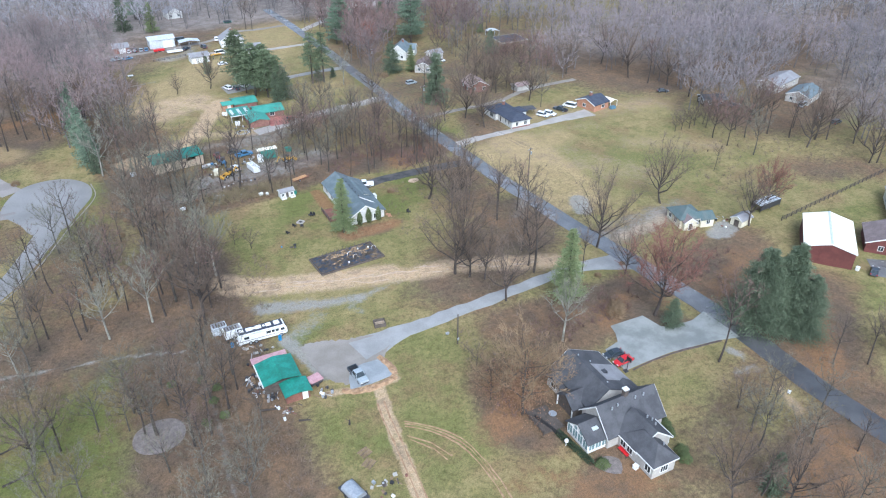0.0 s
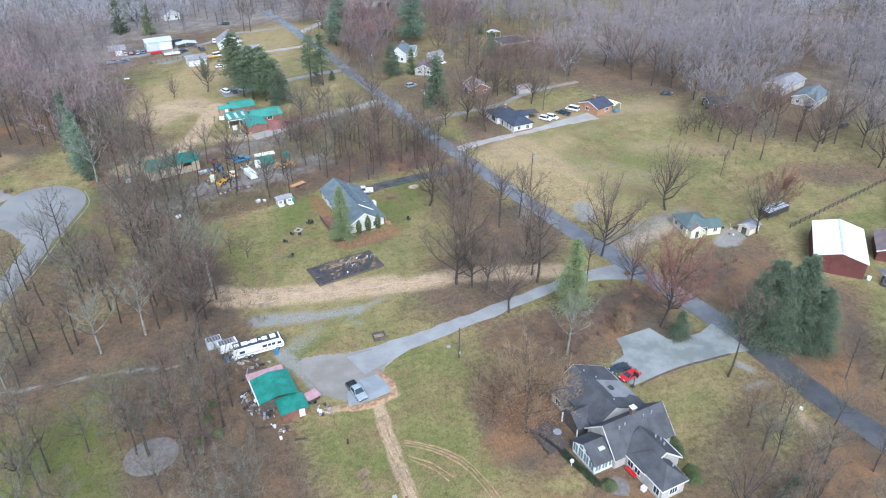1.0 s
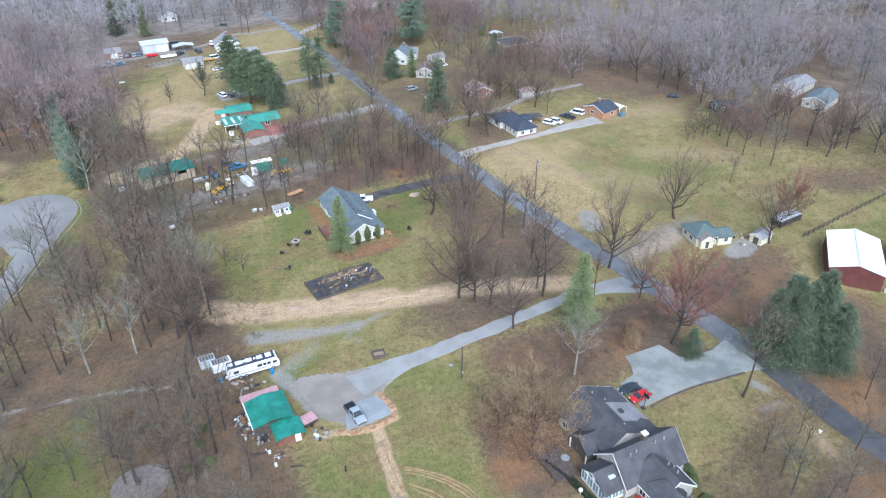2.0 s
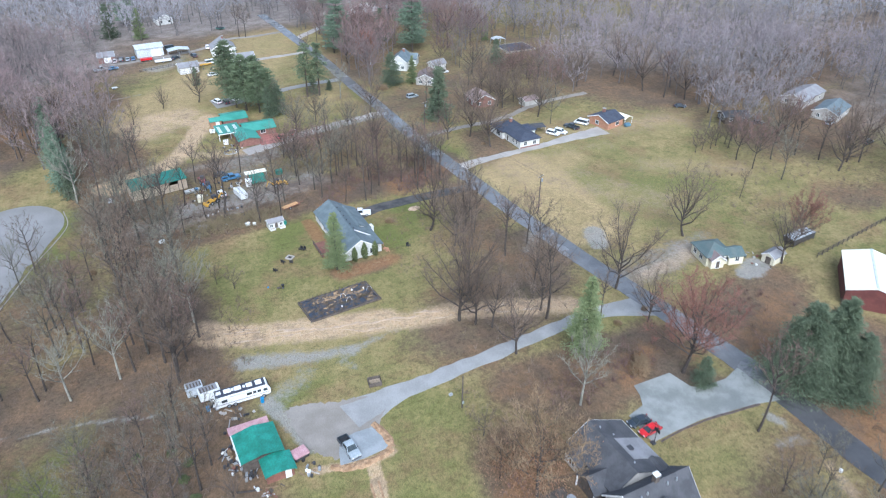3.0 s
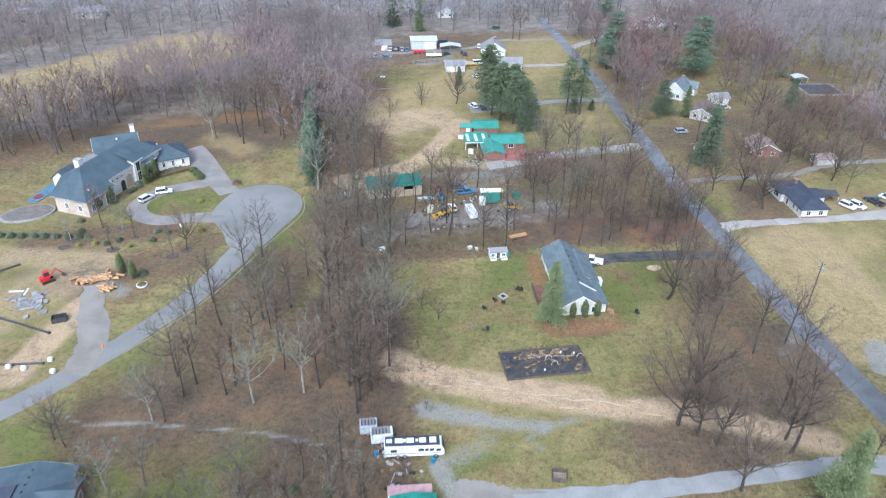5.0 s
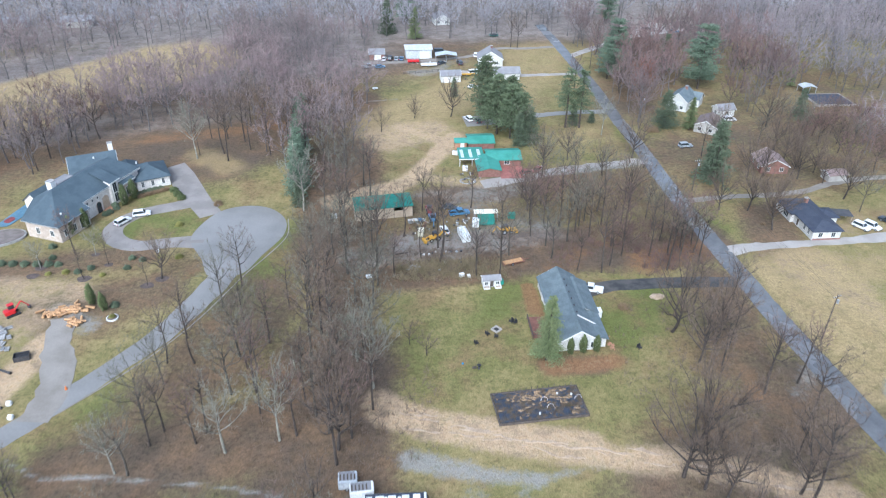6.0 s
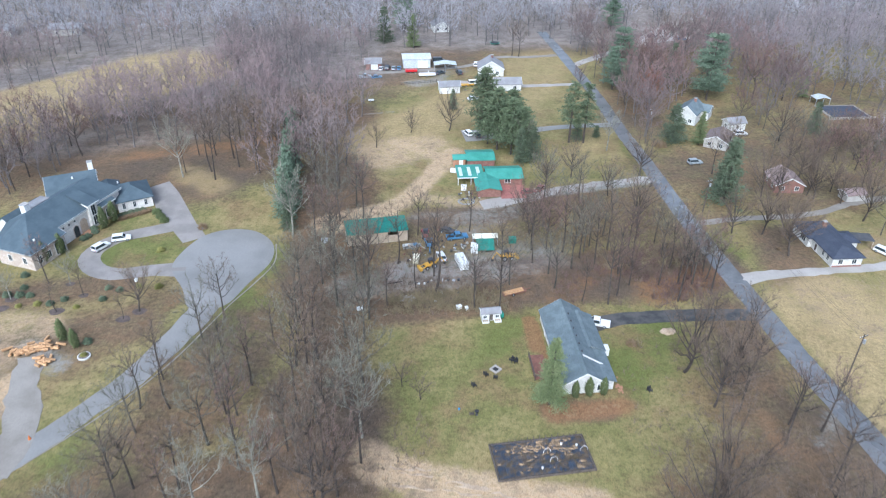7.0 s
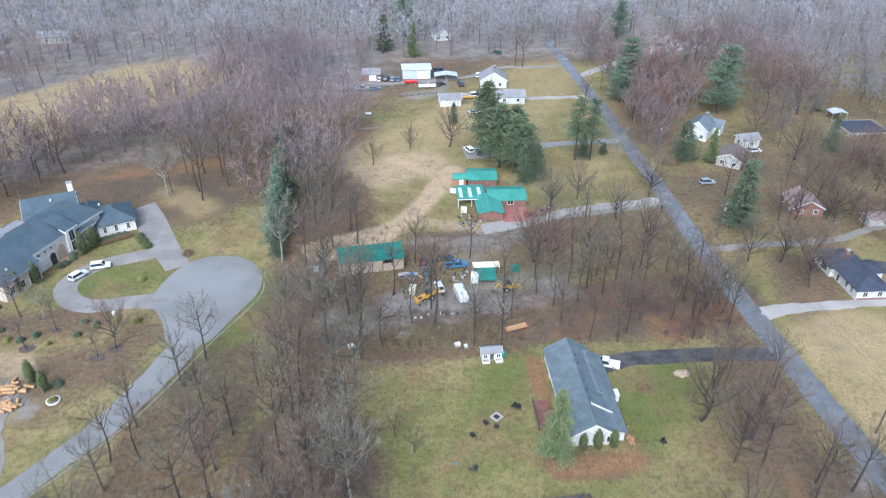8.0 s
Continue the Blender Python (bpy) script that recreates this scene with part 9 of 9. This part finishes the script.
ob = new("undergrowth", tri_mesh("undergrowth", *blades(np.concatenate(a0), np.concatenate(a1), 0.045), M["twig"]))
tagged(ob, "thin brown saplings and brush on the woodland floor", "undergrowth", kind="stuff")

a0, a1 = [], []
for x0, x1, y0, y1, n in ((24, 52, 195.5, 203, 330), (30, 46, 199, 204, 120), (62, 104, 224, 246, 240), (78, 104, 210, 222, 140), (30, 40, 214, 222, 60)):
    for _ in range(n):
        x, y = ur.uniform(x0, x1), ur.uniform(y0, y1)
        k = int(ur.integers(7, 14))
        b = np.repeat([[x, y, 0.0]], k, 0) + ur.normal(0, 0.35, (k, 3)) * [1, 1, 0]
        a0.append(b)
        a1.append(b + unit(ur.normal(0, 0.6, (k, 3)) * [1, 1, 0.3] + [0, 0, 0.8]) * ur.uniform(1.0, 2.8) * ur.uniform(0.6, 1.2, (k, 1)))
ob = new("tan_brush", tri_mesh("tan_brush", *blades(np.concatenate(a0), np.concatenate(a1), 0.05), M["brush"]))
tagged(ob, "tan and olive brush tangled along a wood's edge", "undergrowth", kind="stuff")

a0, a1 = [], []
for cx, cy, r, n in ((99, 203, 6, 130), (92, 200, 5, 90), (101, 214, 5, 80), (88, 208, 6, 80), (70, 205, 5, 40), (78, 212, 6, 60), (95, 218, 5, 50), (84, 102, 6, 60), (101, 107, 5, 40), (95, 104, 5, 40), (126, 108, 6, 50), (138, 110, 6, 40), (113, 96, 3, 16), (66, 94, 4, 40), (60, 86, 4, 30)):
    for _ in range(n):
        x, y = cx + ur.normal(0, r * 0.6), cy + ur.normal(0, r * 0.6)
        if not free(x, y, 3.2):
            continue
        k = int(ur.integers(6, 12))
        b = np.repeat([[x, y, 0.0]], k, 0) + ur.normal(0, 0.3, (k, 3)) * [1, 1, 0]
        a0.append(b)
        a1.append(b + unit(ur.normal(0, 0.6, (k, 3)) * [1, 1, 0.3] + [0, 0, 0.8]) * ur.uniform(1.0, 2.4) * ur.uniform(0.6, 1.2, (k, 1)))
ob = new("red_thicket", tri_mesh("red_thicket", *blades(np.concatenate(a0), np.concatenate(a1), 0.05), M["twig_rose"]))
tagged(ob, "reddish-brown brush thickets among leaf litter", "undergrowth", kind="stuff")
